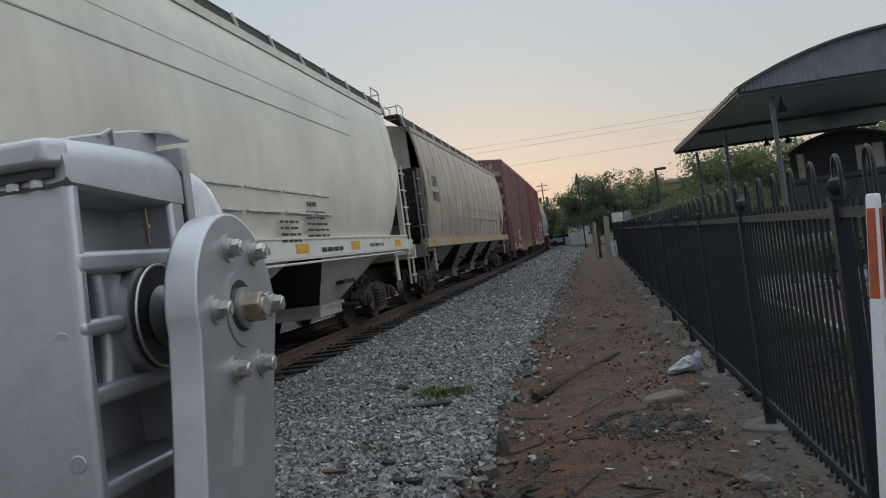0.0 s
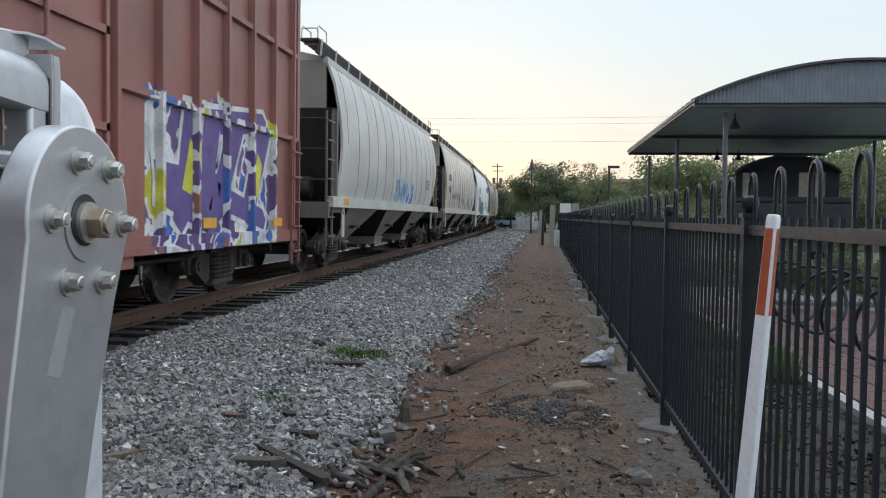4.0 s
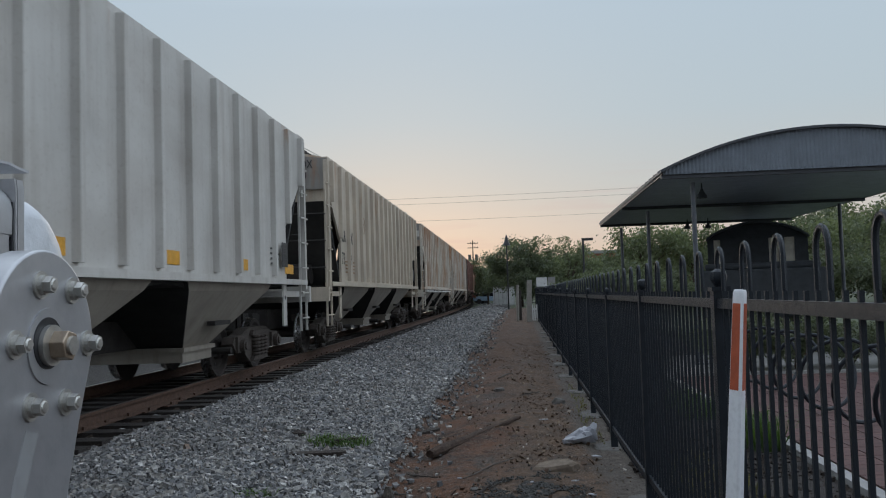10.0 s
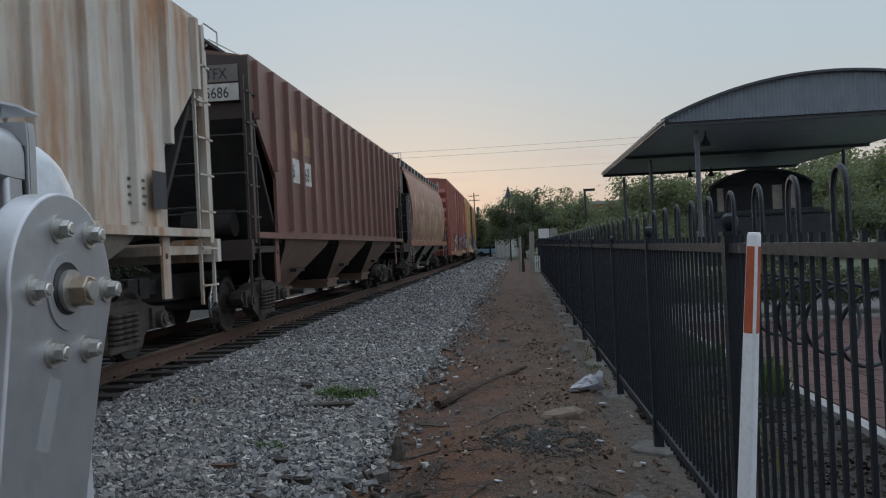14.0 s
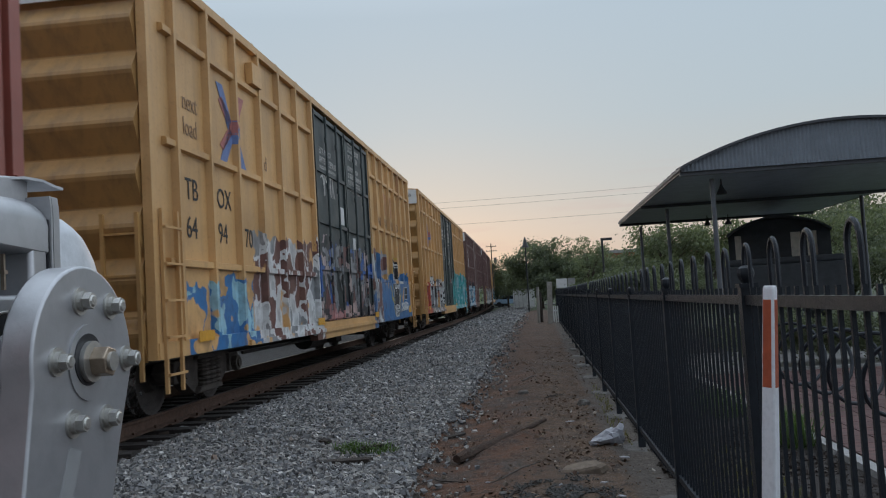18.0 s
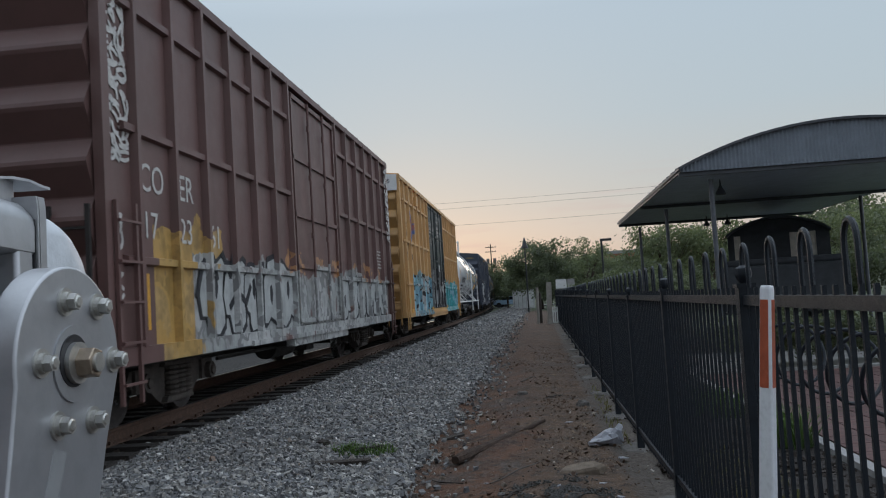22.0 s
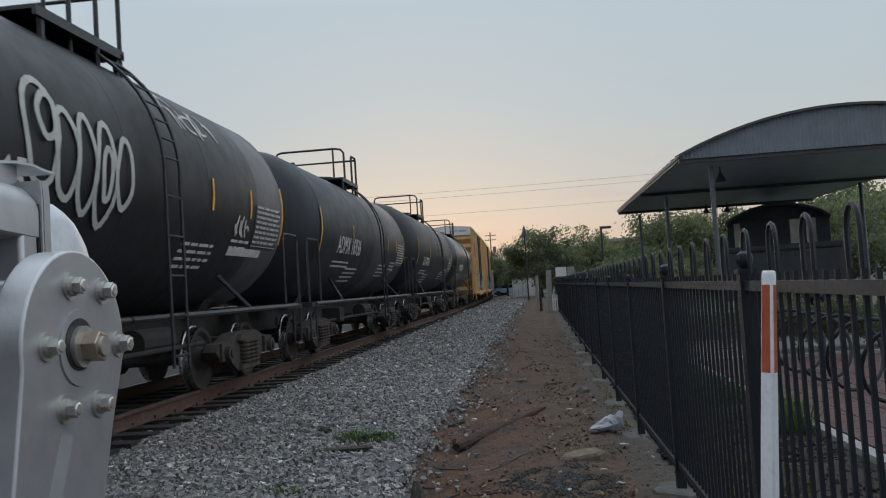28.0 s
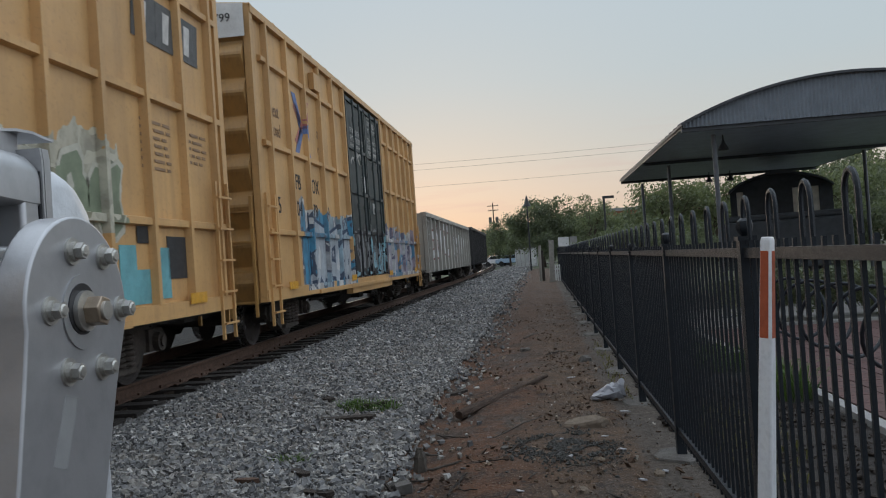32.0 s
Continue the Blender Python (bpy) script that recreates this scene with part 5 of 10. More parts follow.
# ---- trees ----
def tree_meshes(seed, hgt, spread, leaves, leaf, trunk_h=0.3):
    r = random.Random(seed)
    tg = Geo()
    base = [(0, 0, 0), (0.03 * hgt * r.uniform(-1, 1), 0.02 * hgt * r.uniform(-1, 1), hgt * trunk_h), (0.05 * hgt * r.uniform(-1, 1), 0, hgt * 0.6)]
    tg.cyl(base[0], base[1], 0.028 * hgt, 9, 0, 0.02 * hgt).cyl(base[1], base[2], 0.02 * hgt, 8, 0, 0.008 * hgt)
    tips = []
    for k in range(13):
        a = 2 * math.pi * k / 13 + r.uniform(-0.3, 0.3)
        z0 = hgt * r.uniform(trunk_h * 0.9, 0.55)
        q = spread * r.uniform(0.45, 0.95)
        z1 = hgt * r.uniform(0.38, 0.97)
        q *= math.sqrt(max(0.1, 1 - ((z1 / hgt - 0.55) / 0.55) ** 2))
        tip = (math.cos(a) * q, math.sin(a) * q, z1)
        mid = (tip[0] * 0.5, tip[1] * 0.5, z0 + (z1 - z0) * 0.6)
        tg.cyl((0, 0, z0), mid, 0.009 * hgt, 6, 0, 0.006 * hgt).cyl(mid, tip, 0.006 * hgt, 5, 0, 0.002 * hgt)
        tips += [(tip, 1.0), (mid, 0.9)]
        for j in range(2):
            tips.append(((tip[0] + r.uniform(-1, 1) * spread * 0.3, tip[1] + r.uniform(-1, 1) * spread * 0.3, min(hgt * 1.02, tip[2] + r.uniform(-0.12, 0.14) * hgt)), 0.7))
    lg = Geo()
    for k in range(leaves):
        c, q = r.choice(tips)
        rad = spread * 0.30 * q
        p = [c[i] + r.gauss(0, 0.55) * rad * (1.0, 1.0, 0.75)[i] for i in range(3)]
        s = leaf * r.uniform(0.6, 1.3)
        n = Vector((r.gauss(0, 1), r.gauss(0, 1), r.gauss(0.4, 0.8))).normalized()
        u = n.orthogonal().normalized() * s
        w = n.cross(u.normalized()) * s * 0.55
        P0 = Vector(p)
        lg.add([P0 - u, P0 + w, P0 + u, P0 - w], [(0, 1, 2, 3)])
    return tg, lg


def make_tree(seed, hgt, spread, leaves, leaf, mat, label, x, y, name="tree", trunk_h=0.3):
    tg, lg = tree_meshes(seed, hgt, spread, leaves, leaf, trunk_h)
    t = thing(name, label, "tree", "trees along the line", at=pose(x, y, ground_z(x, y) - 0.05))
    part("trunk", tg.mesh("trunk", M_BARK, True), None, t)
    me = bpy.data.meshes.new("crown")
    me.from_pydata(lg.v, [], lg.f)
    me.materials.append(mat)
    part("crown", me, None, t)
    return t


oak = make_tree(1, 6.1, 3.5, 11500, 0.115, M_LEAF, "full dark green oak beyond the fence", 0.4, 82)
maple = make_tree(2, 5.4, 2.9, 6400, 0.105, M_LEAF_LIGHT, "light green tree with an open crown", 8.6, 58)
bushy = make_tree(3, 4.6, 3.4, 11000, 0.12, M_LEAF, "dense round dark tree", 5.8, 84, trunk_h=0.15)
wisp = make_tree(4, 5.9, 2.0, 4200, 0.085, M_LEAF_LIGHT, "tall thin young tree with sparse leaves", 4.6, 76)
shrub = make_tree(5, 2.6, 2.0, 6500, 0.083, M_LEAF, "dense dark green shrub behind the pavilion", 4.5, 44, "shrub", 0.1)
# added backdrop behind the wagons; shade is put into its leaf colour
thicket = make_tree(6, 2.6, 2.0, 5200, 0.09, leaf_material("shade_dark_thicket_leaves", (0.030, 0.036, 0.024), (0.058, 0.068, 0.042)), "thicket added beyond the line, leaves darkened for shade", -15.6, 2, "shrub", 0.1)
tr = random.Random(77)
for src, x, y, s in ((oak, 3.6, 88, 0.84), (oak, -3.4, 98, 0.8), (bushy, -1.2, 104, 0.95), (bushy, 2.2, 80, 0.95), (bushy, -5.2, 122, 1.0), (oak, -8.5, 150, 1.0), (bushy, 9.0, 92, 1.0), (oak, 8.2, 104, 0.72), (wisp, 6.6, 82, 0.8), (maple, 12.0, 60, 1.0), (maple, 11.0, 74, 0.95), (bushy, 12.5, 82, 0.9), (oak, 17.5, 55, 0.95), (maple, 20.5, 50, 1.05), (oak, 23.5, 58, 1.05), (maple, 16.0, 46, 0.85), (bushy, 19.0, 62, 1.0), (bushy, 25.5, 50, 1.1), (maple, 27.5, 56, 1.1), (bushy, 14.8, 66, 0.9), (bushy, 30, 64, 1.1)):
    t = copy_thing(src, pose(x, y, ground_z(x, y) - 0.05, 0, 0, tr.uniform(0, 360)) @ Matrix.Scale(s, 4))
    t.scale = (s, s, s)
for k in range(16):
    x, y, s = 3.4 + 1.9 * k, 47 + tr.uniform(-5, 7), tr.uniform(0.75, 1.15)
    t = copy_thing(shrub, pose(x, y, ground_z(x, y) - 0.05, 0, 0, tr.uniform(0, 360)))
    t.scale = (s, s, s * tr.uniform(0.8, 1.1))
for k in range(9):
    x, y, s = 3.9 + 1.05 * k, 15.95 + tr.uniform(-0.1, 0.25), tr.uniform(0.30, 0.42)
    t = copy_thing(shrub, pose(x, y, 0.15, 0, 0, tr.uniform(0, 360)))
    t.scale = (s, s, s * tr.uniform(0.85, 1.1))
for k in range(14):
    x, y, s = -16 + 5.5 * k, 150 + tr.uniform(-12, 20), tr.uniform(0.8, 1.1)
    t = copy_thing(bushy, pose(x, y, ground_z(x, y) - 0.05, 0, 0, tr.uniform(0, 360)))
    t.scale = (s * 1.3, s * 1.3, s)

# row of the added backdrop thicket, seen only below and between wagons
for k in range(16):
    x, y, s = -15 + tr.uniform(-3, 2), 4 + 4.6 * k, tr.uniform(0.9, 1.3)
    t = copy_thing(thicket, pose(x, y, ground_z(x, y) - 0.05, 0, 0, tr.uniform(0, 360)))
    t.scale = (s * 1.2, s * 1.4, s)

# ---- things far down the line ----
bung = thing("signal_cabin", "pale grey metal signal cabin beside the line", "signal cabin")
box_part("wall", -2.75, -0.35, 95.0, 97.2, 0.2, 2.35, plain("pale_cabin_sheet", (0.52, 0.52, 0.51), 0.6, 0.0, 0.25, 1.5), bung, 0.03)
part("roof", Geo().prism([(-2.85, 2.35), (-0.25, 2.35), (-0.3, 2.48), (-2.8, 2.48)], "y", 94.9, 97.3), M_CONC, bung)
part("door", Geo().box(-1.2, -0.5, 94.96, 95.0, 0.45, 2.2), M_WHITE, bung)
for k in range(4):
    part("panel_seam", Geo().box(-2.6 + 0.45 * k, -2.57 + 0.45 * k, 94.985, 95.0, 0.3, 2.3), M_CONC, bung)
solid("wooden_post", Geo().prism([(-0.11, -0.09), (0.11, -0.09), (0.11, 0.09), (-0.11, 0.09)], "z", 0, 2.0), M_POSTWOOD, "grey squared timber post at the end of the fence", "post", at=pose(0.50, 40, 0.24, 0, 2.0, 5))
solid("wooden_post", Geo().cyl((0, 0, 0), (0, 0, 1.8), 0.07, 12), M_POSTWOOD, "thin pale round timber post", "post", smooth=True, at=pose(-0.02, 40.6, 0.24, 0, 1, 0))
solid("wooden_post", Geo().cyl((0, 0, 0), (0, 0, 1.55), 0.10, 12), M_WOOD, "dark round timber post", "post", smooth=True, at=pose(0.10, 41.5, 0.24, 0, -1, 0))
solid("wooden_post", Geo().cyl((0, 0, 0), (0, 0, 2.0), 0.12, 12), M_POSTWOOD, "pale round post near the cabin", "post", smooth=True, at=pose(-0.05, 80, 0.25))
lowf = thing("low_fence", "short white fence beyond the posts", "fence")
for k in range(5):
    part("slat", Geo().box(0.70 + 0.10 * k, 0.76 + 0.10 * k, 43.0, 43.04, 0.2, 1.05), M_WHITE, lowf)
part("rail", Geo().box(0.66, 1.2, 43.04, 43.08, 0.8, 0.88), M_WHITE, lowf)
for x0, x1, m, lab in ((1.32, 2.06, M_WHITE, "white sign board on posts"), (2.12, 2.62, M_KERB, "grey sign board on posts")):
    sg = thing("sign_board", lab, "sign")
    part("board", Geo().box(x0, x1, 60.0, 60.06, 2.05, 2.68), m, sg)
    for x in (x0 + 0.06, x1 - 0.06):
        part("leg", Geo().box(x - 0.03, x + 0.03, 60.06, 60.12, 0.15, 2.6), M_POSTWOOD, sg)

road = solid("road", Geo().box(-90, 90, 112, 120, 0.2, 0.335), M_ASPHALT, "grey asphalt road across the line", "road", kind="structure")


def parked_car(x, y, paint, label, turn):
    c = thing("car", label, "car", "cars at the crossing", at=pose(x, y, 0.335, 0, 0, turn))
    prof = [(-2.2, 0.35), (-2.25, 0.75), (-1.5, 0.92), (-0.9, 1.42), (0.9, 1.45), (1.6, 0.98), (2.2, 0.88), (2.25, 0.4)]
    b = part("body", Geo().prism(prof, "x", -0.88, 0.88), paint, c)
    bevelled(b, 0.08, 2)
    part("window", Geo().prism([(-1.3, 0.96), (-0.85, 1.36), (0.85, 1.38), (1.35, 0.98)], "x", -0.885, 0.885), M_GLASSDARK, c)
    for yy in (-1.4, 1.4):
        for s in (-1, 1):
            part("wheel", Geo().cyl((s * 0.72, yy, 0.33), (s * 0.9, yy, 0.33), 0.33, 18), M_TYRE, c, smooth=True)
    for s in (-0.6, 0.6):
        part("tail_light", Geo().box(s - 0.14, s + 0.14, -2.27, -2.2, 0.66, 0.78), M_REDCAR, c)
    return c


parked_car(-3.6, 113.6, M_BLUECAR, "pale blue car on the road", 78)
parked_car(-5.8, 118.0, M_WHITECAR, "white car on the road", 90)
parked_car(-4.6, 126.0, M_REDCAR, "red car beyond the road", 80)


def utility_pole(x, y, hgt, label):
    u = thing("utility_pole", label, "utility pole")
    part("pole", Geo().cyl((x, y, 0.2), (x, y, hgt), 0.16, 10, 0, 0.11), M_WOOD, u, smooth=True)
    for z in (hgt - 0.7, hgt - 1.7):
        part("crossarm", Geo().box(x - 1.2, x + 1.2, y - 0.06, y + 0.06, z - 0.06, z + 0.06), M_WOOD, u)
        for k in (-1.05, -0.45, 0.45, 1.05):
            part("insulator", Geo().cyl((x + k, y, z + 0.06), (x + k, y, z + 0.26), 0.05, 8), M_CONC, u)
    for k in (-0.75, 0.75):
        part("transformer", Geo().cyl((x + k, y, hgt - 4.4), (x + k, y, hgt - 3.2), 0.34, 12), M_CONC, u, smooth=True)
    return u


utility_pole(-9.7, 190, 13.6, "wooden utility pole with transformers far down the line")
utility_pole(-48, 82, 11.6, "wooden utility pole beside the line")
utility_pole(52, 80, 12.0, "wooden utility pole beyond the plaza")
for k, (z0, z1, sag) in enumerate(((11.1, 11.7, 1.0), (10.6, 11.15, 1.0), (9.0, 9.5, 1.0))):
    pts = []
    for i in range(41):
        u = i / 40
        pts.append((-48 + 100 * u, 82 - 2 * u + 0.3 * k, z0 + (z1 - z0) * u - sag * 4 * u * (1 - u) + 0.6))
    solid("overhead_wire", Geo().tube(pts, 0.010, 5), M_WIRE, "thin overhead wire across the sky", "wire", "overhead wires")

lampA = thing("street_lamp", "tall lamp post with a bell-shaped head", "street lamp")
part("pole", Geo().cyl((-0.77, 70, 0.2), (-0.77, 70, 5.7), 0.07, 10, 0, 0.05), M_STEEL, lampA, smooth=True)
part("head", Geo().rings([[(-0.77 + math.cos(a * 0.628) * r, 70 + math.sin(a * 0.628) * r, z) for a in range(10)] for r, z in ((0.30, 5.55), (0.29, 5.63), (0.17, 5.88), (0.12, 6.10), (0.04, 6.42))]), M_STEEL, lampA, smooth=True)
lampB = thing("parking_light", "square parking-lot light on a pole", "street lamp")
part("pole", Geo().cyl((5.1, 66, 0.2), (5.1, 66, 5.6), 0.08, 10), M_STEEL, lampB, smooth=True)
part("head", Geo().box(5.0, 5.85, 65.8, 66.2, 5.48, 5.66), M_STEEL, lampB)
shop = thing("brick_building", "low red brick building behind the trees", "building")
part("wall", Geo().box(9, 30, 112, 124, 0.2, 6.4), M_BRICKWALL, shop)
part("roof", Geo().box(8.8, 30.2, 111.8, 124.2, 6.4, 6.8), M_KERB, shop)
for k in range(6):
    w = part("window", Geo().box(10.5 + 3.2 * k, 12.3 + 3.2 * k, 111.95, 112.0, 2.0, 4.2), M_GLASSDARK, shop)
    part("sill", Geo().box(10.4 + 3.2 * k, 12.4 + 3.2 * k, 111.9, 112.0, 1.88, 2.0), M_KERB, w)

# ---- brick pavers of the plaza ----
paver_mesh = Geo().box(-0.19, 0.19, -0.19, 0.19, -0.04, 0.0).mesh("paver", M_PAVER)
pn = 0
far_pavers = Geo()
for j in range(26):
    for i in range(24):
        x, y = 2.85 + 0.395 * i, 5.0 + 0.395 * j
        if y > 15.0 or x > 12.4:
            continue
        if i < 11 and pn < 286:
            part("paver", paver_mesh, None, plaza, loc=(x, y, PZ))
            pn += 1
        else:
            far_pavers.box(x - 0.19, x + 0.19, y - 0.19, y + 0.19, PZ - 0.04, PZ)
tagged(part("paver_field", far_pavers, M_PAVER, plaza, "field of red pavers"), kind="stuff")


# ---- the freight train ----
HW = 1.58  # half width of the wagons
TR, TZ = 1.55, 2.73  # radius and height of the tank shells
RIDE = 0.12  # bodies sit this far down over their trucks
SHARED = {}
# slope sheets: soot plus the shade under the wagon, both put in the colour
SLOPEDARK = plain("sooty_shaded_slope_sheet", (0.028, 0.027, 0.026), 0.85, 0.0, 0.4, 3)
SEAMGRIME = plain("grime_in_seams", (0.20, 0.18, 0.155), 0.8, 0.0, 0.4, 4)
# ironwork and end paints darker than the wagon sides
DARKEND = car_paint("dark_hopper_ironwork", (0.15, 0.137, 0.12), (0.06, 0.05, 0.042), 0.6, 0.1)
BROWNEND = car_paint("dark_brown_end_paint", (0.055, 0.036, 0.030), (0.03, 0.024, 0.02), 0.6)
# grime, and the shade of the ends facing away from the sunset, in one paint
SHADEEND = car_paint("grimy_shaded_end_paint", (0.30, 0.285, 0.26), (0.12, 0.10, 0.085), 0.6, 0.2)


def shared(key, make):
    if key not in SHARED:
        SHARED[key] = make()
    return SHARED[key]


def side_frame_mesh():
    pts = [(-1.18, 0.50), (-1.10, 0.60), (-0.80, 0.62), (-0.45, 0.72), (0.45, 0.72), (0.80, 0.62), (1.10, 0.60), (1.18, 0.50), (1.06, 0.40), (0.80, 0.44), (0.52, 0.26), (0.34, 0.17), (-0.34, 0.17), (-0.52, 0.26), (-0.80, 0.44), (-1.06, 0.40)]
    g = Geo().prism(pts, "x", -0.09, 0.09)
    for s in (-1, 1):
        g.box(0.085, 0.13, s * 0.89 - 0.17, s * 0.89 + 0.17, 0.36, 0.60)
        g.cyl((0.13, s * 0.89, 0.46), (0.20, s * 0.89, 0.46), 0.105, 14)
        g.cyl((0.20, s * 0.89, 0.46), (0.225, s * 0.89, 0.46), 0.06, 10)
    g.prism([(-0.40, 0.60), (0.40, 0.60), (0.34, 0.68), (-0.34, 0.68)], "x", 0.09, 0.15)
    g.prism([(-0.38, 0.20), (0.38, 0.20), (0.34, 0.26), (-0.34, 0.26)], "x", 0.09, 0.16)
    return g.mesh("side_frame", M_TRUCK)


def spring_mesh():
    """Three coil springs side by side on one seat."""
    g = Geo().box(0.09, 0.15, -0.29, 0.29, 0.255, 0.275)
    for y in (-0.20, 0.0, 0.20):
        prof = [(0.05, 0.275)]
        for k in range(6):
            z = 0.275 + k * 0.056
            prof += [(0.082, z + 0.008), (0.086, z + 0.022), (0.082, z + 0.036), (0.055, z + 0.046)]
        g.rings([[(0.13 + math.cos(a * 0.628) * r, y + math.sin(a * 0.628) * r, z) for a in range(10)] for r, z in prof])
    return g.mesh("spring_nest", M_TRUCK)


def wheelset_mesh():
    """Axle and two wheels about their own axis (x)."""
    g = Geo().cyl((-1.02, 0, 0), (1.02, 0, 0), 0.08, 12, 0)
    for s in (-1, 1):
        def ring(x, r):
            return [(s * x, math.cos(2 * math.pi * i / 28) * r, math.sin(2 * math.pi * i / 28) * r) for i in range(28)]
        g.rings([ring(0.66, 0.10), ring(0.665, 0.30), ring(0.655, 0.36), ring(0.655, 0.445)], 0, False)
        g.rings([ring(0.655, 0.445), ring(0.685, 0.445), ring(0.695, 0.425), ring(0.80, 0.416)], 1, False)
        g.rings([ring(0.80, 0.416), ring(0.80, 0.36), ring(0.75, 0.31), ring(0.74, 0.16), ring(0.82, 0.12), ring(0.82, 0.08)], 0, False)
        for k in range(3):
            w = 2 * math.pi * k / 3
            g.cyl((s * 0.735, math.cos(w) * 0.24, math.sin(w) * 0.24), (s * 0.752, math.cos(w) * 0.24, math.sin(w) * 0.24), 0.03, 8, 1)
    return g.mesh("wheelset", [M_WHEEL, M_TREAD], True)


ROLLING = {-0.89: [], 0.89: []}


def truck(car, y):
    bol = Geo().box(-1.0, 1.0, -0.18, 0.18, 0.42, 0.66).box(-0.35, 0.35, -0.3, 0.3, 0.66, 0.80)
    bol.box(-0.85, 0.85, -0.62, -0.56, 0.34, 0.44).box(-0.85, 0.85, 0.56, 0.62, 0.34, 0.44)
    t = part("truck", shared("bolster", lambda: bol.mesh("truck", M_TRUCK)), None, car, loc=(0, y, RIDE))
    for s in (-1, 1):
        part("side_frame", shared("sf", side_frame_mesh), None, t, loc=(s * 1.02, 0, 0), turn=(0, 0, 0 if s > 0 else 180))
        tagged(part("spring_nest", shared("spr", spring_mesh), None, t, loc=(s * 1.02, 0, 0), turn=(0, 0, 0 if s > 0 else 180)), kind="stuff")
    for off in (-0.89, 0.89):
        ROLLING[off].append(part("wheelset", shared("ws", wheelset_mesh), None, t, loc=(0, off, 0.42)))
    return t


def coupler_mesh():
    g = Geo().box(-0.09, 0.09, 0.0, 0.62, 0.78, 0.98).box(-0.17, 0.15, 0.55, 0.86, 0.74, 1.02)
    g.box(-0.25, 0.25, -0.1, 0.12, 0.72, 1.08)
    g.tube([(0.3, 0.1, 0.85), (0.32, 0.3, 0.6), (0.2, 0.7, 0.48), (0.05, 0.9, 0.5)], 0.03, 6)
    return g.mesh("coupler", M_UNDER)


def ladder(car, x, y0, y1, z0, z1, mat, rungs, name="ladder", flat="x"):
    """Two stiles and rungs; lies along y ('x' facing) or across ('y' facing)."""
    g = Geo()
    if flat == "x":
        for y in (y0, y1):
            g.box(x, x + 0.035, y - 0.02, y + 0.02, z0, z1)
        for k in range(rungs):
            z = z0 + (z1 - z0) * (k + 0.5) / rungs
            g.box(x + 0.045, x + 0.07, y0 - 0.02, y1 + 0.02, z - 0.012, z + 0.012)
            for y in (y0, y1):
                g.box(x + 0.03, x + 0.06, y - 0.015, y + 0.015, z - 0.015, z + 0.015)
    else:
        for xx in (y0, y1):
            g.box(xx - 0.02, xx + 0.02, x, x + 0.035, z0, z1)
        for k in range(rungs):
            z = z0 + (z1 - z0) * (k + 0.5) / rungs
            g.box(y0 - 0.02, y1 + 0.02, x + 0.005, x + 0.03, z - 0.012, z + 0.012)
    return part(name, g, mat, car)


def couple(car, h):
    me = shared("cpl", coupler_mesh)
    part("coupler", me, None, car, loc=(0, h - 0.05, 0))
    part("coupler", me, None, car, loc=(0, -h + 0.05, 0), turn=(0, 0, 180))


def data_lines(car, y, z, w, rows, mat, x=None, h=0.032, gap=0.08, seed=1, shell=None):
    """Rows of small stencilling too small to read, as plain bars."""
    r = random.Random(seed)
    g = Geo()
    for k in range(rows):
        yy = y
        while yy < y + w - 0.08:
            l = r.uniform(0.08, 0.28)
            g.box(0, 0.004, yy, min(yy + l, y + w), z - k * gap - h, z - k * gap)
            yy += l + 0.05
    if shell:
        g.v = on_shell(g.v, *shell)
        return tagged(part("stencilling", g, mat, car, "rows of small stencilling"), kind="stuff")
    return tagged(part("stencilling", g, mat, car, "rows of small stencilling", loc=((x if x is not None else HW) + 0.004, 0, 0)), kind="stuff")


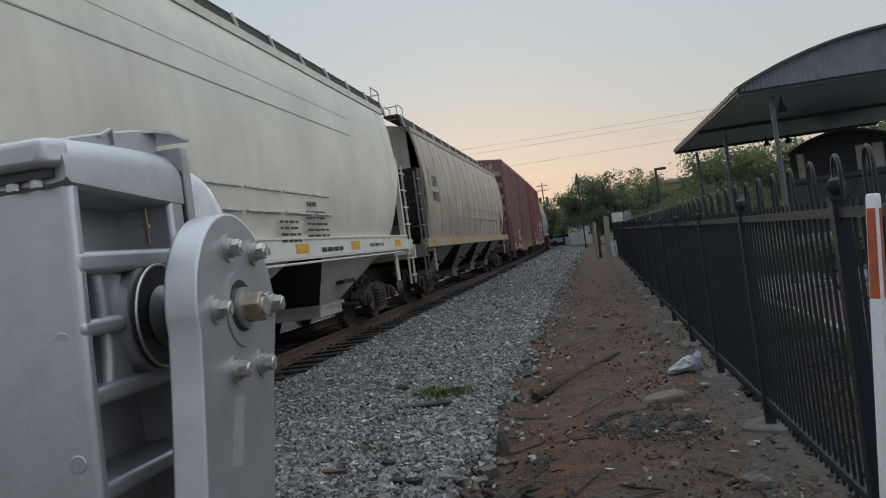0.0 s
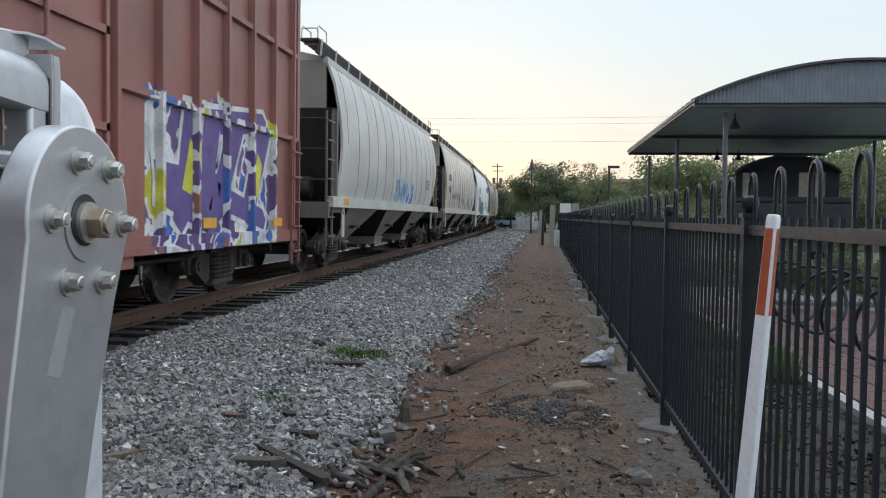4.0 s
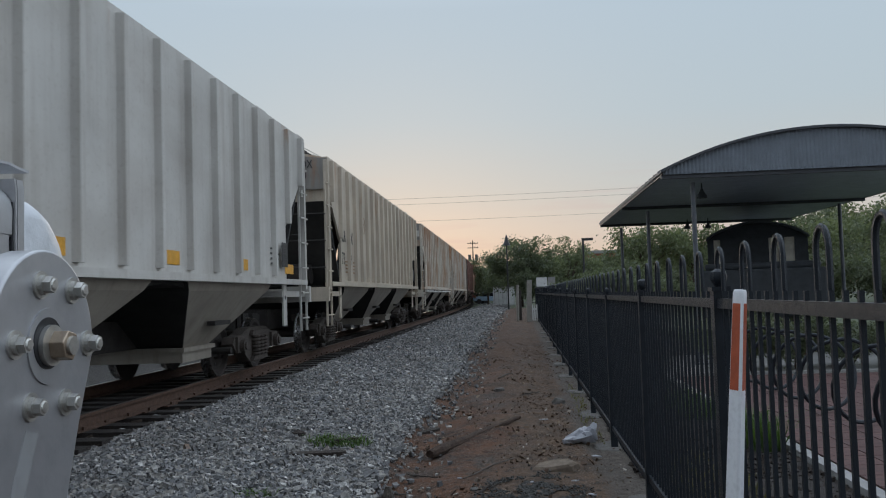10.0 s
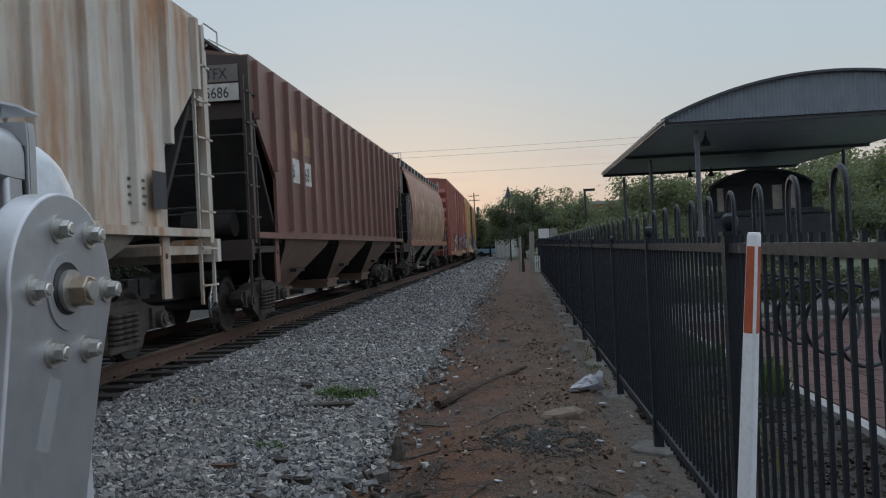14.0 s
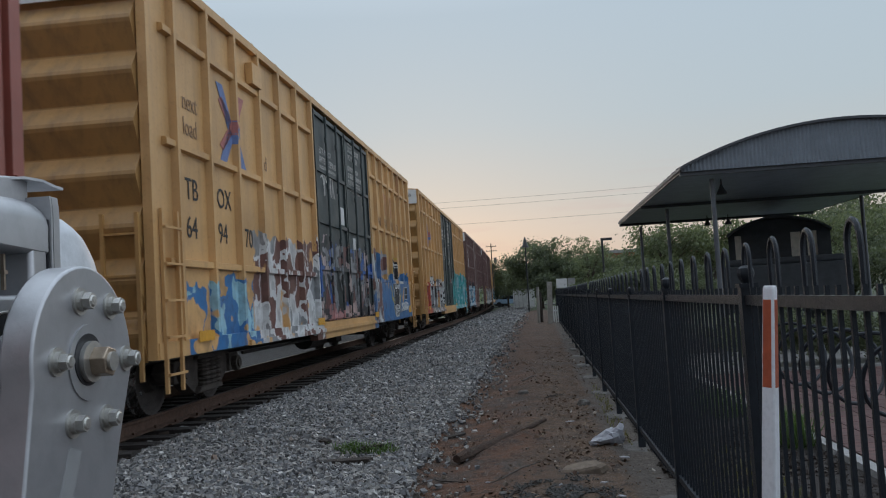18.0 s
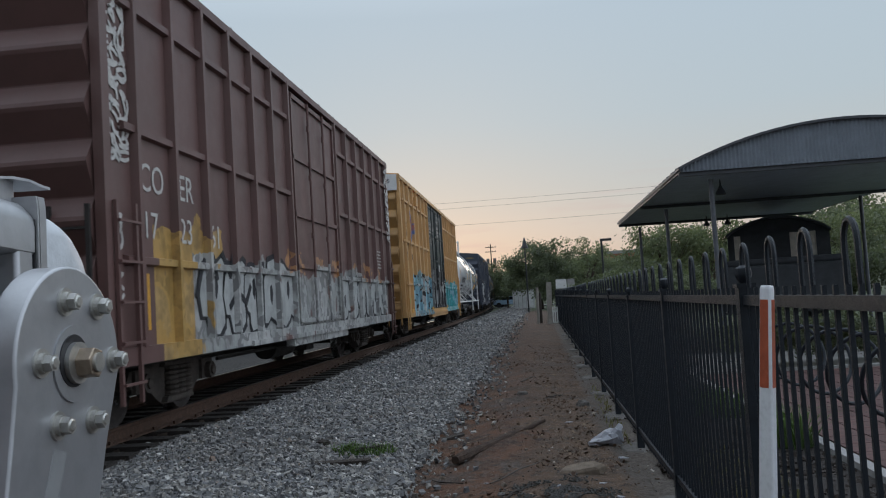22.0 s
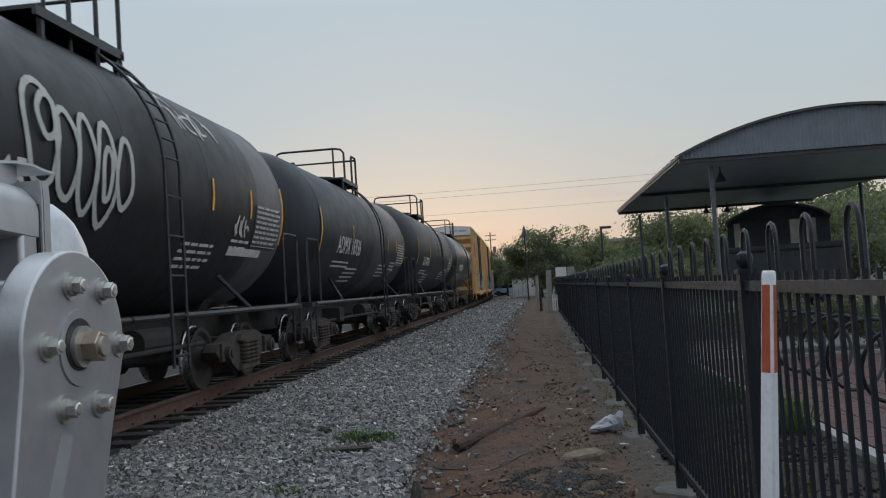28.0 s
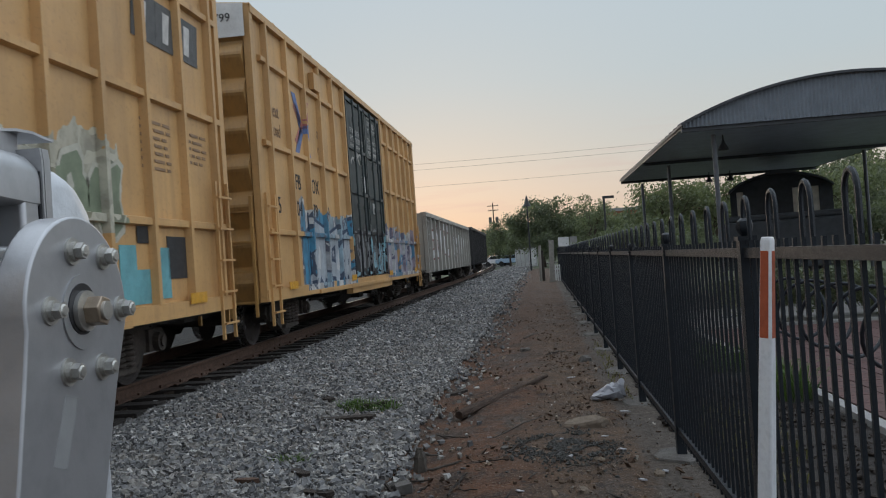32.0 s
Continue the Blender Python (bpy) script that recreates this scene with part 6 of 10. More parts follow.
def boxcar(n, f, r, paint, label, ribs="posts", sill=0.83, eave=5.0, doors=None, roofpaint=None, endmat=None, endtop=None, ribgap=0.92, belts=(1.84, 3.14, 4.38), lead=0.32):
    """doors: (y0, y1, material, leaves) as car coordinates."""
    h = (r - f) / 2
    car = thing("boxcar", label, "freight car", "wagons of the train", at=pose(0, 0, 0))
    roofpaint = roofpaint or paint
    endmat = endmat or paint
    XW = HW - 0.09
    pa, pb = (0.10, 0.058) if ribs == "posts" else (0.055, 0.035)
    d0, d1 = (doors[0], doors[1]) if doors else (0, 0)
    for s in (-1, 1):
        for a, b in ((-h, d0), (d1, h)):
            x0, x1 = sorted((s * (XW - 0.05), s * XW))
            part("side_wall", Geo().box(x0, x1, a, b, sill + 0.1, eave), paint, car)
        # posts, each a part
        pm = shared(("post", id(paint), sill, eave), lambda: Geo().prism([(-pa, 0), (pa, 0), (pb, 0.085), (-pb, 0.085)], "z", sill + 0.16, eave - 0.03).mesh("side_post", paint))
        ys = []
        for a, b in ((-h + lead, d0 - 0.12), (d1 + 0.12, h - 0.32)):
            k = max(2, round((b - a) / ribgap))
            ys += [a + (b - a) * i / k for i in range(k + 1)]
        for y in ys:
            if s > 0:
                part("side_post", Geo().prism([(XW, y - pa), (XW, y + pa), (XW + 0.085, y + pb), (XW + 0.085, y - pb)], "z", sill + 0.16, eave - 0.03), paint, car)
            else:
                part("side_post", pm, None, car, loc=(s * XW, y, 0), turn=(0, 0, -90 * s))
        if ribs == "grid":
            for z in belts:
                for a, b in ((-h + max(0.05, lead - 0.27), d0 - 0.1), (d1 + 0.1, h - 0.05)):
                    bx = sorted((s * XW, s * (XW + 0.062)))
                    part("belt_rail", Geo().prism([(bx[0], z - 0.05), (bx[1], z - 0.035), (bx[1], z + 0.035), (bx[0], z + 0.05)], "y", a, b), paint, car)
        x0, x1 = sorted((s * (XW - 0.06), s * (XW + 0.075)))
        part("side_sill", Geo().box(x0, x1, -h, h, sill, sill + 0.17).box(x0, x1, d0 - 0.4, d1 + 0.4, sill - 0.13, sill + 0.01), paint, car)
        part("roof_rail", Geo().box(x0, x1, -h, h, eave - 0.06, eave + 0.05), roofpaint, car)
        if doors:
            leaves = doors[3]
            w = (d1 - d0) / leaves
            for k in range(leaves):
                a, b = d0 + k * w + 0.02, d0 + (k + 1) * w - 0.02
                dx0, dx1 = sorted((s * (XW - 0.01), s * (XW + 0.035)))
                door = part("door", Geo().box(dx0, dx1, a, b, sill + 0.18, eave - 0.12), doors[2], car, "plug door")
                bars = Geo()
                bx0, bx1 = sorted((s * (XW + 0.035), s * (XW + 0.075)))
                for z in (sill + 0.25, sill + 1.15, sill + 2.0, sill + 2.95, eave - 0.2):
                    bars.box(bx0, bx1, a + 0.02, b - 0.02, z - 0.035, z + 0.035)
                for y in (a + 0.05, b - 0.05):
                    bars.box(bx0, bx1, y - 0.03, y + 0.03, sill + 0.2, eave - 0.15)
                part("door_frame", bars, doors[2], door)
                rods = Geo()
                for u in (0.33, 0.68):
                    y = a + (b - a) * u
                    rods.cyl((s * (XW + 0.095), y, sill + 0.2), (s * (XW + 0.095), y, eave - 0.15), 0.022, 8)
                    for z in (sill + 0.9, sill + 1.7, sill + 2.7, eave - 0.6):
                        rods.box(*sorted((s * (XW + 0.07), s * (XW + 0.11))), y - 0.045, y + 0.045, z - 0.05, z + 0.05)
                part("lock_rod", rods, doors[2], door)
            part("door_track", Geo().box(*sorted((s * (XW + 0.02), s * (XW + 0.11))), d0 - (d1 - d0) * 0.8, d1 + (d1 - d0) * 0.8, sill - 0.01, sill + 0.06), paint, car)
    # roof with shallow pitch and cross ribs
    rg = Geo().prism([(-XW - 0.07, eave), (XW + 0.07, eave), (XW + 0.07, eave + 0.05), (0, eave + 0.2), (-XW - 0.07, eave + 0.05)], "y", -h, h)
    part("roof", rg, roofpaint, car)
    rr = Geo()
    k = int(2 * h / 1.1)
    for i in range(k + 1):
        y = -h + 0.1 + (2 * h - 0.2) * i / k
        rr.prism([(-XW - 0.05, eave + 0.05), (0, eave + 0.2), (XW + 0.05, eave + 0.05), (XW + 0.05, eave + 0.09), (0, eave + 0.245), (-XW - 0.05, eave + 0.09)], "y", y - 0.03, y + 0.03)
    part("roof_ribs", rr, roofpaint, car)
    # ends with horizontal corrugations
    for s in (-1, 1):
        e = Geo().box(-XW, XW, *sorted((s * (h - 0.02), s * (h - 0.10))), sill, eave + 0.03)
        end = part("end_wall", e, endmat, car)
        nb = 7
        em = shared(("erib", id(endmat)), lambda: Geo().prism([(0.0, -0.32), (-0.12, -0.06), (-0.13, -0.02), (-0.12, 0.02), (0.0, 0.20)], "x", -XW + 0.06, XW - 0.06).mesh("end_rib", endmat))
        for i in range(nb):
            z = sill + 0.3 + (eave - sill - 0.95) * i / (nb - 1)
            part("end_rib", em, None, end, loc=(0, s * (h - 0.02), z), turn=(0, 0, 180 if s > 0 else 0))
        for q in (-1, 1):
            part("corner_post", Geo().box(*sorted((q * (XW - 0.04), q * (XW + 0.06))), *sorted((s * (h - 0.12), s * (h + 0.02))), sill, eave + 0.03), paint, car)
        if endtop:
            part("number_band", Geo().prism([(-XW, eave - 0.42), (XW, eave - 0.42), (XW, eave + 0.04), (0, eave + 0.18), (-XW, eave + 0.04)], "y", s * (h + 0.085), s * (h + 0.095)), M_WHITE, end, "white band for the car number")
            if s < 0:
                words(endtop, 0.17, M_LETTER_DARK, end, (1.42 - 0.104 * len(endtop), -h - 0.1, eave - 0.20), turn=(90, 0, 0))
        ladder(car, s * h + (0.05 if s > 0 else -0.12), 1.05, 1.42, sill - 0.2, sill + 1.5, M_UNDER if endmat is paint else endmat, 4, "end_ladder", "y")
    ladder(car, HW - 0.02, -h + 0.12, -h + 0.5, sill - 0.35, sill + 1.55, paint, 5)
    ladder(car, HW - 0.02, h - 0.5, h - 0.12, sill - 0.35, sill + 1.55, paint, 5)
    part("centre_sill", Geo().box(-0.35, 0.35, -h - 0.1, h + 0.1, 0.62, sill).box(-XW + 0.1, XW - 0.1, -h + 0.05, h - 0.05, sill - 0.04, sill + 0.03), M_UNDER, car)
    gear = Geo().cyl((0.75, -0.9, 0.66), (0.75, 0.3, 0.66), 0.2, 14).box(0.5, 1.0, 0.8, 1.3, 0.5, 0.9)
    gear.tube([(1.2, -h + 3.4, 0.7), (1.2, h - 3.4, 0.7)], 0.025)
    part("brake_gear", gear, M_UNDER, car)
    tc = h - 2.3
    truck(car, -tc)
    truck(car, tc)
    couple(car, h)
    return car, h


def hopper_body(kind, h, eave, sill, tumble):
    """Outline of the upper body across the wagon, from sill to eave."""
    if kind == "curved":
        return [(HW - 0.12, sill), (HW - 0.05, sill + 0.3), (HW - 0.02, sill + 0.55), (HW - 0.005, sill + 0.85), (HW + 0.0, sill + 1.1), (HW - 0.005, sill + 1.35), (HW - 0.09 * tumble, sill + 1.7), (HW - 0.35 * tumble, eave - 0.45), (HW - 0.71 * tumble, eave - 0.12), (HW - tumble, eave)]
    return [(HW - 0.06, sill), (HW - 0.06, sill + 0.1), (HW - 0.06, sill + 0.36 * (eave - sill)), (HW - 0.06, sill + 0.72 * (eave - sill)), (HW - 0.06, eave - 0.02), (HW - 0.12, eave)]


def hopper(n, f, r, paint, label, kind="curved", sill=1.52, eave=4.17, bays=3, ribs=19, slope=None, trim=None, tumble=0.32, seams=None):
    h = (r - f) / 2
    car = thing("hopper_car", label, "freight car", "wagons of the train", at=pose(0, 0, 0))
    slope = slope or paint
    trim = trim or paint
    prof = hopper_body(kind, h, eave, sill, tumble)
    hb = h - (0.72 if kind == "curved" else 0.25)
    # side sheets, cut back along the slope at both ends
    for s in (-1, 1):
        g = Geo()
        loops = []
        for x, z in prof:
            u = max(0.0, (z - sill) / (eave - sill))
            if kind == "curved":
                inset = 0.16 * math.sin(math.pi * min(1.0, u / 0.7)) if u < 0.7 else 0.0
                rear = 1.15 * (1 - u / 0.5) ** 1.1 if u < 0.5 else 0.0
            else:
                inset = 1.1 * min(1.0, max(0.0, (0.72 - u) / 0.36))
                rear = inset
            loops.append([(s * x, -hb + inset, z), (s * x, hb - rear, z), (s * (x - 0.05), hb - rear, z), (s * (x - 0.05), -hb + inset, z)])
        g.rings(loops)
        part("side_sheet", g, paint, car, smooth=kind == "curved")
        if kind == "ribbed":
            for k in range(ribs):
                y = -hb + 0.16 + (2 * hb - 0.32) * k / (ribs - 1)
                d = hb - abs(y)
                z0 = sill + (0.72 - 0.36 * d / 1.1) * (eave - sill)
                x = HW - 0.06
                part("side_rib", Geo().prism([(s * x, y - 0.060), (s * (x + 0.010), y - 0.056), (s * (x + 0.076), y - 0.044), (s * (x + 0.084), y - 0.034), (s * (x + 0.084), y + 0.034), (s * (x + 0.076), y + 0.044), (s * x, y + 0.060)], "z", z0 if d < 1.1 else sill + 0.1, eave - 0.01), paint, car)
        else:
            lift, wide = (0.006, 0.008) if seams else (0.003, 0.005)
            for k in range(14):
                if n in (0, 6) and 1 < k < 13:
                    continue
                y = -hb + 0.6 + (2 * hb - 1.2) * k / 13
                sg = Geo()
                sg.rings([[(s * x, y - wide - 0.003, z), (s * (x + lift), y - wide, z), (s * (x + lift), y + wide, z), (s * x, y + wide + 0.003, z)] for x, z in prof[4 if k in (0, 12, 13) else 0:]])
                part("weld_seam", sg, seams or paint, car)
        x0, x1 = sorted((s * (HW - 0.16), s * HW))
        part("side_sill", Geo().box(x0, x1, -h + 0.15, h - 0.15, sill - (0.14 if kind == "curved" else 0.03), sill + 0.06), trim, car)
        part("top_chord", Geo().box(*sorted((s * (prof[-1][0] - 0.04), s * (prof[-1][0] + 0.05))), -hb - 0.02, hb + 0.02, eave - 0.05, eave + 0.06), trim, car)
    # roof
    xt = prof[-1][0]
    rf = [(-xt, eave)] + [(-xt + 2 * xt * i / 10, eave + 0.05 + 0.20 * math.sin(math.pi * i / 10)) for i in range(11)] + [(xt, eave)]
    part("roof", Geo().prism(rf, "y", -hb, hb), trim, car, smooth=True)
    # running boards and hatches on the roof
    wx = 1.12 if kind == "curved" else 0.72
    wz = 0.27 if kind == "curved" else 0.30
    for x in (-wx, wx):
        rb = Geo().box(x - 0.17, x + 0.17, -h + 0.1, h - 0.1, eave + wz - 0.03, eave + wz + 0.02)
        part("running_board", rb, M_UNDER, car, "grated roof walkway")
        q = 1 if x > 0 else -1
        xe = q * (abs(x) + 0.17)
        if kind == "curved":
            part("toe_mesh", Geo().prism([(q * (xt - 0.02), eave + 0.03), (xe, eave + wz - 0.03), (xe - q * 0.02, eave + wz - 0.03), (q * (xt - 0.05), eave + 0.03)], "y", -h + 0.15, h - 0.15), M_UNDER, car, "dark mesh under the roof walkway")
        for k in range(15):
            y = -h + 0.3 + (2 * h - 0.6) * k / 14
            post = shared(("wb", kind, eave, tumble), lambda: Geo().prism([(xt - abs(x), eave + 0.0), (xt - abs(x) + 0.03, eave + 0.0), (0.20, eave + wz + 0.03), (0.17, eave + wz + 0.03)], "y", -0.018, 0.018).box(-0.15, 0.15, -0.02, 0.02, eave + wz - 0.07, eave + wz - 0.03).mesh("walkway_bracket", M_LETTER_WHITE))
            part("walkway_bracket", post, None, car, loc=(x, y, 0), turn=(0, 0, 0 if x > 0 else 180))
    for s in (-1, 1):
        rail = Geo()
        for x in (wx - 0.15, wx + 0.15):
            y0, y1, z0 = s * (h - 0.12), s * (h - 0.75), eave + wz
            rail.tube([(x, y0, z0), (x, y0, z0 + 0.20), (x, y0 - s * 0.06, z0 + 0.25), (x, y1, z0 + 0.25), (x, y1, z0)], 0.014)
        rail.tube([(wx - 0.15, s * (h - 0.12), eave + wz + 0.20), (wx + 0.15, s * (h - 0.12), eave + wz + 0.20)], 0.014)
        part("roof_grab_rail", rail, M_LETTER_WHITE, car, "pale roof-end grab rail")
    part("hatch", Geo().box(-0.28, 0.28, -hb + 0.6, hb - 0.6, eave + 0.2, eave + 0.34), trim, car, "long roof hatch")
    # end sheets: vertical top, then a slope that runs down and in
    endpaint = DARKEND if kind == "curved" and n not in (0, 6) else BROWNEND if n == 12 else trim
    for s in (-1, 1):
        es = Geo()
        ins = 0.75 if kind == "curved" else 1.2
        es.prism([(s * hb, eave), (s * hb, sill + 1.75), (s * (hb - 0.07), sill + 1.75), (s * (hb - 0.07), eave)], "x", -HW + 0.12 if kind != "curved" else -HW + 0.3, HW - 0.12 if kind != "curved" else HW - 0.3)
        part("end_sheet", es, BROWNEND if n == 12 else SHADEEND if kind == "curved" and n not in (0, 6) else trim, car)
        part("slope_sheet", Geo().prism([(s * hb, sill + 1.75), (s * (hb - ins), sill), (s * (hb - ins - 0.08), sill), (s * (hb - 0.08), sill + 1.75)], "x", -HW + 0.12, HW - 0.12), SLOPEDARK, car, "sooty slope sheet painted darker for its shade")
        for x in (-HW + 0.08, HW - 0.08):
            fr = Geo().box(x - 0.05, x + 0.05, *sorted((s * (hb + 0.10), s * (hb + 0.20))), sill - 0.1, eave - 0.02 if kind == "ribbed" else sill + 1.7)
            fr.box(x - 0.03, x + 0.03, *sorted((s * (hb - 0.02), s * (hb + 0.12))), sill + 1.58, sill + 1.70)
            part("end_post", fr, endpaint, car)
        for x in (-0.6, 0.6):
            part("end_strut", Geo().box(x - 0.05, x + 0.05, *sorted((s * (hb - 1.2), s * (hb - 1.1))), sill - 0.1, sill + 0.8), trim, car)
        if kind == "ribbed":
            hd = Geo().prism([(-HW + 0.08, sill + 2.0), (HW - 0.08, sill + 2.0), (HW - 0.08, eave + 0.02), (0, eave + 0.2), (-HW + 0.08, eave + 0.02)], "y", s * hb, s * (hb + 0.06))
            part("end_header", hd, SHADEEND if n != 12 else BROWNEND, car, "end panel in grimy paint darkened for its shade")
        part("end_platform", Geo().box(-HW + 0.1, HW - 0.1, *sorted((s * (h - 1.5), s * (h + 0.12))), sill - 0.24, sill - 0.14).box(-HW + 0.02, HW - 0.02, *sorted((s * (h + 0.05), s * (h + 0.17))), sill - 0.34, sill - 0.05), endpaint, car)
        ladder(car, HW - 0.10, *sorted((s * (h + 0.06), s * (h - 0.36))), sill - 0.85, eave - 0.3 if kind == "ribbed" else sill + 1.6, endpaint, 7)
        ladder(car, s * (h + 0.06), -1.3, -0.9, sill - 0.1, eave + 0.1, trim, 7, "end_ladder", "y")
        for z in (sill + 0.35, sill + 0.9, sill + 1.45):
            part("grab_iron", shared("grab", lambda: Geo().tube([(0.2, 0, 0), (0.2, -0.08, 0), (1.5, -0.08, 0), (1.5, 0, 0)], 0.014).mesh("grab_iron", M_UNDER)), None, car, loc=(0, s * (h + 0.1), z), turn=(0, 0, 0))
        part("brake_tank", Geo().cyl((0.1, s * (h - 1.1), sill + 0.25), (0.9, s * (h - 1.1), sill + 0.25), 0.22, 14), M_UNDER, car, smooth=True)
    # discharge bays: side sheets in bay paint, end faces painted dark for their shade
    bw = (2 * h - 3.0) / bays
    for k in range(bays):
        a = -h + 1.5 + k * bw
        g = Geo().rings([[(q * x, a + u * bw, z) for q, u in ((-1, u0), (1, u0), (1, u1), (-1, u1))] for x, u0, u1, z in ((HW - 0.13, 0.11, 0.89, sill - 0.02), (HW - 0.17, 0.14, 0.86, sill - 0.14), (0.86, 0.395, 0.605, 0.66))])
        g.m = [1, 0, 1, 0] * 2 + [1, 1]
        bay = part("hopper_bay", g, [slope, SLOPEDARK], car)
        part("outlet_gate", Geo().box(-0.88, 0.88, a + bw * 0.38, a + bw * 0.62, 0.46, 0.64).box(-0.92, 0.92, a + bw * 0.37, a + bw * 0.63, 0.60, 0.66), slope, bay)
        part("gate_rod", Geo().cyl((0.55, a + bw * 0.66, 0.54), (1.12, a + bw * 0.66, 0.54), 0.05, 10).box(0.3, 0.8, a + bw * 0.62, a + bw * 0.78, 0.44, 0.60), M_UNDER, bay)
        part("vibrator_bracket", Geo().box(1.12, 1.24, a + bw * 0.44, a + bw * 0.58, 0.94, 1.0), M_UNDER, bay)
    for k in range(bays + 1):
        a = -h + 1.5 + k * bw
        # dark ridge paints the shade in the gap between two bays
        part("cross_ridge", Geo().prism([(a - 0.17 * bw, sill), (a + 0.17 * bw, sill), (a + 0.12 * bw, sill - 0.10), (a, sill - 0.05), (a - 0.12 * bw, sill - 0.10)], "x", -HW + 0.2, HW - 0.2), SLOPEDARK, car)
    # jacking plates with a slotted hole beside the bolsters
    for s in (-1, 1):
        y = s * (h - 1.35)
        plate = Geo().box(HW - 0.12, HW - 0.09, y - 0.10, y + 0.10, sill - 0.72, sill - 0.03)
        jp = part("jacking_plate", plate, trim, car)
        part("slot", Geo().cyl((HW - 0.09, y, sill - 0.25), (HW - 0.086, y, sill - 0.25), 0.035, 12), M_UNDER, jp)
    part("centre_sill", Geo().box(-0.22, 0.22, -h - 0.1, h + 0.1, 0.66, 1.05), M_UNDER, car)
    tc = h - 1.75
    truck(car, -tc)
    truck(car, tc)
    couple(car, h)
    return car, h


def tank(n, f, r, paint, label, trim, rad=TR, zc=TZ, step=0.0, lad=0.8):
    h = (r - f) / 2
    car = thing("tank_car", label, "freight car", "wagons of the train", at=pose(0, 0, 0))
    hb = h - 0.15
    loops = []
    for y, q in [(-hb, 0.02), (-hb + 0.04, 0.35), (-hb + 0.14, 0.62), (-hb + 0.32, 0.85), (-hb + 0.55, 0.965), (-hb + 0.8, 1.0), (-hb * 0.36, 1.0), (-hb * 0.355, 1.0 + step), (hb * 0.355, 1.0 + step), (hb * 0.36, 1.0), (hb - 0.8, 1.0), (hb - 0.55, 0.965), (hb - 0.32, 0.85), (hb - 0.14, 0.62), (hb - 0.04, 0.35), (hb, 0.02)]:
        loops.append([(math.cos(2 * math.pi * i / 40) * rad * q, y, zc + math.sin(2 * math.pi * i / 40) * rad * q) for i in range(40)])
    shell = part("tank_shell", Geo().rings(loops), paint, car, smooth=True)
    for y in (-hb + 0.8, -hb * 0.36, 0, hb * 0.36, hb - 0.8):
        part("weld_band", Geo().rings([[(math.cos(2 * math.pi * i / 40) * (rad * (1 + step) + d), y + e, zc + math.sin(2 * math.pi * i / 40) * (rad * (1 + step) + d)) for i in range(40)] for e, d in ((-0.03, -0.004), (-0.012, 0.003), (0.012, 0.003), (0.03, -0.004))], 0, False), paint, shell, smooth=True)
    # manway, platform and rails on top
    zt = zc + rad
    big = 1.2 if lad < 0 else 0.35
    wide = 0.52 if lad < 0 else 0.42
    ym = lad + (0.05 if lad < 0 else -0.1)
    part("manway", Geo().cyl((0, ym, zt - 0.1), (0, ym, zt + 0.34 * big), wide, 28).cyl((0, ym, zt + 0.34 * big), (0, ym, zt + 0.40 * big), wide + 0.04, 28), paint, car, smooth=True)
    plat = Geo().box(0.45, 0.95, lad - 1.35, lad + 0.35, zt - 0.07, zt - 0.03).box(-0.9, -0.55, lad - 0.75, lad + 0.35, zt - 0.07, zt - 0.03)
    plat.box(0.45, 0.49, lad - 1.35, lad + 0.35, zt - 0.13, zt - 0.07).box(0.91, 0.95, lad - 1.35, lad + 0.35, zt - 0.13, zt - 0.07).box(-0.9, 0.95, lad + 0.27, lad + 0.35, zt - 0.13, zt - 0.07)
    for x in (0.5, 0.9, -0.5, -0.88):
        for y in (lad - 1.2, lad + 0.25):
            plat.box(x - 0.025, x + 0.025, y - 0.025, y + 0.025, zt - 0.45, zt - 0.05)
    part("platform", plat, trim, car)
    # two guard frames across the shell and a hoop at the ladder
    rl = Geo()
    ya, yb = lad - 0.55, lad + 0.31
    rl.tube([(-0.9, ya, zt - 0.35), (-0.9, ya, zt + 0.68), (-0.86, ya, zt + 0.77), (-0.74, ya, zt + 0.80), (0.6, ya, zt + 0.80), (0.75, ya, zt + 0.77), (0.82, ya, zt + 0.68), (0.82, ya, zt - 0.3)], 0.027, 8)
    rl.tube([(0.55, ya, zt - 0.15), (0.55, ya, zt + 0.80)], 0.024, 8)
    rl.tube([(-0.9, yb, zt - 0.35), (-0.9, yb, zt + 0.6), (0.92, yb, zt + 0.6)], 0.025, 8)
    rl.tube([(-0.9, ya, zt + 0.5), (-0.9, yb, zt + 0.5)], 0.022, 8)
    for y in (lad - 0.19, yb):
        rl.tube([(0.92, y, zt - 0.35), (0.92, y, zt + 0.58)], 0.027, 8)
    rl.tube([(0.92, lad - 0.19, zt + 0.58), (0.92, lad - 0.15, zt + 0.64), (0.92, lad + 0.27, zt + 0.64), (0.92, yb, zt + 0.58)], 0.027, 8)
    tagged(part("guard_rail", rl, trim, car), kind="stuff")
    part("valves", Geo().cyl((0.2, lad - 1.9, zt - 0.1), (0.2, lad - 1.9, zt + 0.06), 0.1, 12).cyl((-0.2, lad + 0.9, zt - 0.1), (-0.2, lad + 0.9, zt + 0.2), 0.08, 12).cyl((0.1, lad - 2.6, zt - 0.1), (0.1, lad - 2.6, zt + 0.2), 0.05, 10), trim, car)
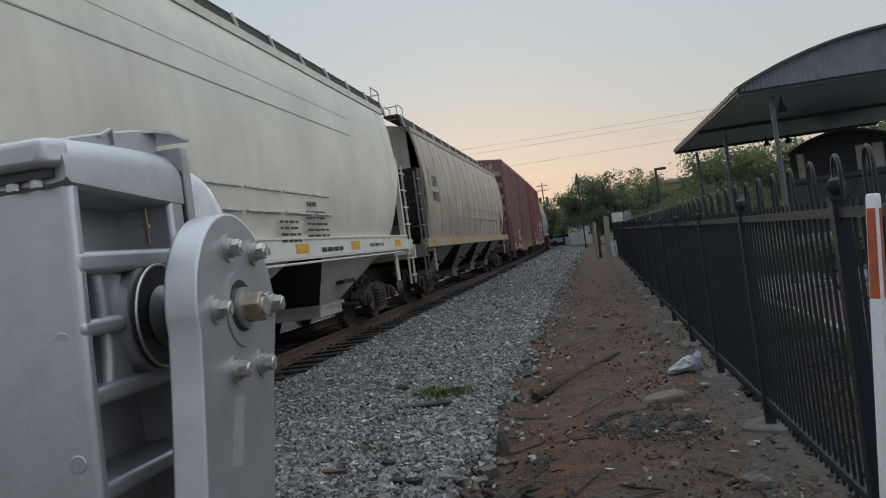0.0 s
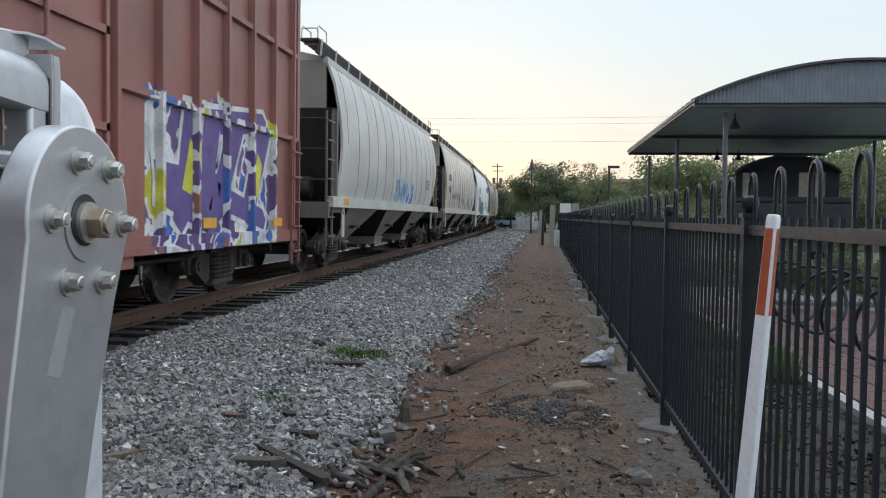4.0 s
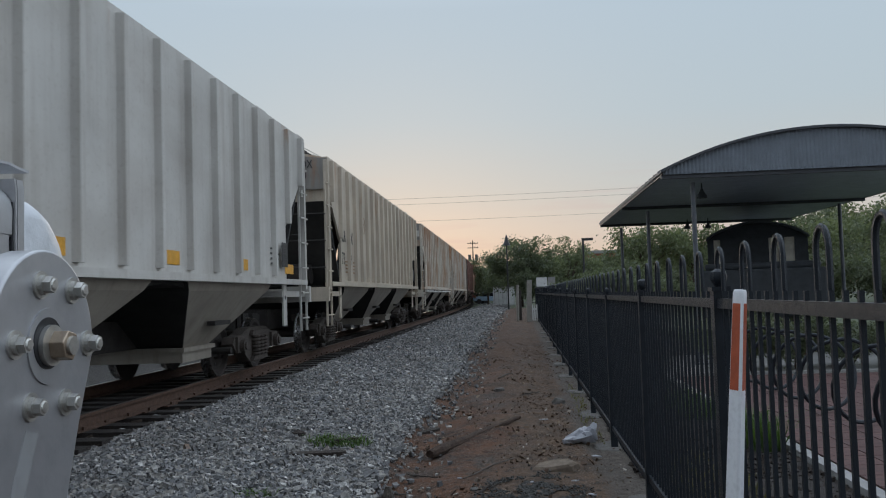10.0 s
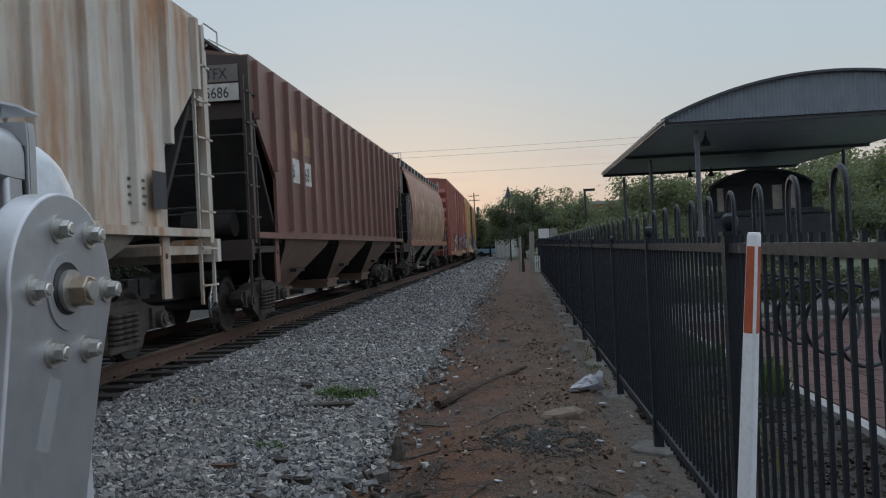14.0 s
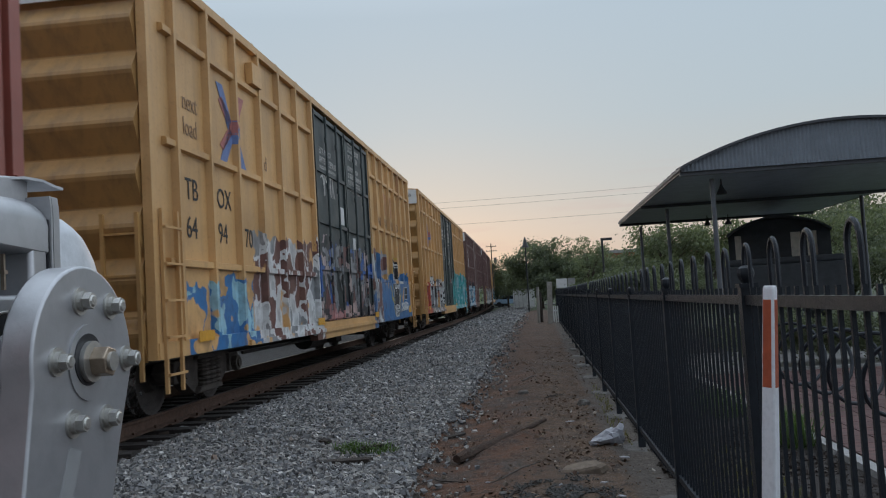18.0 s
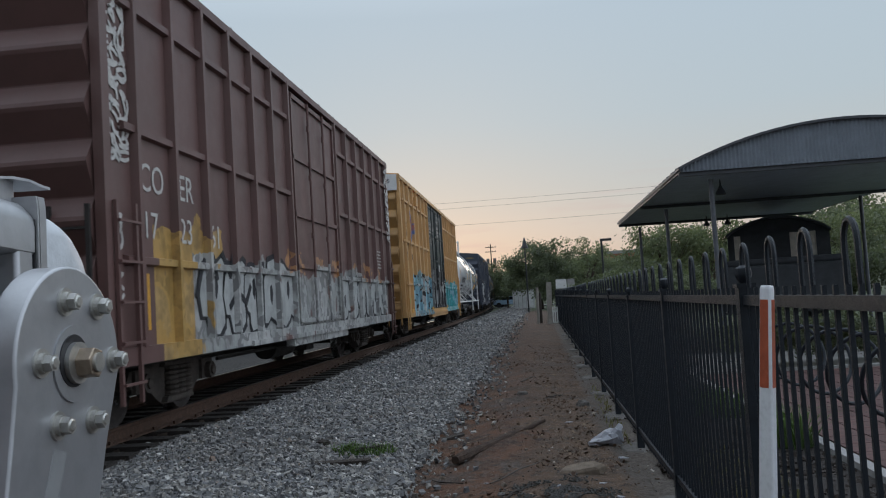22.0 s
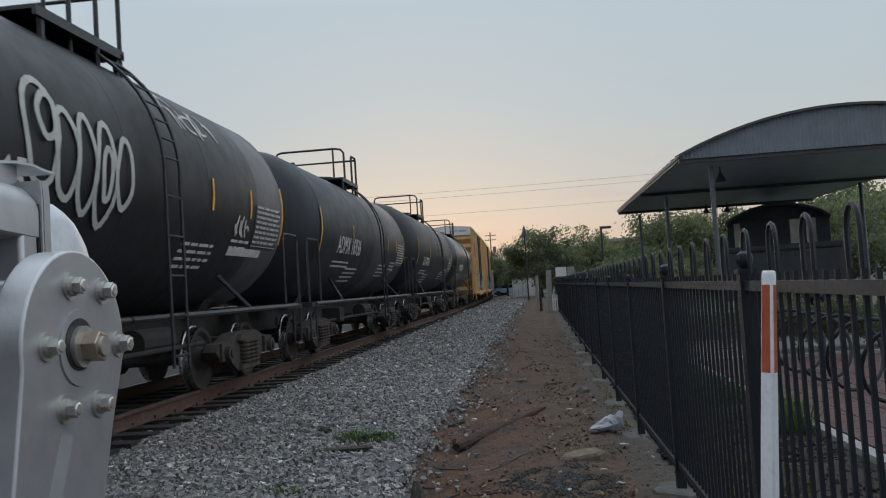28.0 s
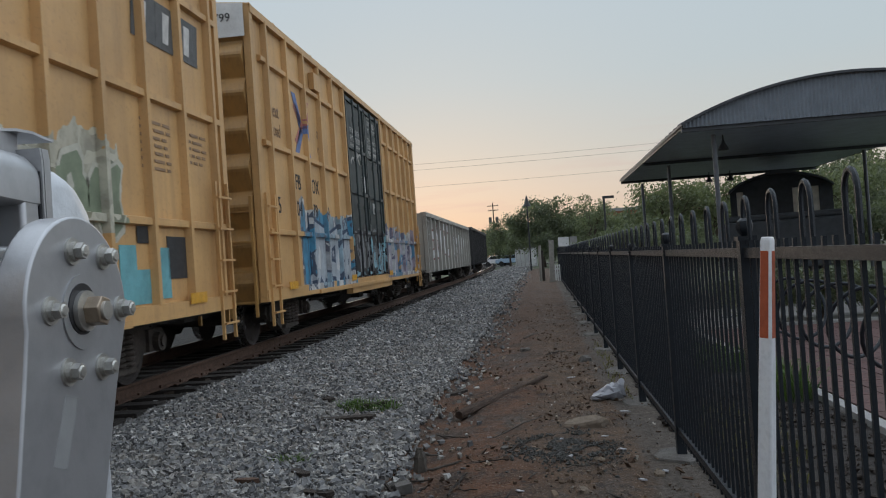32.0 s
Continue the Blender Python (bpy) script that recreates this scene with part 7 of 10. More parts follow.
    # side ladders following the shell
    for s in (-1, 1):
        lg = Geo()
        for y in (lad - 0.19, lad + 0.19):
            pts = []
            for k in range(10):
                w = radians(62 - 66 * k / 9)
                pts.append((s * (math.cos(w) * (rad + 0.10)), y, zc + math.sin(w) * (rad + 0.10)))
            pts.append((s * (rad + 0.10), y, 0.62))
            lg.tube(pts, 0.02)
        for k in range(13):
            if k < 8:
                w = radians(60 - 62 * k / 8)
                x, z = s * math.cos(w) * (rad + 0.10), zc + math.sin(w) * (rad + 0.10)
            else:
                x, z = s * (rad + 0.10), zc - 0.25 - (k - 8) * 0.42
            lg.tube([(x, lad - 0.19, z), (x, lad + 0.19, z)], 0.014)
        part("ladder", lg, trim, car)
    # sill, saddles, platforms, walkways
    ug = Geo().box(-0.3, 0.3, -h - 0.1, h + 0.1, 0.72, 1.12)
    part("centre_sill", ug, M_UNDER, car)
    for s in (-1, 1):
        y = s * (h - 2.0)
        part("saddle", Geo().prism([(-1.3, zc - 0.55), (-0.5, 1.1), (0.5, 1.1), (1.3, zc - 0.55), (0.9, zc - 1.0), (0, zc - 1.5), (-0.9, zc - 1.0)], "y", y - 0.15, y + 0.15), trim, car)
        part("end_platform", Geo().box(-HW + 0.12, HW - 0.12, *sorted((s * (h - 0.75), s * (h + 0.1))), 1.10, 1.18), trim, car)
        hr = Geo()
        for x in (-HW + 0.16, HW - 0.16):
            hr.tube([(x, s * (h - 0.7), 1.15), (x, s * (h - 0.7), 2.2), (x, s * (h - 0.62), 2.3), (x, s * (h + 0.02), 2.3), (x, s * (h + 0.08), 2.2), (x, s * (h + 0.08), 0.55)], 0.02)
            hr.tube([(x, s * (h - 0.3), 1.15), (x, s * (h - 0.3), 0.55), (x, s * (h + 0.08), 0.55)], 0.018)
        tagged(part("hand_rail", hr, trim, car), kind="stuff")
        for x in (-1, 1):
            part("side_rail", Geo().tube([(x * (HW - 0.13), s * 0.02, 1.15), (x * (HW - 0.13), s * (h - 0.2), 1.15)], 0.036, 8), trim, car, smooth=True)
            part("stay", Geo().tube([(x * (HW - 0.14), s * (h - 2.4), 1.15), (x * rad * 0.74, s * (h - 2.75), zc - 1.07 * rad / TR)], 0.03), trim, car)
    part("bottom_outlet", Geo().cyl((0, 0, 0.5), (0, 0, zc - rad + 0.05), 0.18, 14).box(-0.3, 0.3, -0.3, 0.3, 0.75, 0.95), M_UNDER, car)
    part("brake_gear", Geo().cyl((0.7, 1.5, 0.85), (0.7, 2.4, 0.85), 0.17, 12).tube([(0.9, -h + 2.8, 0.75), (0.9, h - 2.8, 0.75)], 0.03).box(0.6, 1.0, -1.9, -1.5, 0.7, 1.0), M_UNDER, car)
    # yellow conspicuity strips, upright along the side
    short = (-2.3, -0.9, 2.1, 4.0) if lad < 0 else (-hb * 0.38, hb * 0.38, hb * 0.62)
    for y in (-hb + 0.75,) + short + (hb - 0.75,):
        lo, hi = (-22, 12) if abs(y) > hb * 0.7 else (-10, 5)
        g = Geo()
        for k in range(4):
            w0, w1 = radians(lo + (hi - lo) * k / 4), radians(lo + (hi - lo) * (k + 1) / 4)
            g.rings([[(math.cos(w) * (rad * (1 + step) + d), yy, zc + math.sin(w) * (rad * (1 + step) + d)) for d, yy in ((0.004, y - 0.025), (0.012, y - 0.025), (0.012, y + 0.025), (0.004, y + 0.025))] for w in (w0, w1)])
        part("reflector", g, M_YELLOWTAPE, shell, "faded yellow reflective strip")
    tc = h - 1.75
    truck(car, -tc)
    truck(car, tc)
    couple(car, h)
    return car, h


def on_tank(car, text, y, z, size, mat, rad=TR, zc=TZ):
    """Lettering cut into strips and wrapped onto the shell."""
    ob = words(text, size, mat, car, (0, 0, 0), squeeze=0.78)
    bm = bmesh.new()
    bm.from_mesh(ob.data)
    for k in range(1, 6):
        bmesh.ops.bisect_plane(bm, geom=bm.verts[:] + bm.edges[:] + bm.faces[:], plane_co=(0, size * 0.72 * k / 6, 0), plane_no=(0, 1, 0))
    for v, c in zip(bm.verts, on_shell([(v.co.z + 0.002, v.co.x + y, v.co.y + z) for v in bm.verts], rad, zc)):
        v.co = c
    bm.to_mesh(ob.data)
    bm.free()
    ob.matrix_basis = Matrix.Identity(4)
    return ob


def shell_patch(car, y0, y1, z0, z1, mat, name, rad=TR, zc=TZ):
    """A sheet that follows the round shell between two heights."""
    a0, a1 = (math.asin((z - zc) / rad) for z in (z0, z1))
    g = Geo().rings([[((rad + d) * math.cos(a0 + (a1 - a0) * k / 6), y, zc + (rad + d) * math.sin(a0 + (a1 - a0) * k / 6)) for d, y in ((0.003, y0), (0.010, y0), (0.010, y1), (0.003, y1))] for k in range(7)])
    return part(name, g, mat, car)


def gondola(n, f, r, paint, label, eave=2.85, sill=0.85):
    h = (r - f) / 2
    car = thing("open_hopper_car", label, "freight car", "wagons of the train", at=pose(0, 0, 0))
    for s in (-1, 1):
        part("side_wall", Geo().box(*sorted((s * (HW - 0.14), s * (HW - 0.09))), -h, h, sill, eave), paint, car)
        pm = shared(("gpost", id(paint)), lambda: Geo().prism([(-0.06, 0), (0.06, 0), (0.05, 0.1), (-0.05, 0.1)], "z", sill, eave).mesh("side_post", paint))
        for k in range(15):
            part("side_post", pm, None, car, loc=(s * (HW - 0.09), -h + 0.1 + (2 * h - 0.2) * k / 14, 0), turn=(0, 0, -90 * s))
        part("top_chord", Geo().box(*sorted((s * (HW - 0.18), s * (HW + 0.03))), -h, h, eave - 0.06, eave + 0.08), paint, car)
        part("end_wall", Geo().box(-HW + 0.1, HW - 0.1, *sorted((s * h, s * (h - 0.08))), sill, eave + 0.05), paint, car)
        ladder(car, HW - 0.02, *sorted((s * (h - 0.1), s * (h - 0.5))), sill - 0.3, eave, paint, 5)
    part("floor", Geo().box(-HW + 0.1, HW - 0.1, -h, h, sill, sill + 0.1), M_UNDER, car)
    part("centre_sill", Geo().box(-0.3, 0.3, -h - 0.1, h + 0.1, 0.6, sill), M_UNDER, car)
    truck(car, -h + 2.0)
    truck(car, h - 2.0)
    couple(car, h)
    return car, h


# palettes for sprayed colour fields
WHT, BLK, BLU, TEA = (0.62, 0.63, 0.63), (0.02, 0.02, 0.025), (0.04, 0.13, 0.42), (0.06, 0.36, 0.37)
LBL, YEL, RED, PUR, PNK, GRY, ORG = (0.32, 0.55, 0.64), (0.60, 0.58, 0.06), (0.45, 0.07, 0.05), (0.10, 0.06, 0.2), (0.5, 0.25, 0.24), (0.28, 0.29, 0.3), (0.55, 0.27, 0.05)
YELLOW = (0.64, 0.375, 0.15)
XP = HW - 0.09 + 0.006
CARS = []


def add(pair, f, r):
    CARS.append((pair[0], (f + r) / 2))
    return pair


def spaced(car, texts, z, size, mat, x=XP):
    """Groups of letters, each on its own panel: (text, y)."""
    for t, y in texts:
        words(t, size, mat, car, (x, y, z), squeeze=0.9)


def clipped(pts, lo, hi):
    """The part of an outline between two stations along the wagon."""
    for side, keep in ((lo, 1), (hi, -1)):
        out = []
        for a, b in zip(pts, pts[1:] + pts[:1]):
            ia, ib = (a[0] - side) * keep >= 0, (b[0] - side) * keep >= 0
            if ia:
                out.append(a)
            if ia != ib:
                u = (side - a[0]) / (b[0] - a[0])
                out.append((side, a[1] + (b[1] - a[1]) * u))
        pts = out
        if len(pts) < 3:
            return []
    return pts


def cross_logo(car, y, z, posts=()):
    """Two crossed arrows in faded red and blue, painted over the posts too."""
    for pts, col in ((((-0.52, 0.52), (-0.30, 0.52), (-0.02, 0.10), (-0.14, -0.04)), BLU), (((0.0, 0.0), (0.14, 0.06), (0.52, -0.52), (0.30, -0.52)), BLU), (((-0.10, 0.02), (0.04, -0.12), (-0.26, -0.50), (-0.48, -0.50)), BLU), (((0.28, 0.50), (0.50, 0.50), (0.20, 0.04), (0.05, 0.12)), RED), (((-0.46, 0.30), (-0.34, 0.36), (0.10, 0.02), (-0.34, -0.34), (-0.46, -0.28), (-0.12, 0.0)), RED)):
        m = shared(("logo", col), lambda: plain("faded_logo", [c * 0.75 + 0.12 for c in col], 0.6, 0.0, 0.3, 8))
        pts = [(y + a, z + b) for a, b in pts]
        g = Geo().prism(pts, "x", XP, XP + 0.004)
        for py in posts:
            face, cheek = clipped(pts, py - 0.034, py + 0.034), clipped(pts, py - 0.066, py - 0.044)
            if face:
                g.prism(face, "x", XP + 0.078, XP + 0.082)
            if cheek:
                g.prism([(XP, py - 0.058), (XP + 0.080, py - 0.038), (XP + 0.080, py - 0.034), (XP, py - 0.054)], "z", min(p[1] for p in cheek), max(p[1] for p in cheek))
        part("emblem", g, m, car, "faded crossed-arrow emblem")


def reflectors(car, h, z, mat=None, x=HW + 0.002, n=3, w=0.45):
    for k in range(n):
        y = -h + 1.2 + (2 * h - 2.4) * k / max(1, n - 1)
        part("reflector", Geo().box(x, x + 0.006, y - w / 2, y + w / 2, z - 0.06, z + 0.06), M_YELLOWTAPE, car, "yellow reflective strip")


def patch(car, y0, y1, z0, z1, mat=None, x=XP, name="paint_patch"):
    return part(name, Geo().box(x, x + 0.003, y0, y1, z0, z1), mat or M_WHITE, car)


def scrawl(car, y, z, w, hgt, mat, seed, x=HW + 0.008, thick=0.022, loops=7, name="sprayed_tag", shell=None):
    """Quick hand-sprayed strokes, letter by letter, not meant to be read."""
    r = random.Random(seed)
    g = Geo()
    cw = w / loops
    q = 0
    for k in range(loops):
        cy, top = y + cw * (k + 0.5), hgt * r.uniform(0.75, 1.1)
        for _ in range(r.choice((2, 2, 3))):
            kind = r.random()
            if kind < 0.45:
                a, b = (cy + r.uniform(-0.5, 0.5) * cw, z + r.uniform(-0.05, 0.2) * hgt), (cy + r.uniform(-0.5, 0.6) * cw, z + top)
            elif kind < 0.7:
                zz = z + r.uniform(0.15, 0.9) * top
                a, b = (cy - 0.6 * cw, zz), (cy + 0.6 * cw, zz + r.uniform(-0.2, 0.3) * hgt)
            else:
                a, b = (cy - 0.3 * cw, z + top * r.uniform(0.5, 1)), (cy + 0.4 * cw, z + r.uniform(0, 0.4) * top)
            bow = r.uniform(-0.45, 0.45) * cw
            pts = []
            for i in range(7):
                u = i / 6
                f = math.sin(math.pi * u) * bow
                dy, dz = b[0] - a[0], b[1] - a[1]
                ln = math.hypot(dy, dz) + 1e-6
                pts.append(Vector((x + 0.0003 * q, a[0] + dy * u - dz / ln * f, a[1] + dz * u + dy / ln * f)))
            q += 1
            loopsq = []
            for i, p in enumerate(pts):
                d = pts[min(i + 1, 6)] - pts[max(i - 1, 0)]
                n = Vector((0, -d.z, d.y)).normalized() * thick * (0.6 + 0.5 * math.sin(math.pi * (0.15 + 0.7 * i / 6)))
                e = Vector((0.002, 0, 0))
                loopsq.append([p - n, p + n, p + n + e, p - n + e])
            g.rings(loopsq)
    if shell:
        g.v = on_shell([(vx - x, vy, vz) for vx, vy, vz in g.v], *shell, 0.006)
    return tagged(part(name, g, mat, car, "hand-sprayed scrawl"), kind="stuff")


def wild(car, y, z, w, hgt, count, fill, shade, outline, seed, x=XP, name="sprayed_letter"):
    """Jagged interlocking block letters with a heavy outline, not meant to be read."""
    r = random.Random(seed)
    count = max(2, (count + 1) // 2)
    cw = w / count
    for k in range(count):
        cy = y + cw * (k + 0.5)
        bars = []
        top, bot = z + hgt * r.uniform(0.86, 1.08), z + hgt * r.uniform(-0.02, 0.08)
        lean = r.uniform(-0.12, 0.22) * cw
        t = min(0.5, cw * r.uniform(0.30, 0.40))
        for side in r.sample((-0.33, 0.0, 0.33), 2):
            bars.append(((cy + side * cw + lean, top - r.uniform(0, 0.15) * hgt), (cy + side * cw - lean, bot + r.uniform(0, 0.1) * hgt), t))
        for lev in r.sample((0.2, 0.5, 0.82), 2):
            zz = z + hgt * lev
            bars.append(((cy - cw * 0.52, zz + r.uniform(-0.2, 0.2) * hgt), (cy + cw * 0.52, zz + r.uniform(-0.2, 0.2) * hgt), min(0.3, t * 0.7)))

        def quads(grow, lift):
            g = Geo()
            for q, (a, b, th) in enumerate(bars):
                d = Vector((0, b[0] - a[0], b[1] - a[1])).normalized()
                n = Vector((0, -d.z, d.y))
                pa, pb = Vector((0, *a)) - d * grow, Vector((0, *b)) + d * grow
                hw = th / 2 + grow
                cut = d * th * 0.35
                base = [pa - n * hw + cut, pa + n * hw, pb + n * hw * 0.8 - cut, pb + d * th * 0.2, pb - n * hw]
                x0 = x + lift + q * 0.0004
                g.prism([(p.y, p.z) for p in base], "x", x0, x0 + 0.002)
            return g

        o = part(name, quads(0.07, 0.0), outline, car, "jagged sprayed letter")
        part("letter_fill", quads(0.0, 0.004), fill, o)
        sh = Geo()
        for a, b, th in bars[:1]:
            my, mz = (a[0] + b[0]) / 2, (a[1] + b[1]) / 2
            sh.prism([(my - th * 0.4, mz - hgt * 0.22), (my + th * 0.1, mz - hgt * 0.26), (my + th * 0.4, mz + hgt * 0.05), (my + th * 0.05, mz + hgt * 0.16)], "x", x + 0.008, x + 0.0095)
        part("letter_shade", sh, shade, o)


def spray(key, col):
    return shared(("spray", key), lambda: plain(key + "_spray", col, 0.6, 0.0, 0.35, 5))


DIRTY = (0.13, 0.11, 0.09)
BAY = car_paint("dusty_tan_bays", (0.34, 0.305, 0.255), DIRTY, 0.7)
BAYDARK = car_paint("grey_bays", (0.22, 0.20, 0.18), DIRTY, 0.8)
DARKDOOR = car_paint("black_green_door", (0.036, 0.050, 0.051), (0.06, 0.055, 0.05), 0.4, tags=((-2.4, 2.4, 0.9, 2.1, (BLK, GRY, BLK, LBL), BLK, 0.5),))
DARKDOOR2 = car_paint("black_door_with_sprays", (0.036, 0.050, 0.051), (0.06, 0.055, 0.05), 0.4, tags=((-2.4, 2.4, 0.9, 2.6, (BLK, GRY, BLK, WHT, BLK), BLK, 0.45),))


def yellow(n, f, r, label, door=None, dw=2.45, endtop="", tags=(), groups=((), ()), slogan=True, first="next\nload", second="any\nroad", lead=0.66, marks=True):
    p = car_paint("yellow_boxcar_paint", YELLOW, (0.17, 0.10, 0.05), 0.35, 0.05, tags=tags)
    # end paint: the side yellow browned for the ends' shade, with more dirt
    ends = car_paint("shaded_brown_yellow_end", (0.50, 0.28, 0.09), (0.10, 0.07, 0.045), 0.6)
    car, h = add(boxcar(n, f, r, p, label, "grid", doors=(-dw, dw, door or DARKDOOR, 2), endmat=ends, endtop=endtop, lead=lead), f, r)
    bays = max(2, round((h - dw - lead - 0.12) / 0.92))
    step = (h - dw - lead - 0.12) / bays
    cross_logo(car, -h + lead + 1.90, 3.68, [-h + lead + step * k for k in range(bays + 1)])
    words(first, 0.30, M_LETTER_FAINT, car, (XP, -h + lead + 0.30, 3.62), squeeze=0.8)
    words(second, 0.30, M_LETTER_FAINT, car, (XP, -h + lead + 2.88, 3.62), squeeze=0.8)
    if slogan:
        words("RAILCAR POOLING EXPERTS", 0.32, M_LETTER_FAINT, car, (XP, 3.7, 3.26), squeeze=1.0)
        red = shared("slogan_red", lambda: plain("faded_red_emblem", (0.54, 0.27, 0.12), 0.6, 0.0, 0.3, 5))
        for y0, y1, z0, z1 in ((4.6, 5.5, 3.98, 4.16), (4.95, 5.17, 3.58, 3.98), (5.75, 5.95, 3.58, 4.16), (6.15, 6.32, 3.58, 4.16)):
            if y1 < h - 0.1:
                patch(car, y0, y1, z0, z1, red, name="emblem")
    spaced(car, [(t, -h + lead + 0.29 + step * k) for k, t in enumerate(groups[0]) if t], 2.58, 0.36, M_LETTER_DARK)
    spaced(car, [(t, -h + lead + 0.29 + step * k) for k, t in enumerate(groups[1]) if t], 2.14, 0.36, M_LETTER_DARK)
    data_lines(car, h - 2.2, 2.9, 0.7, 7, M_LETTER_FAINT, XP - 0.006, seed=n)
    data_lines(car, h - 1.1, 2.9, 0.6, 5, M_LETTER_FAINT, XP - 0.006, seed=n + 40)
    patch(car, h - 1.75, h - 1.2, 1.25, 1.7, M_LETTER_DARK, name="placard")
    part("end_latch", Geo().box(HW - 0.08, HW + 0.02, -h + 3.2, -h + 3.6, 4.45, 4.75), p, car)
    xd = HW - 0.09 + 0.04
    words("ESTA PUERTA\nANTES DE CERRAR\nPUERTA PRINCIPAL", 0.17, M_LETTER_WHITE, car, (xd, -dw + 0.45, 4.12), squeeze=0.9)
    words("CLOSE\nDOORS BEFORE\nMOVING CAR", 0.17, M_LETTER_WHITE, car, (xd, 0.5, 4.72), squeeze=0.9)
    words("CIERRE Y PONGA\nEL SEGURO EN AMBAS\nPUERTAS ANTES DE\nMOVER EL CARRO", 0.15, M_LETTER_WHITE, car, (xd, 0.42, 4.14), squeeze=0.9)
    if marks:
        part("card_holder", Geo().box(xd, xd + 0.01, -0.5, -0.2, 2.9, 3.25), M_WHITE, car, "white card holder")
        part("card_holder", Geo().box(xd, xd + 0.01, 0.55, 0.8, 2.45, 2.7), M_WHITE, car, "white card holder")
        scrawl(car, -dw + 0.4, 3.35, 1.2, 0.5, M_LETTER_WHITE, 400 + n, x=xd + 0.002, thick=0.02, loops=4)
        scrawl(car, -dw + 0.4, 1.2, 1.6, 0.9, spray("grey", GRY), 420 + n, x=xd + 0.002, thick=0.03, loops=4)
        scrawl(car, 0.4, 1.2, 1.5, 0.9, spray("grey", GRY), 440 + n, x=xd + 0.002, thick=0.03, loops=4)
    reflectors(car, h, 1.02, n=4)
    return car, h


# 0 pale hopper
p = car_paint("cream_grey_hopper_paint", (0.66, 0.62, 0.52), (0.36, 0.32, 0.26), 0.3, rough=0.36)
car, h = add(hopper(0, 0.0, 17.6, p, "cream-grey covered hopper with smooth curved sides", slope=car_paint("cream_bays", (0.52, 0.50, 0.44), DIRTY, 0.5), tumble=0.2), 0.0, 17.6)
band = plain("cream_sill_paint", (0.70, 0.67, 0.60), 0.5, 0.0, 0.15, 3)
part("sill_band", Geo().box(HW - 0.11, HW + 0.004, -h + 0.55, h - 0.6, 1.41, 1.64), band, car, "cream lettered sill band")
part("sill_lip", Geo().box(HW - 0.11, HW + 0.022, -h + 0.55, h - 0.6, 1.64, 1.665), band, car)
part("sill_pipe", Geo().tube([(HW + 0.01, -h + 0.6, 1.34), (HW + 0.01, 0.0, 1.33), (HW + 0.01, h - 1.2, 1.34)], 0.016), M_LETTER_WHITE, car, smooth=True)
for y0, y1 in ((-5.2, -3.9), (-3.8, -2.5), (-2.4, -1.1), (-1.0, 0.15), (0.25, 1.35), (1.45, 2.5), (2.6, 3.3)):
    for z in (1.985, 2.25):
        part("rub_strip", Geo().box(HW - 0.03, HW + 0.014, y0, y1, z - 0.012, z + 0.012), M_LETTER_WHITE, car)
# seam bars carry their own shadow line as a darker colour
SEAMLINE = plain("shadowed_seam", (0.40, 0.38, 0.33), 0.6)
part("seam_bar", Geo().box(HW - 0.07, HW - 0.022, -h + 0.9, 5.0, 3.325, 3.340), SEAMLINE, car)
part("seam_bar", Geo().box(HW - 0.10, HW - 0.058, -h + 2.6, 5.1, 3.62, 3.63), SEAMLINE, car)
words("WARNING", 0.10, M_LETTER_DARK, car, (HW + 0.012, 2.2, 2.08), squeeze=0.9)
data_lines(car, 2.15, 2.02, 0.9, 5, M_LETTER_DARK, HW + 0.004, seed=3)
data_lines(car, 1.15, 1.88, 0.7, 4, M_LETTER_DARK, HW + 0.002, seed=4)
words("DO NOT HAMMER ON CAR", 0.12, M_LETTER_DARK, car, (HW + 0.005, -0.55, 1.47), squeeze=0.85)
words("DO NOT HAMMER ON CAR", 0.09, M_LETTER_DARK, car, (HW + 0.005, 5.2, 1.48), squeeze=0.85)
data_lines(car, 2.63, 1.52, 1.0, 1, M_LETTER_DARK, HW + 0.005, 0.06, seed=5)
for y in (-6.6, -3.4, -0.9, 1.84, 4.34, 7.3):
    part("reflector", Geo().box(HW + 0.004, HW + 0.010, y - 0.24, y + 0.24, 1.46, 1.585), M_YELLOWTAPE, car, "yellow reflective strip")
# 1 brown-grey hopper
p = car_paint("brown_grey_hopper_paint", (0.43, 0.355, 0.275), (0.19, 0.145, 0.105), 0.6)
car, h = add(hopper(1, 19.0, 37.9, p, "brown-grey dusty covered hopper with curved sides", slope=BAYDARK, bays=4, tumble=0.22, seams=SEAMGRIME), 19.0, 37.9)
patch(car, -8.1, -6.5, 2.42, 3.3, shared("palepatch", lambda: plain("pale_patch", (0.45, 0.40, 0.33), 0.7)), x=HW - 0.005)
FADED = plain("faded_dark_lettering", (0.10, 0.085, 0.07), 0.7, 0.0, 0.4, 5)
words("CEFX", 0.36, FADED, car, (HW + 0.01, -7.82, 2.86), squeeze=0.85)
words("398102", 0.36, FADED, car, (HW + 0.01, -7.95, 2.48), squeeze=0.85)
patch(car, h - 2.5, h - 2.1, 1.85, 2.3, M_LETTER_DARK, x=HW + 0.012, name="placard")
data_lines(car, h - 3.0, 2.6, 0.6, 4, M_LETTER_DARK, HW + 0.012, seed=7)
for k in range(2):
    part("rub_strip", Geo().box(HW + 0.0, HW + 0.012, -2.5, h - 2.0, 2.15 + 0.3 * k, 2.18 + 0.3 * k), p, car)
reflectors(car, h, 1.50, n=7, w=0.5)
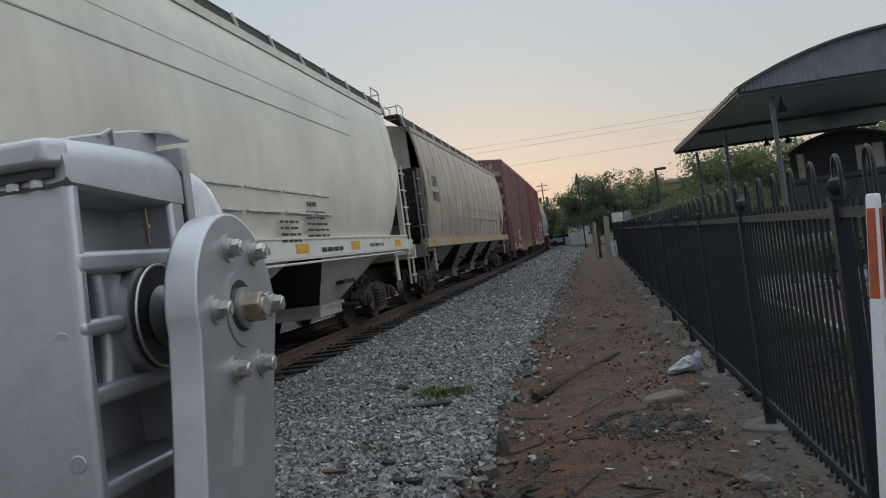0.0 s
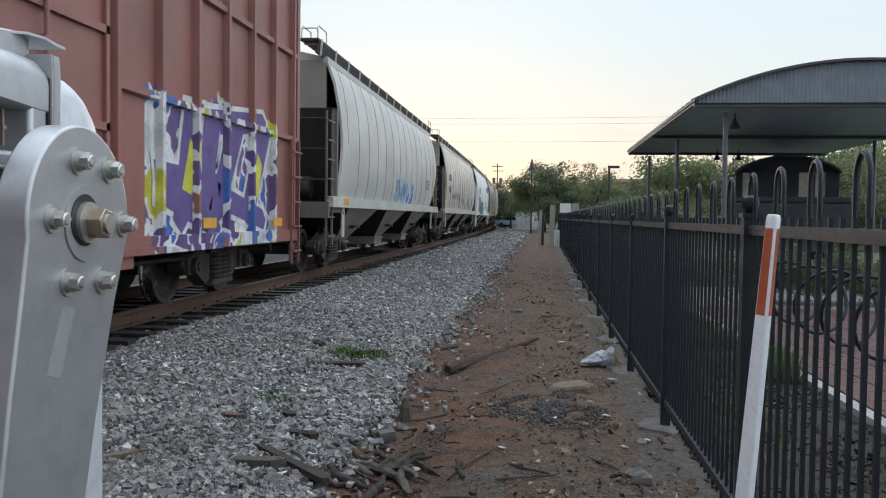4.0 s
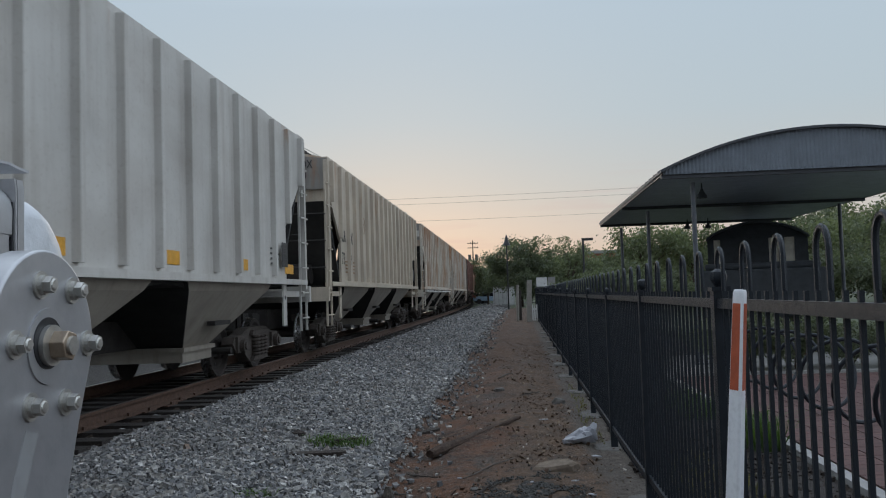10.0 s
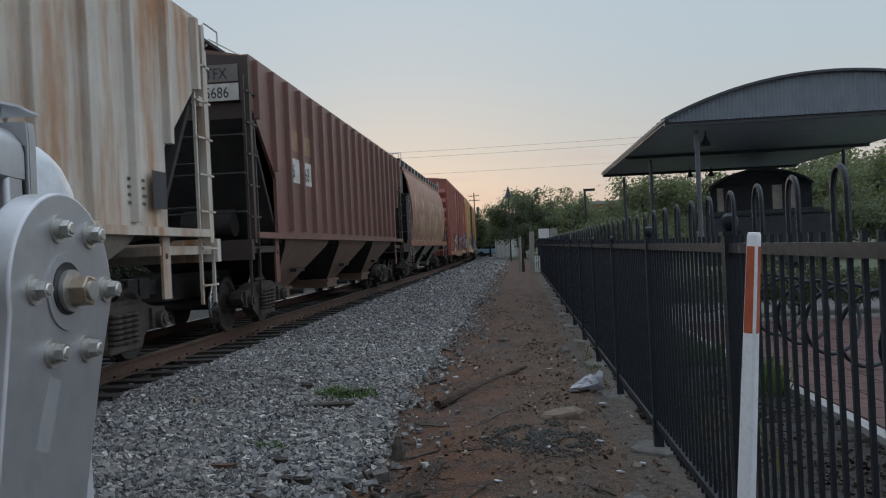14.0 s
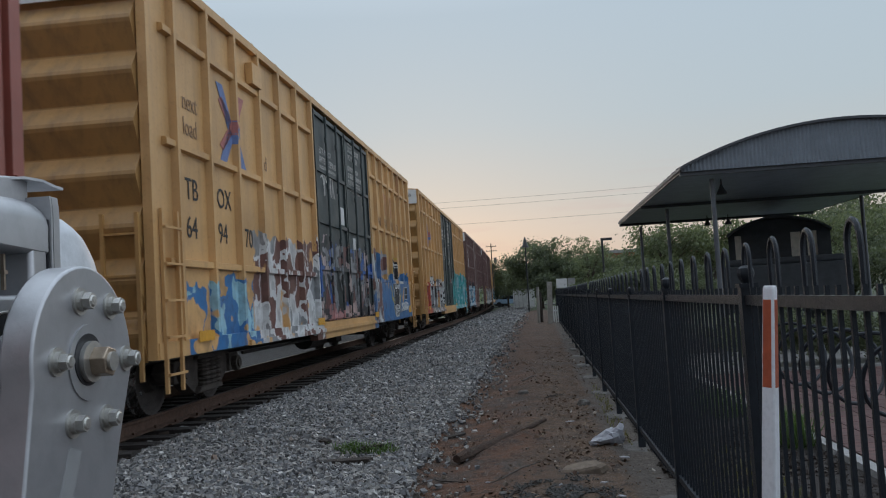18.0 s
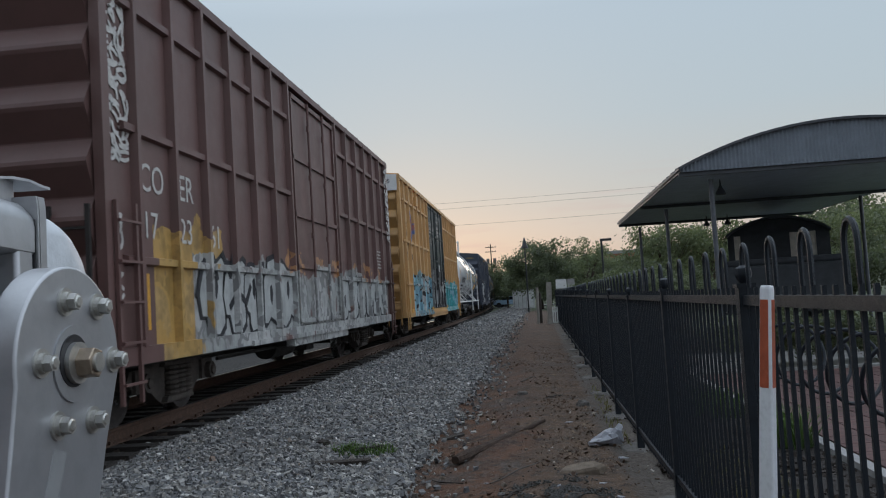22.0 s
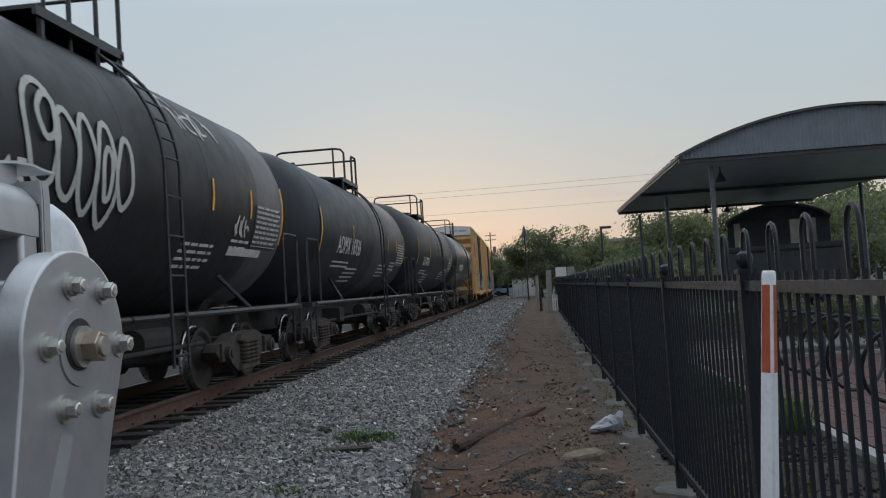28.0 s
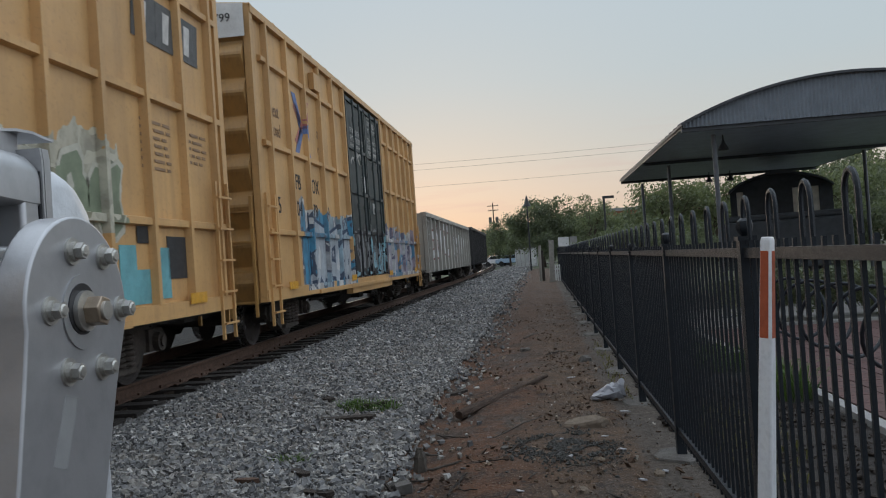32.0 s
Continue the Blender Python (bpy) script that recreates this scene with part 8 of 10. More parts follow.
# 2 brown boxcar
p = car_paint("dark_brown_boxcar_paint", (0.225, 0.108, 0.098), (0.13, 0.075, 0.065), 0.4, 0.04, tags=((-3.2, -2.5, 0.8, 1.75, (WHT, (0.55, 0.52, 0.42), WHT), BLK, 0.5),))
car, h = add(boxcar(2, 39.6, 54.8, p, "dark brown boxcar with vertical side posts", "posts", doors=(-1.62, 1.62, p, 2), ribgap=0.82), 39.6, 54.8)
CHALKY = plain("chalk_white_spray", (0.60, 0.58, 0.52), 0.65, 0.0, 0.25, 6)
part("sprayed_shape", Geo().prism([(-3.18, 0.86), (-2.42, 0.86), (-2.44, 1.50), (-2.60, 1.66), (-2.66, 1.98), (-2.92, 1.98), (-2.96, 1.68), (-3.12, 1.54)], "x", XP, XP + 0.003), CHALKY, car, "white sprayed bottle figure")
part("sprayed_shape", Geo().prism([(-2.78 + math.cos(0.628 * k + 0.3) * (0.16 if k % 2 else 0.07), 2.20 + math.sin(0.628 * k + 0.3) * (0.16 if k % 2 else 0.07)) for k in range(10)], "x", XP, XP + 0.003), CHALKY, car, "white sprayed star")
for y0, z0 in ((-3.0, 1.22), (-2.72, 1.06), (-2.62, 1.44)):
    part("sprayed_shape", Geo().prism([(y0, z0), (y0 + 0.12, z0 - 0.02), (y0 + 0.15, z0 + 0.16), (y0 + 0.03, z0 + 0.12)], "x", XP + 0.003, XP + 0.006), M_LETTER_DARK, car)
spaced(car, [("NK", -5.83), ("CR", -4.75)], 2.49, 0.36, M_LETTER_WHITE)
spaced(car, [("50", -5.83), ("46", -4.91), ("7", -4.0)], 2.12, 0.36, M_LETTER_WHITE)
for y, z, w, rows in ((4.6, 2.38, 0.38, 7), (5.42, 2.38, 0.38, 6), (5.35, 1.72, 0.3, 2), (-5.83, 1.95, 0.45, 3), (-4.9, 1.95, 0.45, 3), (5.3, 1.2, 0.4, 2)):
    data_lines(car, y, z, w, rows, M_LETTER_WHITE, XP, 0.028, 0.07, seed=int(y * 7 + 60))
patch(car, 5.30, 5.70, 1.30, 1.46, M_YELLOWTAPE)
part("latch_box", Geo().box(XP, XP + 0.06, 5.55, 5.8, 1.82, 1.98), M_UNDER, car)
reflectors(car, h, 1.08, n=6, w=0.6)
patch(car, -h + 1.95, -h + 2.35, 1.42, 1.62, M_YELLOWTAPE)
# 3 red-brown boxcar
p = car_paint("red_brown_boxcar_paint", (0.27, 0.105, 0.09), (0.13, 0.07, 0.055), 0.45, 0.06, tags=((-5.9, -2.9, 0.8, 1.8, (GRY, WHT, (0.3, 0.1, 0.09), WHT), (0.2, 0.06, 0.05), 0.5), (2.4, 6.4, 0.8, 2.5, (PUR, YEL, BLU, WHT, PUR), WHT, 0.5)))
car, h = add(boxcar(3, 57.0, 72.2, p, "red-brown boxcar with gridded side and sprayed tags", "grid", doors=(-1.62, 1.62, p, 1), ribgap=0.9, belts=(2.4, 3.7)), 57.0, 72.2)
wild(car, -5.8, 0.98, 2.8, 0.75, 5, spray("white", WHT), spray("grey", GRY), spray("grey", GRY), 271)
wild(car, 2.6, 1.05, 3.4, 1.5, 4, spray("violet", (0.12, 0.08, 0.25)), spray("yellow", YEL), spray("white", WHT), 272)
for t, y0, z0 in (("OER", -6.42, 2.42), ("173", -6.42, 2.08), ("28", -5.36, 2.08)):
    patch(car, y0 - 0.04, y0 + 0.60, z0 - 0.03, z0 + 0.29)
    words(t, 0.36, M_LETTER_DARK, car, (XP + 0.004, y0, z0), squeeze=0.78)
data_lines(car, -6.4, 1.95, 0.5, 4, M_LETTER_WHITE, XP, 0.03, 0.08, seed=33)
reflectors(car, h, 1.12, n=6, w=0.4)
# 4 light grey hopper
p = car_paint("light_grey_hopper_paint", (0.52, 0.51, 0.48), (0.28, 0.25, 0.21), 0.5, tags=((-1.0, 2.0, 1.6, 2.2, (LBL, BLU, WHT), LBL, 0.4),))
car, h = add(hopper(4, 74.2, 90.5, p, "light grey covered hopper with curved sides", slope=BAY, seams=SEAMGRIME), 74.2, 90.5)
reflectors(car, h, 1.50, M_YELLOWTAPE, n=2)
patch(car, h - 1.75, h - 1.6, 1.75, 3.0, M_YELLOWTAPE, x=HW + 0.012)
data_lines(car, h - 3.6, 2.4, 0.9, 4, M_LETTER_DARK, HW + 0.012, seed=9)
# 5 beige hopper with scrawls
p = car_paint("grey_beige_hopper_paint", (0.53, 0.495, 0.445), (0.25, 0.21, 0.17), 0.55, rough=0.42)
car, h = add(hopper(5, 92.3, 109.5, p, "grey-beige covered hopper with dark scrawled tags", slope=BAYDARK, seams=SEAMGRIME), 92.3, 109.5)
words("BNGX", 0.40, M_LETTER_DARK, car, (HW + 0.012, -6.95, 2.72), squeeze=0.9)
words("31811", 0.40, M_LETTER_DARK, car, (HW + 0.012, -7.0, 2.22), squeeze=0.9)
patch(car, -7.42, -7.32, 1.62, 2.75, M_YELLOWTAPE, x=HW + 0.012)


GREYTAG = plain("thin_black_spray", (0.10, 0.095, 0.09), 0.7)
scrawl(car, -5.5, 1.98, 1.2, 0.3, GREYTAG, 1, loops=6, thick=0.016)
scrawl(car, -4.0, 2.0, 1.1, 0.32, GREYTAG, 2, loops=5, thick=0.016)
scrawl(car, -2.55, 1.9, 0.8, 0.45, GREYTAG, 6, loops=4, thick=0.02)
scrawl(car, -0.6, 1.7, 1.1, 0.85, GREYTAG, 3, loops=4)
scrawl(car, 2.4, 1.68, 1.2, 0.6, GREYTAG, 4, loops=4)
scrawl(car, 5.0, 1.75, 0.8, 0.5, GREYTAG, 5, loops=3)
patch(car, -4.44, -4.32, 1.68, 2.1, M_YELLOWTAPE, x=HW + 0.012)
data_lines(car, -h + 4.0, 3.2, 0.4, 3, GREYTAG, HW, seed=2)
for y in (-2.8, 0.6, 3.6):
    data_lines(car, y, 1.85, 0.8, 3, GREYTAG, HW + 0.0, seed=int(y * 10) + 50)
# 6 white hopper with green letters
p = car_paint("white_hopper_paint", (0.72, 0.72, 0.71), (0.38, 0.35, 0.30), 0.42)
car, h = add(hopper(6, 110.5, 126.5, p, "white covered hopper with green sprayed lettering", slope=BAY, seams=plain("pale_seam_grime", (0.36, 0.35, 0.32), 0.8)), 110.5, 126.5)
words("VTGX", 0.48, M_LETTER_DARK, car, (HW + 0.016, -5.45, 2.74), squeeze=0.95)
words("540059", 0.48, M_LETTER_DARK, car, (HW + 0.02, -5.6, 2.2), squeeze=0.95)
GREEN = plain("green_spray", (0.07, 0.20, 0.15), 0.6, 0.0, 0.5, 4)


def bubble_letters(car, y, z, w, hgt, count, fill, outline, seed, x=HW + 0.01):
    """Fat rounded block letters with an outline, not meant to be read."""
    r = random.Random(seed)
    for k in range(count):
        cw = w / count
        cy = y + cw * (k + 0.5)
        pts = []
        n = 18
        ph = r.uniform(0, 6)
        for i in range(n):
            a = 2 * math.pi * i / n
            q = 1 + 0.16 * math.sin(3 * a + ph) + 0.12 * math.sin(5 * a + 2 * ph)
            sx, sz = math.copysign(abs(math.cos(a)) ** 0.6, math.cos(a)), math.copysign(abs(math.sin(a)) ** 0.6, math.sin(a))
            pts.append((cy + sx * cw * 0.56 * q, z + hgt * 0.5 + sz * hgt * 0.5 * q))
        o = part("sprayed_letter", Geo().prism(pts, "x", x, x + 0.003), outline, car, "sprayed block letter")
        ins = [(cy + (a - cy) * 0.84, z + hgt * 0.5 + (b - z - hgt * 0.5) * 0.86) for a, b in pts]
        part("letter_fill", Geo().prism(ins, "x", x + 0.003, x + 0.006), fill, o)
        hy, hz = cy + r.uniform(-0.1, 0.1) * cw, z + hgt * r.uniform(0.4, 0.65)
        part("letter_gap", Geo().prism([(hy + math.cos(i) * cw * 0.10, hz + math.sin(i) * hgt * 0.16) for i in (0, 1.2, 2.4, 3.6, 4.8)], "x", x + 0.006, x + 0.008), outline, o)


bubble_letters(car, -4.35, 1.45, 3.7, 0.78, 6, plain("pale_green_spray", (0.13, 0.25, 0.20), 0.6, 0.0, 0.4, 4), plain("dark_outline_spray", (0.02, 0.04, 0.035), 0.6), 8, x=HW + 0.012)
for y in (-h + 3.6, -h + 8.2, -h + 9.4, 4.0):
    part("sprayed_dot", Geo().cyl((HW + 0.01, y, 1.85), (HW + 0.013, y, 1.85), 0.14, 12), GREEN, car)
scrawl(car, 2.3, 1.75, 0.9, 0.8, GREYTAG, 14, loops=4)
scrawl(car, 4.6, 1.7, 0.8, 0.5, GREYTAG, 15, loops=3)
SLATE = plain("slate_blue_emblem", (0.13, 0.15, 0.18), 0.6)
for k in range(4):
    part("emblem", Geo().prism([(4.0 + 0.52 * k, 3.08), (4.34 + 0.52 * k, 3.08), (4.40 + 0.52 * k, 3.46), (4.06 + 0.52 * k, 3.46)] if k else [(3.92, 3.08), (4.34, 3.08), (4.16, 3.50)], "x", HW - 0.02, HW + 0.004), SLATE, car, "slate blue emblem shape")
patch(car, -6.42, -6.32, 1.75, 2.9, plain("rust_streak_strip", (0.33, 0.2, 0.1), 0.7), x=HW + 0.012)
data_lines(car, -h + 2.7, 2.1, 0.9, 3, GREYTAG, HW, seed=12)
# 7 dark grey hopper with yellow tag
p = car_paint("warm_grey_hopper_paint", (0.42, 0.39, 0.345), (0.15, 0.13, 0.11), 0.7, rough=0.42)
YELSPRAY = plain("yellow_spray", (0.62, 0.55, 0.05), 0.6, 0.0, 0.3, 4)
car, h = add(hopper(7, 128.4, 145.3, p, "warm grey sooty covered hopper with yellow sprayed letters", slope=BAY, seams=SEAMGRIME), 128.4, 145.3)
wild(car, -1.1, 1.56, 4.1, 0.72, 9, YELSPRAY, spray("pale_yellow", (0.6, 0.58, 0.3)), plain("dark_green_spray", (0.05, 0.13, 0.05), 0.6), 5, x=HW + 0.004)
words("BNGX", 0.40, M_LETTER_DARK, car, (HW + 0.012, -6.8, 2.72), squeeze=0.9)
words("31691", 0.40, M_LETTER_DARK, car, (HW + 0.012, -6.85, 2.22), squeeze=0.9)
patch(car, -7.25, -7.15, 1.65, 2.6, plain("rust_tape", (0.33, 0.2, 0.1), 0.7), x=HW + 0.012)
patch(car, -1.4, 3.6, 1.42, 1.56, YELSPRAY, x=HW + 0.002)
patch(car, 3.45, 4.2, 1.42, 1.56, shared("teal", lambda: plain("teal_spray", (0.08, 0.38, 0.30), 0.6)), x=HW + 0.004)
patch(car, 3.50, 3.60, 1.75, 2.35, plain("ochre_tape", (0.50, 0.26, 0.08), 0.6), x=HW + 0.012)
patch(car, 4.42, 4.82, 1.70, 2.14, M_LETTER_WHITE, x=HW + 0.010, name="placard")
patch(car, 4.46, 4.78, 1.75, 2.10, M_LETTER_DARK, x=HW + 0.014, name="placard_field")
data_lines(car, 5.6, 2.25, 0.6, 4, GREYTAG, HW + 0.008, seed=17)
data_lines(car, -h + 1.65, 2.12, 0.8, 3, GREYTAG, HW + 0.006, seed=18)
# 8..11 pale ribbed hoppers
RIBX = HW - 0.06 + 0.006
for n, f, r, col, rust, num, head, lab in (
    (8, 146.1, 162.6, (0.545, 0.53, 0.495), 0.12, ("165", "266"), "266", "pale grey ribbed covered hopper with light rust"),
    (9, 164.4, 180.2, (0.56, 0.485, 0.385), 0.32, ("73", "10"), "CRDX\n7310", "beige ribbed covered hopper"),
    (10, 181.8, 198.2, (0.60, 0.56, 0.48), 0.72, ("165", "320"), "ITFX\n165320", "off-white ribbed covered hopper streaked with rust"),
    (11, 199.6, 216.4, (0.58, 0.54, 0.47), 0.74, ("165", "297"), "ITFX\n165297", "off-white ribbed covered hopper with rusty panels"),
):
    p = car_paint("pale_ribbed_hopper_paint", col, (0.24, 0.20, 0.16), 0.5, rust)
    car, h = add(hopper(n, f, r, p, lab, "ribbed", slope=BAY, sill=1.55), f, r)
    words(head, 0.24, M_LETTER_DARK, car, (0.72, -h + 0.17, 4.0), turn=(90, 0, 0), squeeze=0.72)
    if n > 9:
        part("number_patch", Geo().box(0.68, 1.42, -h + 0.172, -h + 0.178, 3.69, 3.93), shared("whitepatch", lambda: plain("white_number_patch", (0.62, 0.60, 0.55), 0.6)), car, "white patch behind the car number")
    fr = -h + {10: 0.8, 11: 0.55}.get(n, 0.0)
    patch_m = shared("whitepatch", lambda: plain("white_number_patch", (0.62, 0.60, 0.55), 0.6))
    if n != 9:
        for k, t in enumerate(num):
            y0 = fr + 2.93 + 0.78 * k
            patch(car, y0 - 0.04, y0 + 0.58, 2.26, 2.62, patch_m, x=RIBX)
            words(t, 0.40, M_LETTER_DARK, car, (RIBX + 0.004, y0, 2.30), squeeze=0.74)
        words("IT", 0.40, M_LETTER_DARK, car, (RIBX, fr + 1.42, 2.34), squeeze=0.9)
        words("FX", 0.40, M_LETTER_DARK, car, (RIBX, fr + 2.18, 2.34), squeeze=0.9)
    else:
        for t, y, z in (("CR", 1.42, 2.52), ("DX", 2.22, 2.52), ("73", 1.42, 2.02), ("10", 2.22, 2.02)):
            words(t, 0.38, M_LETTER_DARK, car, (RIBX, -h + y, z), squeeze=0.9)
        ring = Geo()
        for a in range(24):
            w0, w1 = 2 * math.pi * a / 24, 2 * math.pi * (a + 1) / 24
            ring.prism([(math.cos(w0) * 0.18, math.sin(w0) * 0.21), (math.cos(w1) * 0.18, math.sin(w1) * 0.21), (math.cos(w1) * 0.155, math.sin(w1) * 0.18), (math.cos(w0) * 0.155, math.sin(w0) * 0.18)], "x", 0, 0.003)
        for q in (-1, 1):
            ring.prism([(-0.10, -0.12 * q - 0.015), (0.10, 0.12 * q - 0.015), (0.10, 0.12 * q + 0.015), (-0.10, -0.12 * q + 0.015)], "x", 0.003 + 0.001 * q, 0.006 + 0.001 * q)
        part("emblem", ring, M_LETTER_FAINT, car, "faint round emblem", loc=(RIBX, -3.65, 3.08))
    if n == 10:
        pipe = Geo().tube([(HW - 0.02, -h + 1.2, 1.44), (HW - 0.02, 0.0, 1.43), (HW - 0.02, h - 1.2, 1.44)], 0.032, 8)
        for k in range(6):
            pipe.box(HW - 0.07, HW + 0.025, -h + 2.2 + 2.1 * k, -h + 2.27 + 2.1 * k, 1.38, 1.53)
        part("sill_pipe", pipe, M_LETTER_WHITE, car, "white pipe clamped under the sill", smooth=True)
    data_lines(car, fr + 1.75, 2.1, 0.55, 4, M_LETTER_FAINT, RIBX, seed=n)
    data_lines(car, fr + 2.65, 2.1, 0.55, 4, M_LETTER_FAINT, RIBX, seed=n + 3)
    data_lines(car, h - 2.3, 2.1, 0.5, 4, GREYTAG, RIBX, seed=n + 5)
    if n == 8:
        for k in range(6):
            patch(car, -5.8 + 2.5 * k + 0.1, -5.8 + 2.5 * k + 0.62, 1.7, 1.86, M_YELLOWTAPE, x=RIBX)
    if n == 11:
        scrawl(car, 1.0, 1.8, 0.9, 0.9, GREYTAG, 61, x=RIBX + 0.06, loops=3)
        scrawl(car, 3.2, 1.75, 1.0, 0.7, GREYTAG, 62, x=RIBX + 0.06, loops=4)
    patch(car, h - 1.85, h - 1.5, 1.8, 2.2, M_LETTER_DARK, x=RIBX + 0.06, name="placard")
# 12 brown ribbed hopper
p = car_paint("brown_ribbed_hopper_paint", (0.185, 0.088, 0.068), (0.12, 0.075, 0.055), 0.5, 0.15)
car, h = add(hopper(12, 218.0, 233.9, p, "dark brown ribbed covered hopper", "ribbed", slope=car_paint("brown_bays", (0.22, 0.13, 0.09), DIRTY, 0.6), sill=1.55), 218.0, 233.9)
for k, t in enumerate(("16", "568", "6")):
    if k < 2:
        patch(car, -h + 2.2 + 0.86 * k, -h + 2.85 + 0.86 * k, 2.5, 2.92, patch_m, x=RIBX)
    words(t, 0.36, M_LETTER_DARK if k < 2 else M_LETTER_WHITE, car, (RIBX + 0.004, -h + 2.22 + 0.86 * k, 2.58), squeeze=0.85)
patch(car, -h + 2.2, -h + 2.8, 3.05, 3.4, M_LETTER_FAINT, x=RIBX)
patch(car, -h + 3.06, -h + 3.7, 3.05, 3.4, M_LETTER_FAINT, x=RIBX)
for t, z, pm in (("ITFX", 3.88, plain("dulled_number_patch", (0.20, 0.18, 0.165), 0.7)), ("165686", 3.60, patch_m)):
    part("number_patch", Geo().box(0.62, 1.36, -h + 0.176, -h + 0.182, z - 0.04, z + 0.21), pm, car)
    words(t, 0.23, M_LETTER_DARK, car, (0.66 if len(t) > 4 else 0.82, -h + 0.174, z), turn=(90, 0, 0), squeeze=0.8)
# 13 rusty hopper with pale sprayed field
p = car_paint("rust_brown_hopper_paint", (0.24, 0.092, 0.055), (0.12, 0.07, 0.04), 0.5, 0.4, tags=((-6.4, 6.0, 1.55, 3.3, ((0.40, 0.24, 0.15), (0.28, 0.12, 0.075), (0.42, 0.29, 0.19)), (0.17, 0.08, 0.05), 0.8),))
car, h = add(hopper(13, 235.5, 251.2, p, "heavily rusted brown covered hopper with pale sprayed field", "curved", slope=BAYDARK), 235.5, 251.2)
patch(car, h - 2.0, h - 1.85, 1.7, 3.0, M_YELLOWTAPE, x=HW + 0.012)
# 14 red boxcar
p = car_paint("red_boxcar_paint", (0.32, 0.095, 0.068), (0.16, 0.085, 0.065), 0.4, 0.06, tags=((-5.2, 8.4, 0.7, 2.1, ((0.24, 0.075, 0.055), (0.22, 0.07, 0.05), (0.12, 0.06, 0.05), (0.25, 0.08, 0.06), WHT, (0.2, 0.06, 0.05)), (0.13, 0.05, 0.045), 0.45), (-5.4, 4.6, 0.6, 1.08, ((0.42, 0.36, 0.22), (0.3, 0.1, 0.07), (0.42, 0.36, 0.22)), (0.2, 0.08, 0.06), 0.8), (4.8, 7.6, 1.2, 2.3, (BLU, (0.2, 0.3, 0.5), PUR), BLK, 0.4)), patches=((5.6, 6.7, 3.0, 3.7, (0.45, 0.30, 0.16)),))
car, h = add(boxcar(14, 253.2, 270.8, p, "red boxcar with white sprayed tags along the lower side", "posts", doors=(-2.3, 2.3, p, 2), ribgap=0.8), 253.2, 270.8)
arch = random.Random(63)
for k in range(15):
    y0, wd, top = -h + 0.5 + 1.02 * k, arch.uniform(0.55, 0.85), arch.uniform(2.05, 2.70) - 0.03 * k
    pts = [(y0, 0.95), (y0 + 0.03, 1.4), (y0 + 0.06 * wd, top - 0.12), (y0 + 0.2 * wd, top), (y0 + 0.5 * wd, top - arch.uniform(0.05, 0.3)), (y0 + 0.8 * wd, top - arch.uniform(-0.05, 0.15)), (y0 + wd, top - 0.35), (y0 + wd * 0.8, 1.4), (y0 + wd * arch.uniform(0.7, 1.0), 0.98)]
    for lift, mt, th in ((0.0, spray("smoke_grey", (0.27, 0.22, 0.21)), 0.15), (0.003, spray("white", WHT), 0.068)):
        g = Geo()
        for q, (a, b) in enumerate(zip(pts, pts[1:])):
            d = Vector((b[0] - a[0], b[1] - a[1])).normalized() * th / 2
            g.prism([(a[0] - d.y, a[1] + d.x), (b[0] - d.y + d.x * 0.5, b[1] + d.x + d.y * 0.5), (b[0] + d.y + d.x * 0.5, b[1] - d.x + d.y * 0.5), (a[0] + d.y, a[1] - d.x)], "x", XP + lift + 0.0002 * q, XP + lift + 0.002 + 0.0002 * q)
        tagged(part("sprayed_arch", g, mt, car, "tall white sprayed outline"), kind="stuff")
wild(car, 5.2, 1.05, 2.6, 1.1, 4, spray("blue_violet", (0.16, 0.18, 0.42)), spray("white", WHT), spray("black", BLK), 262)
part("stencil_box", Geo().box(XP, XP + 0.003, -h + 3.40, -h + 3.64, 2.68, 2.70).box(XP, XP + 0.003, -h + 3.40, -h + 3.64, 2.96, 2.98).box(XP, XP + 0.003, -h + 3.40, -h + 3.42, 2.70, 2.96).box(XP, XP + 0.003, -h + 3.62, -h + 3.64, 2.70, 2.96), M_LETTER_WHITE, car)
words("F", 0.16, M_LETTER_WHITE, car, (XP, -h + 3.47, 2.74))
for t, y, z in (("TB", 0.88, 3.10), ("OX", 1.70, 3.10), ("88", 0.88, 2.5), ("94", 1.70, 2.5), ("34", 2.52, 2.5)):
    patch(car, -h + y - 0.06, -h + y + 0.58, z - 0.1, z + 0.42, patch_m)
    words(t, 0.42, M_LETTER_DARK, car, (XP + 0.004, -h + y, z), squeeze=0.85)
for y, z in ((-h + 4.25, 4.45), (-h + 4.3, 1.75), (h - 2.6, 4.2)):
    part("latch_box", Geo().box(XP + 0.04, XP + 0.11, y, y + 0.22, z, z + 0.18), M_UNDER, car)
patch(car, -h + 0.86, -h + 1.36, 1.06, 1.34, M_YELLOWTAPE)
for y in (0.9, 1.72):
    data_lines(car, -h + y, 1.72, 0.5, 2, M_LETTER_WHITE, XP, 0.09, 0.2, seed=int(y * 50))
data_lines(car, -0.9, 4.1, 0.5, 4, M_LETTER_WHITE, HW - 0.05, seed=70)
data_lines(car, 1.2, 4.1, 0.5, 4, M_LETTER_WHITE, HW - 0.05, seed=71)
reflectors(car, h, 1.0, n=8, w=0.5)
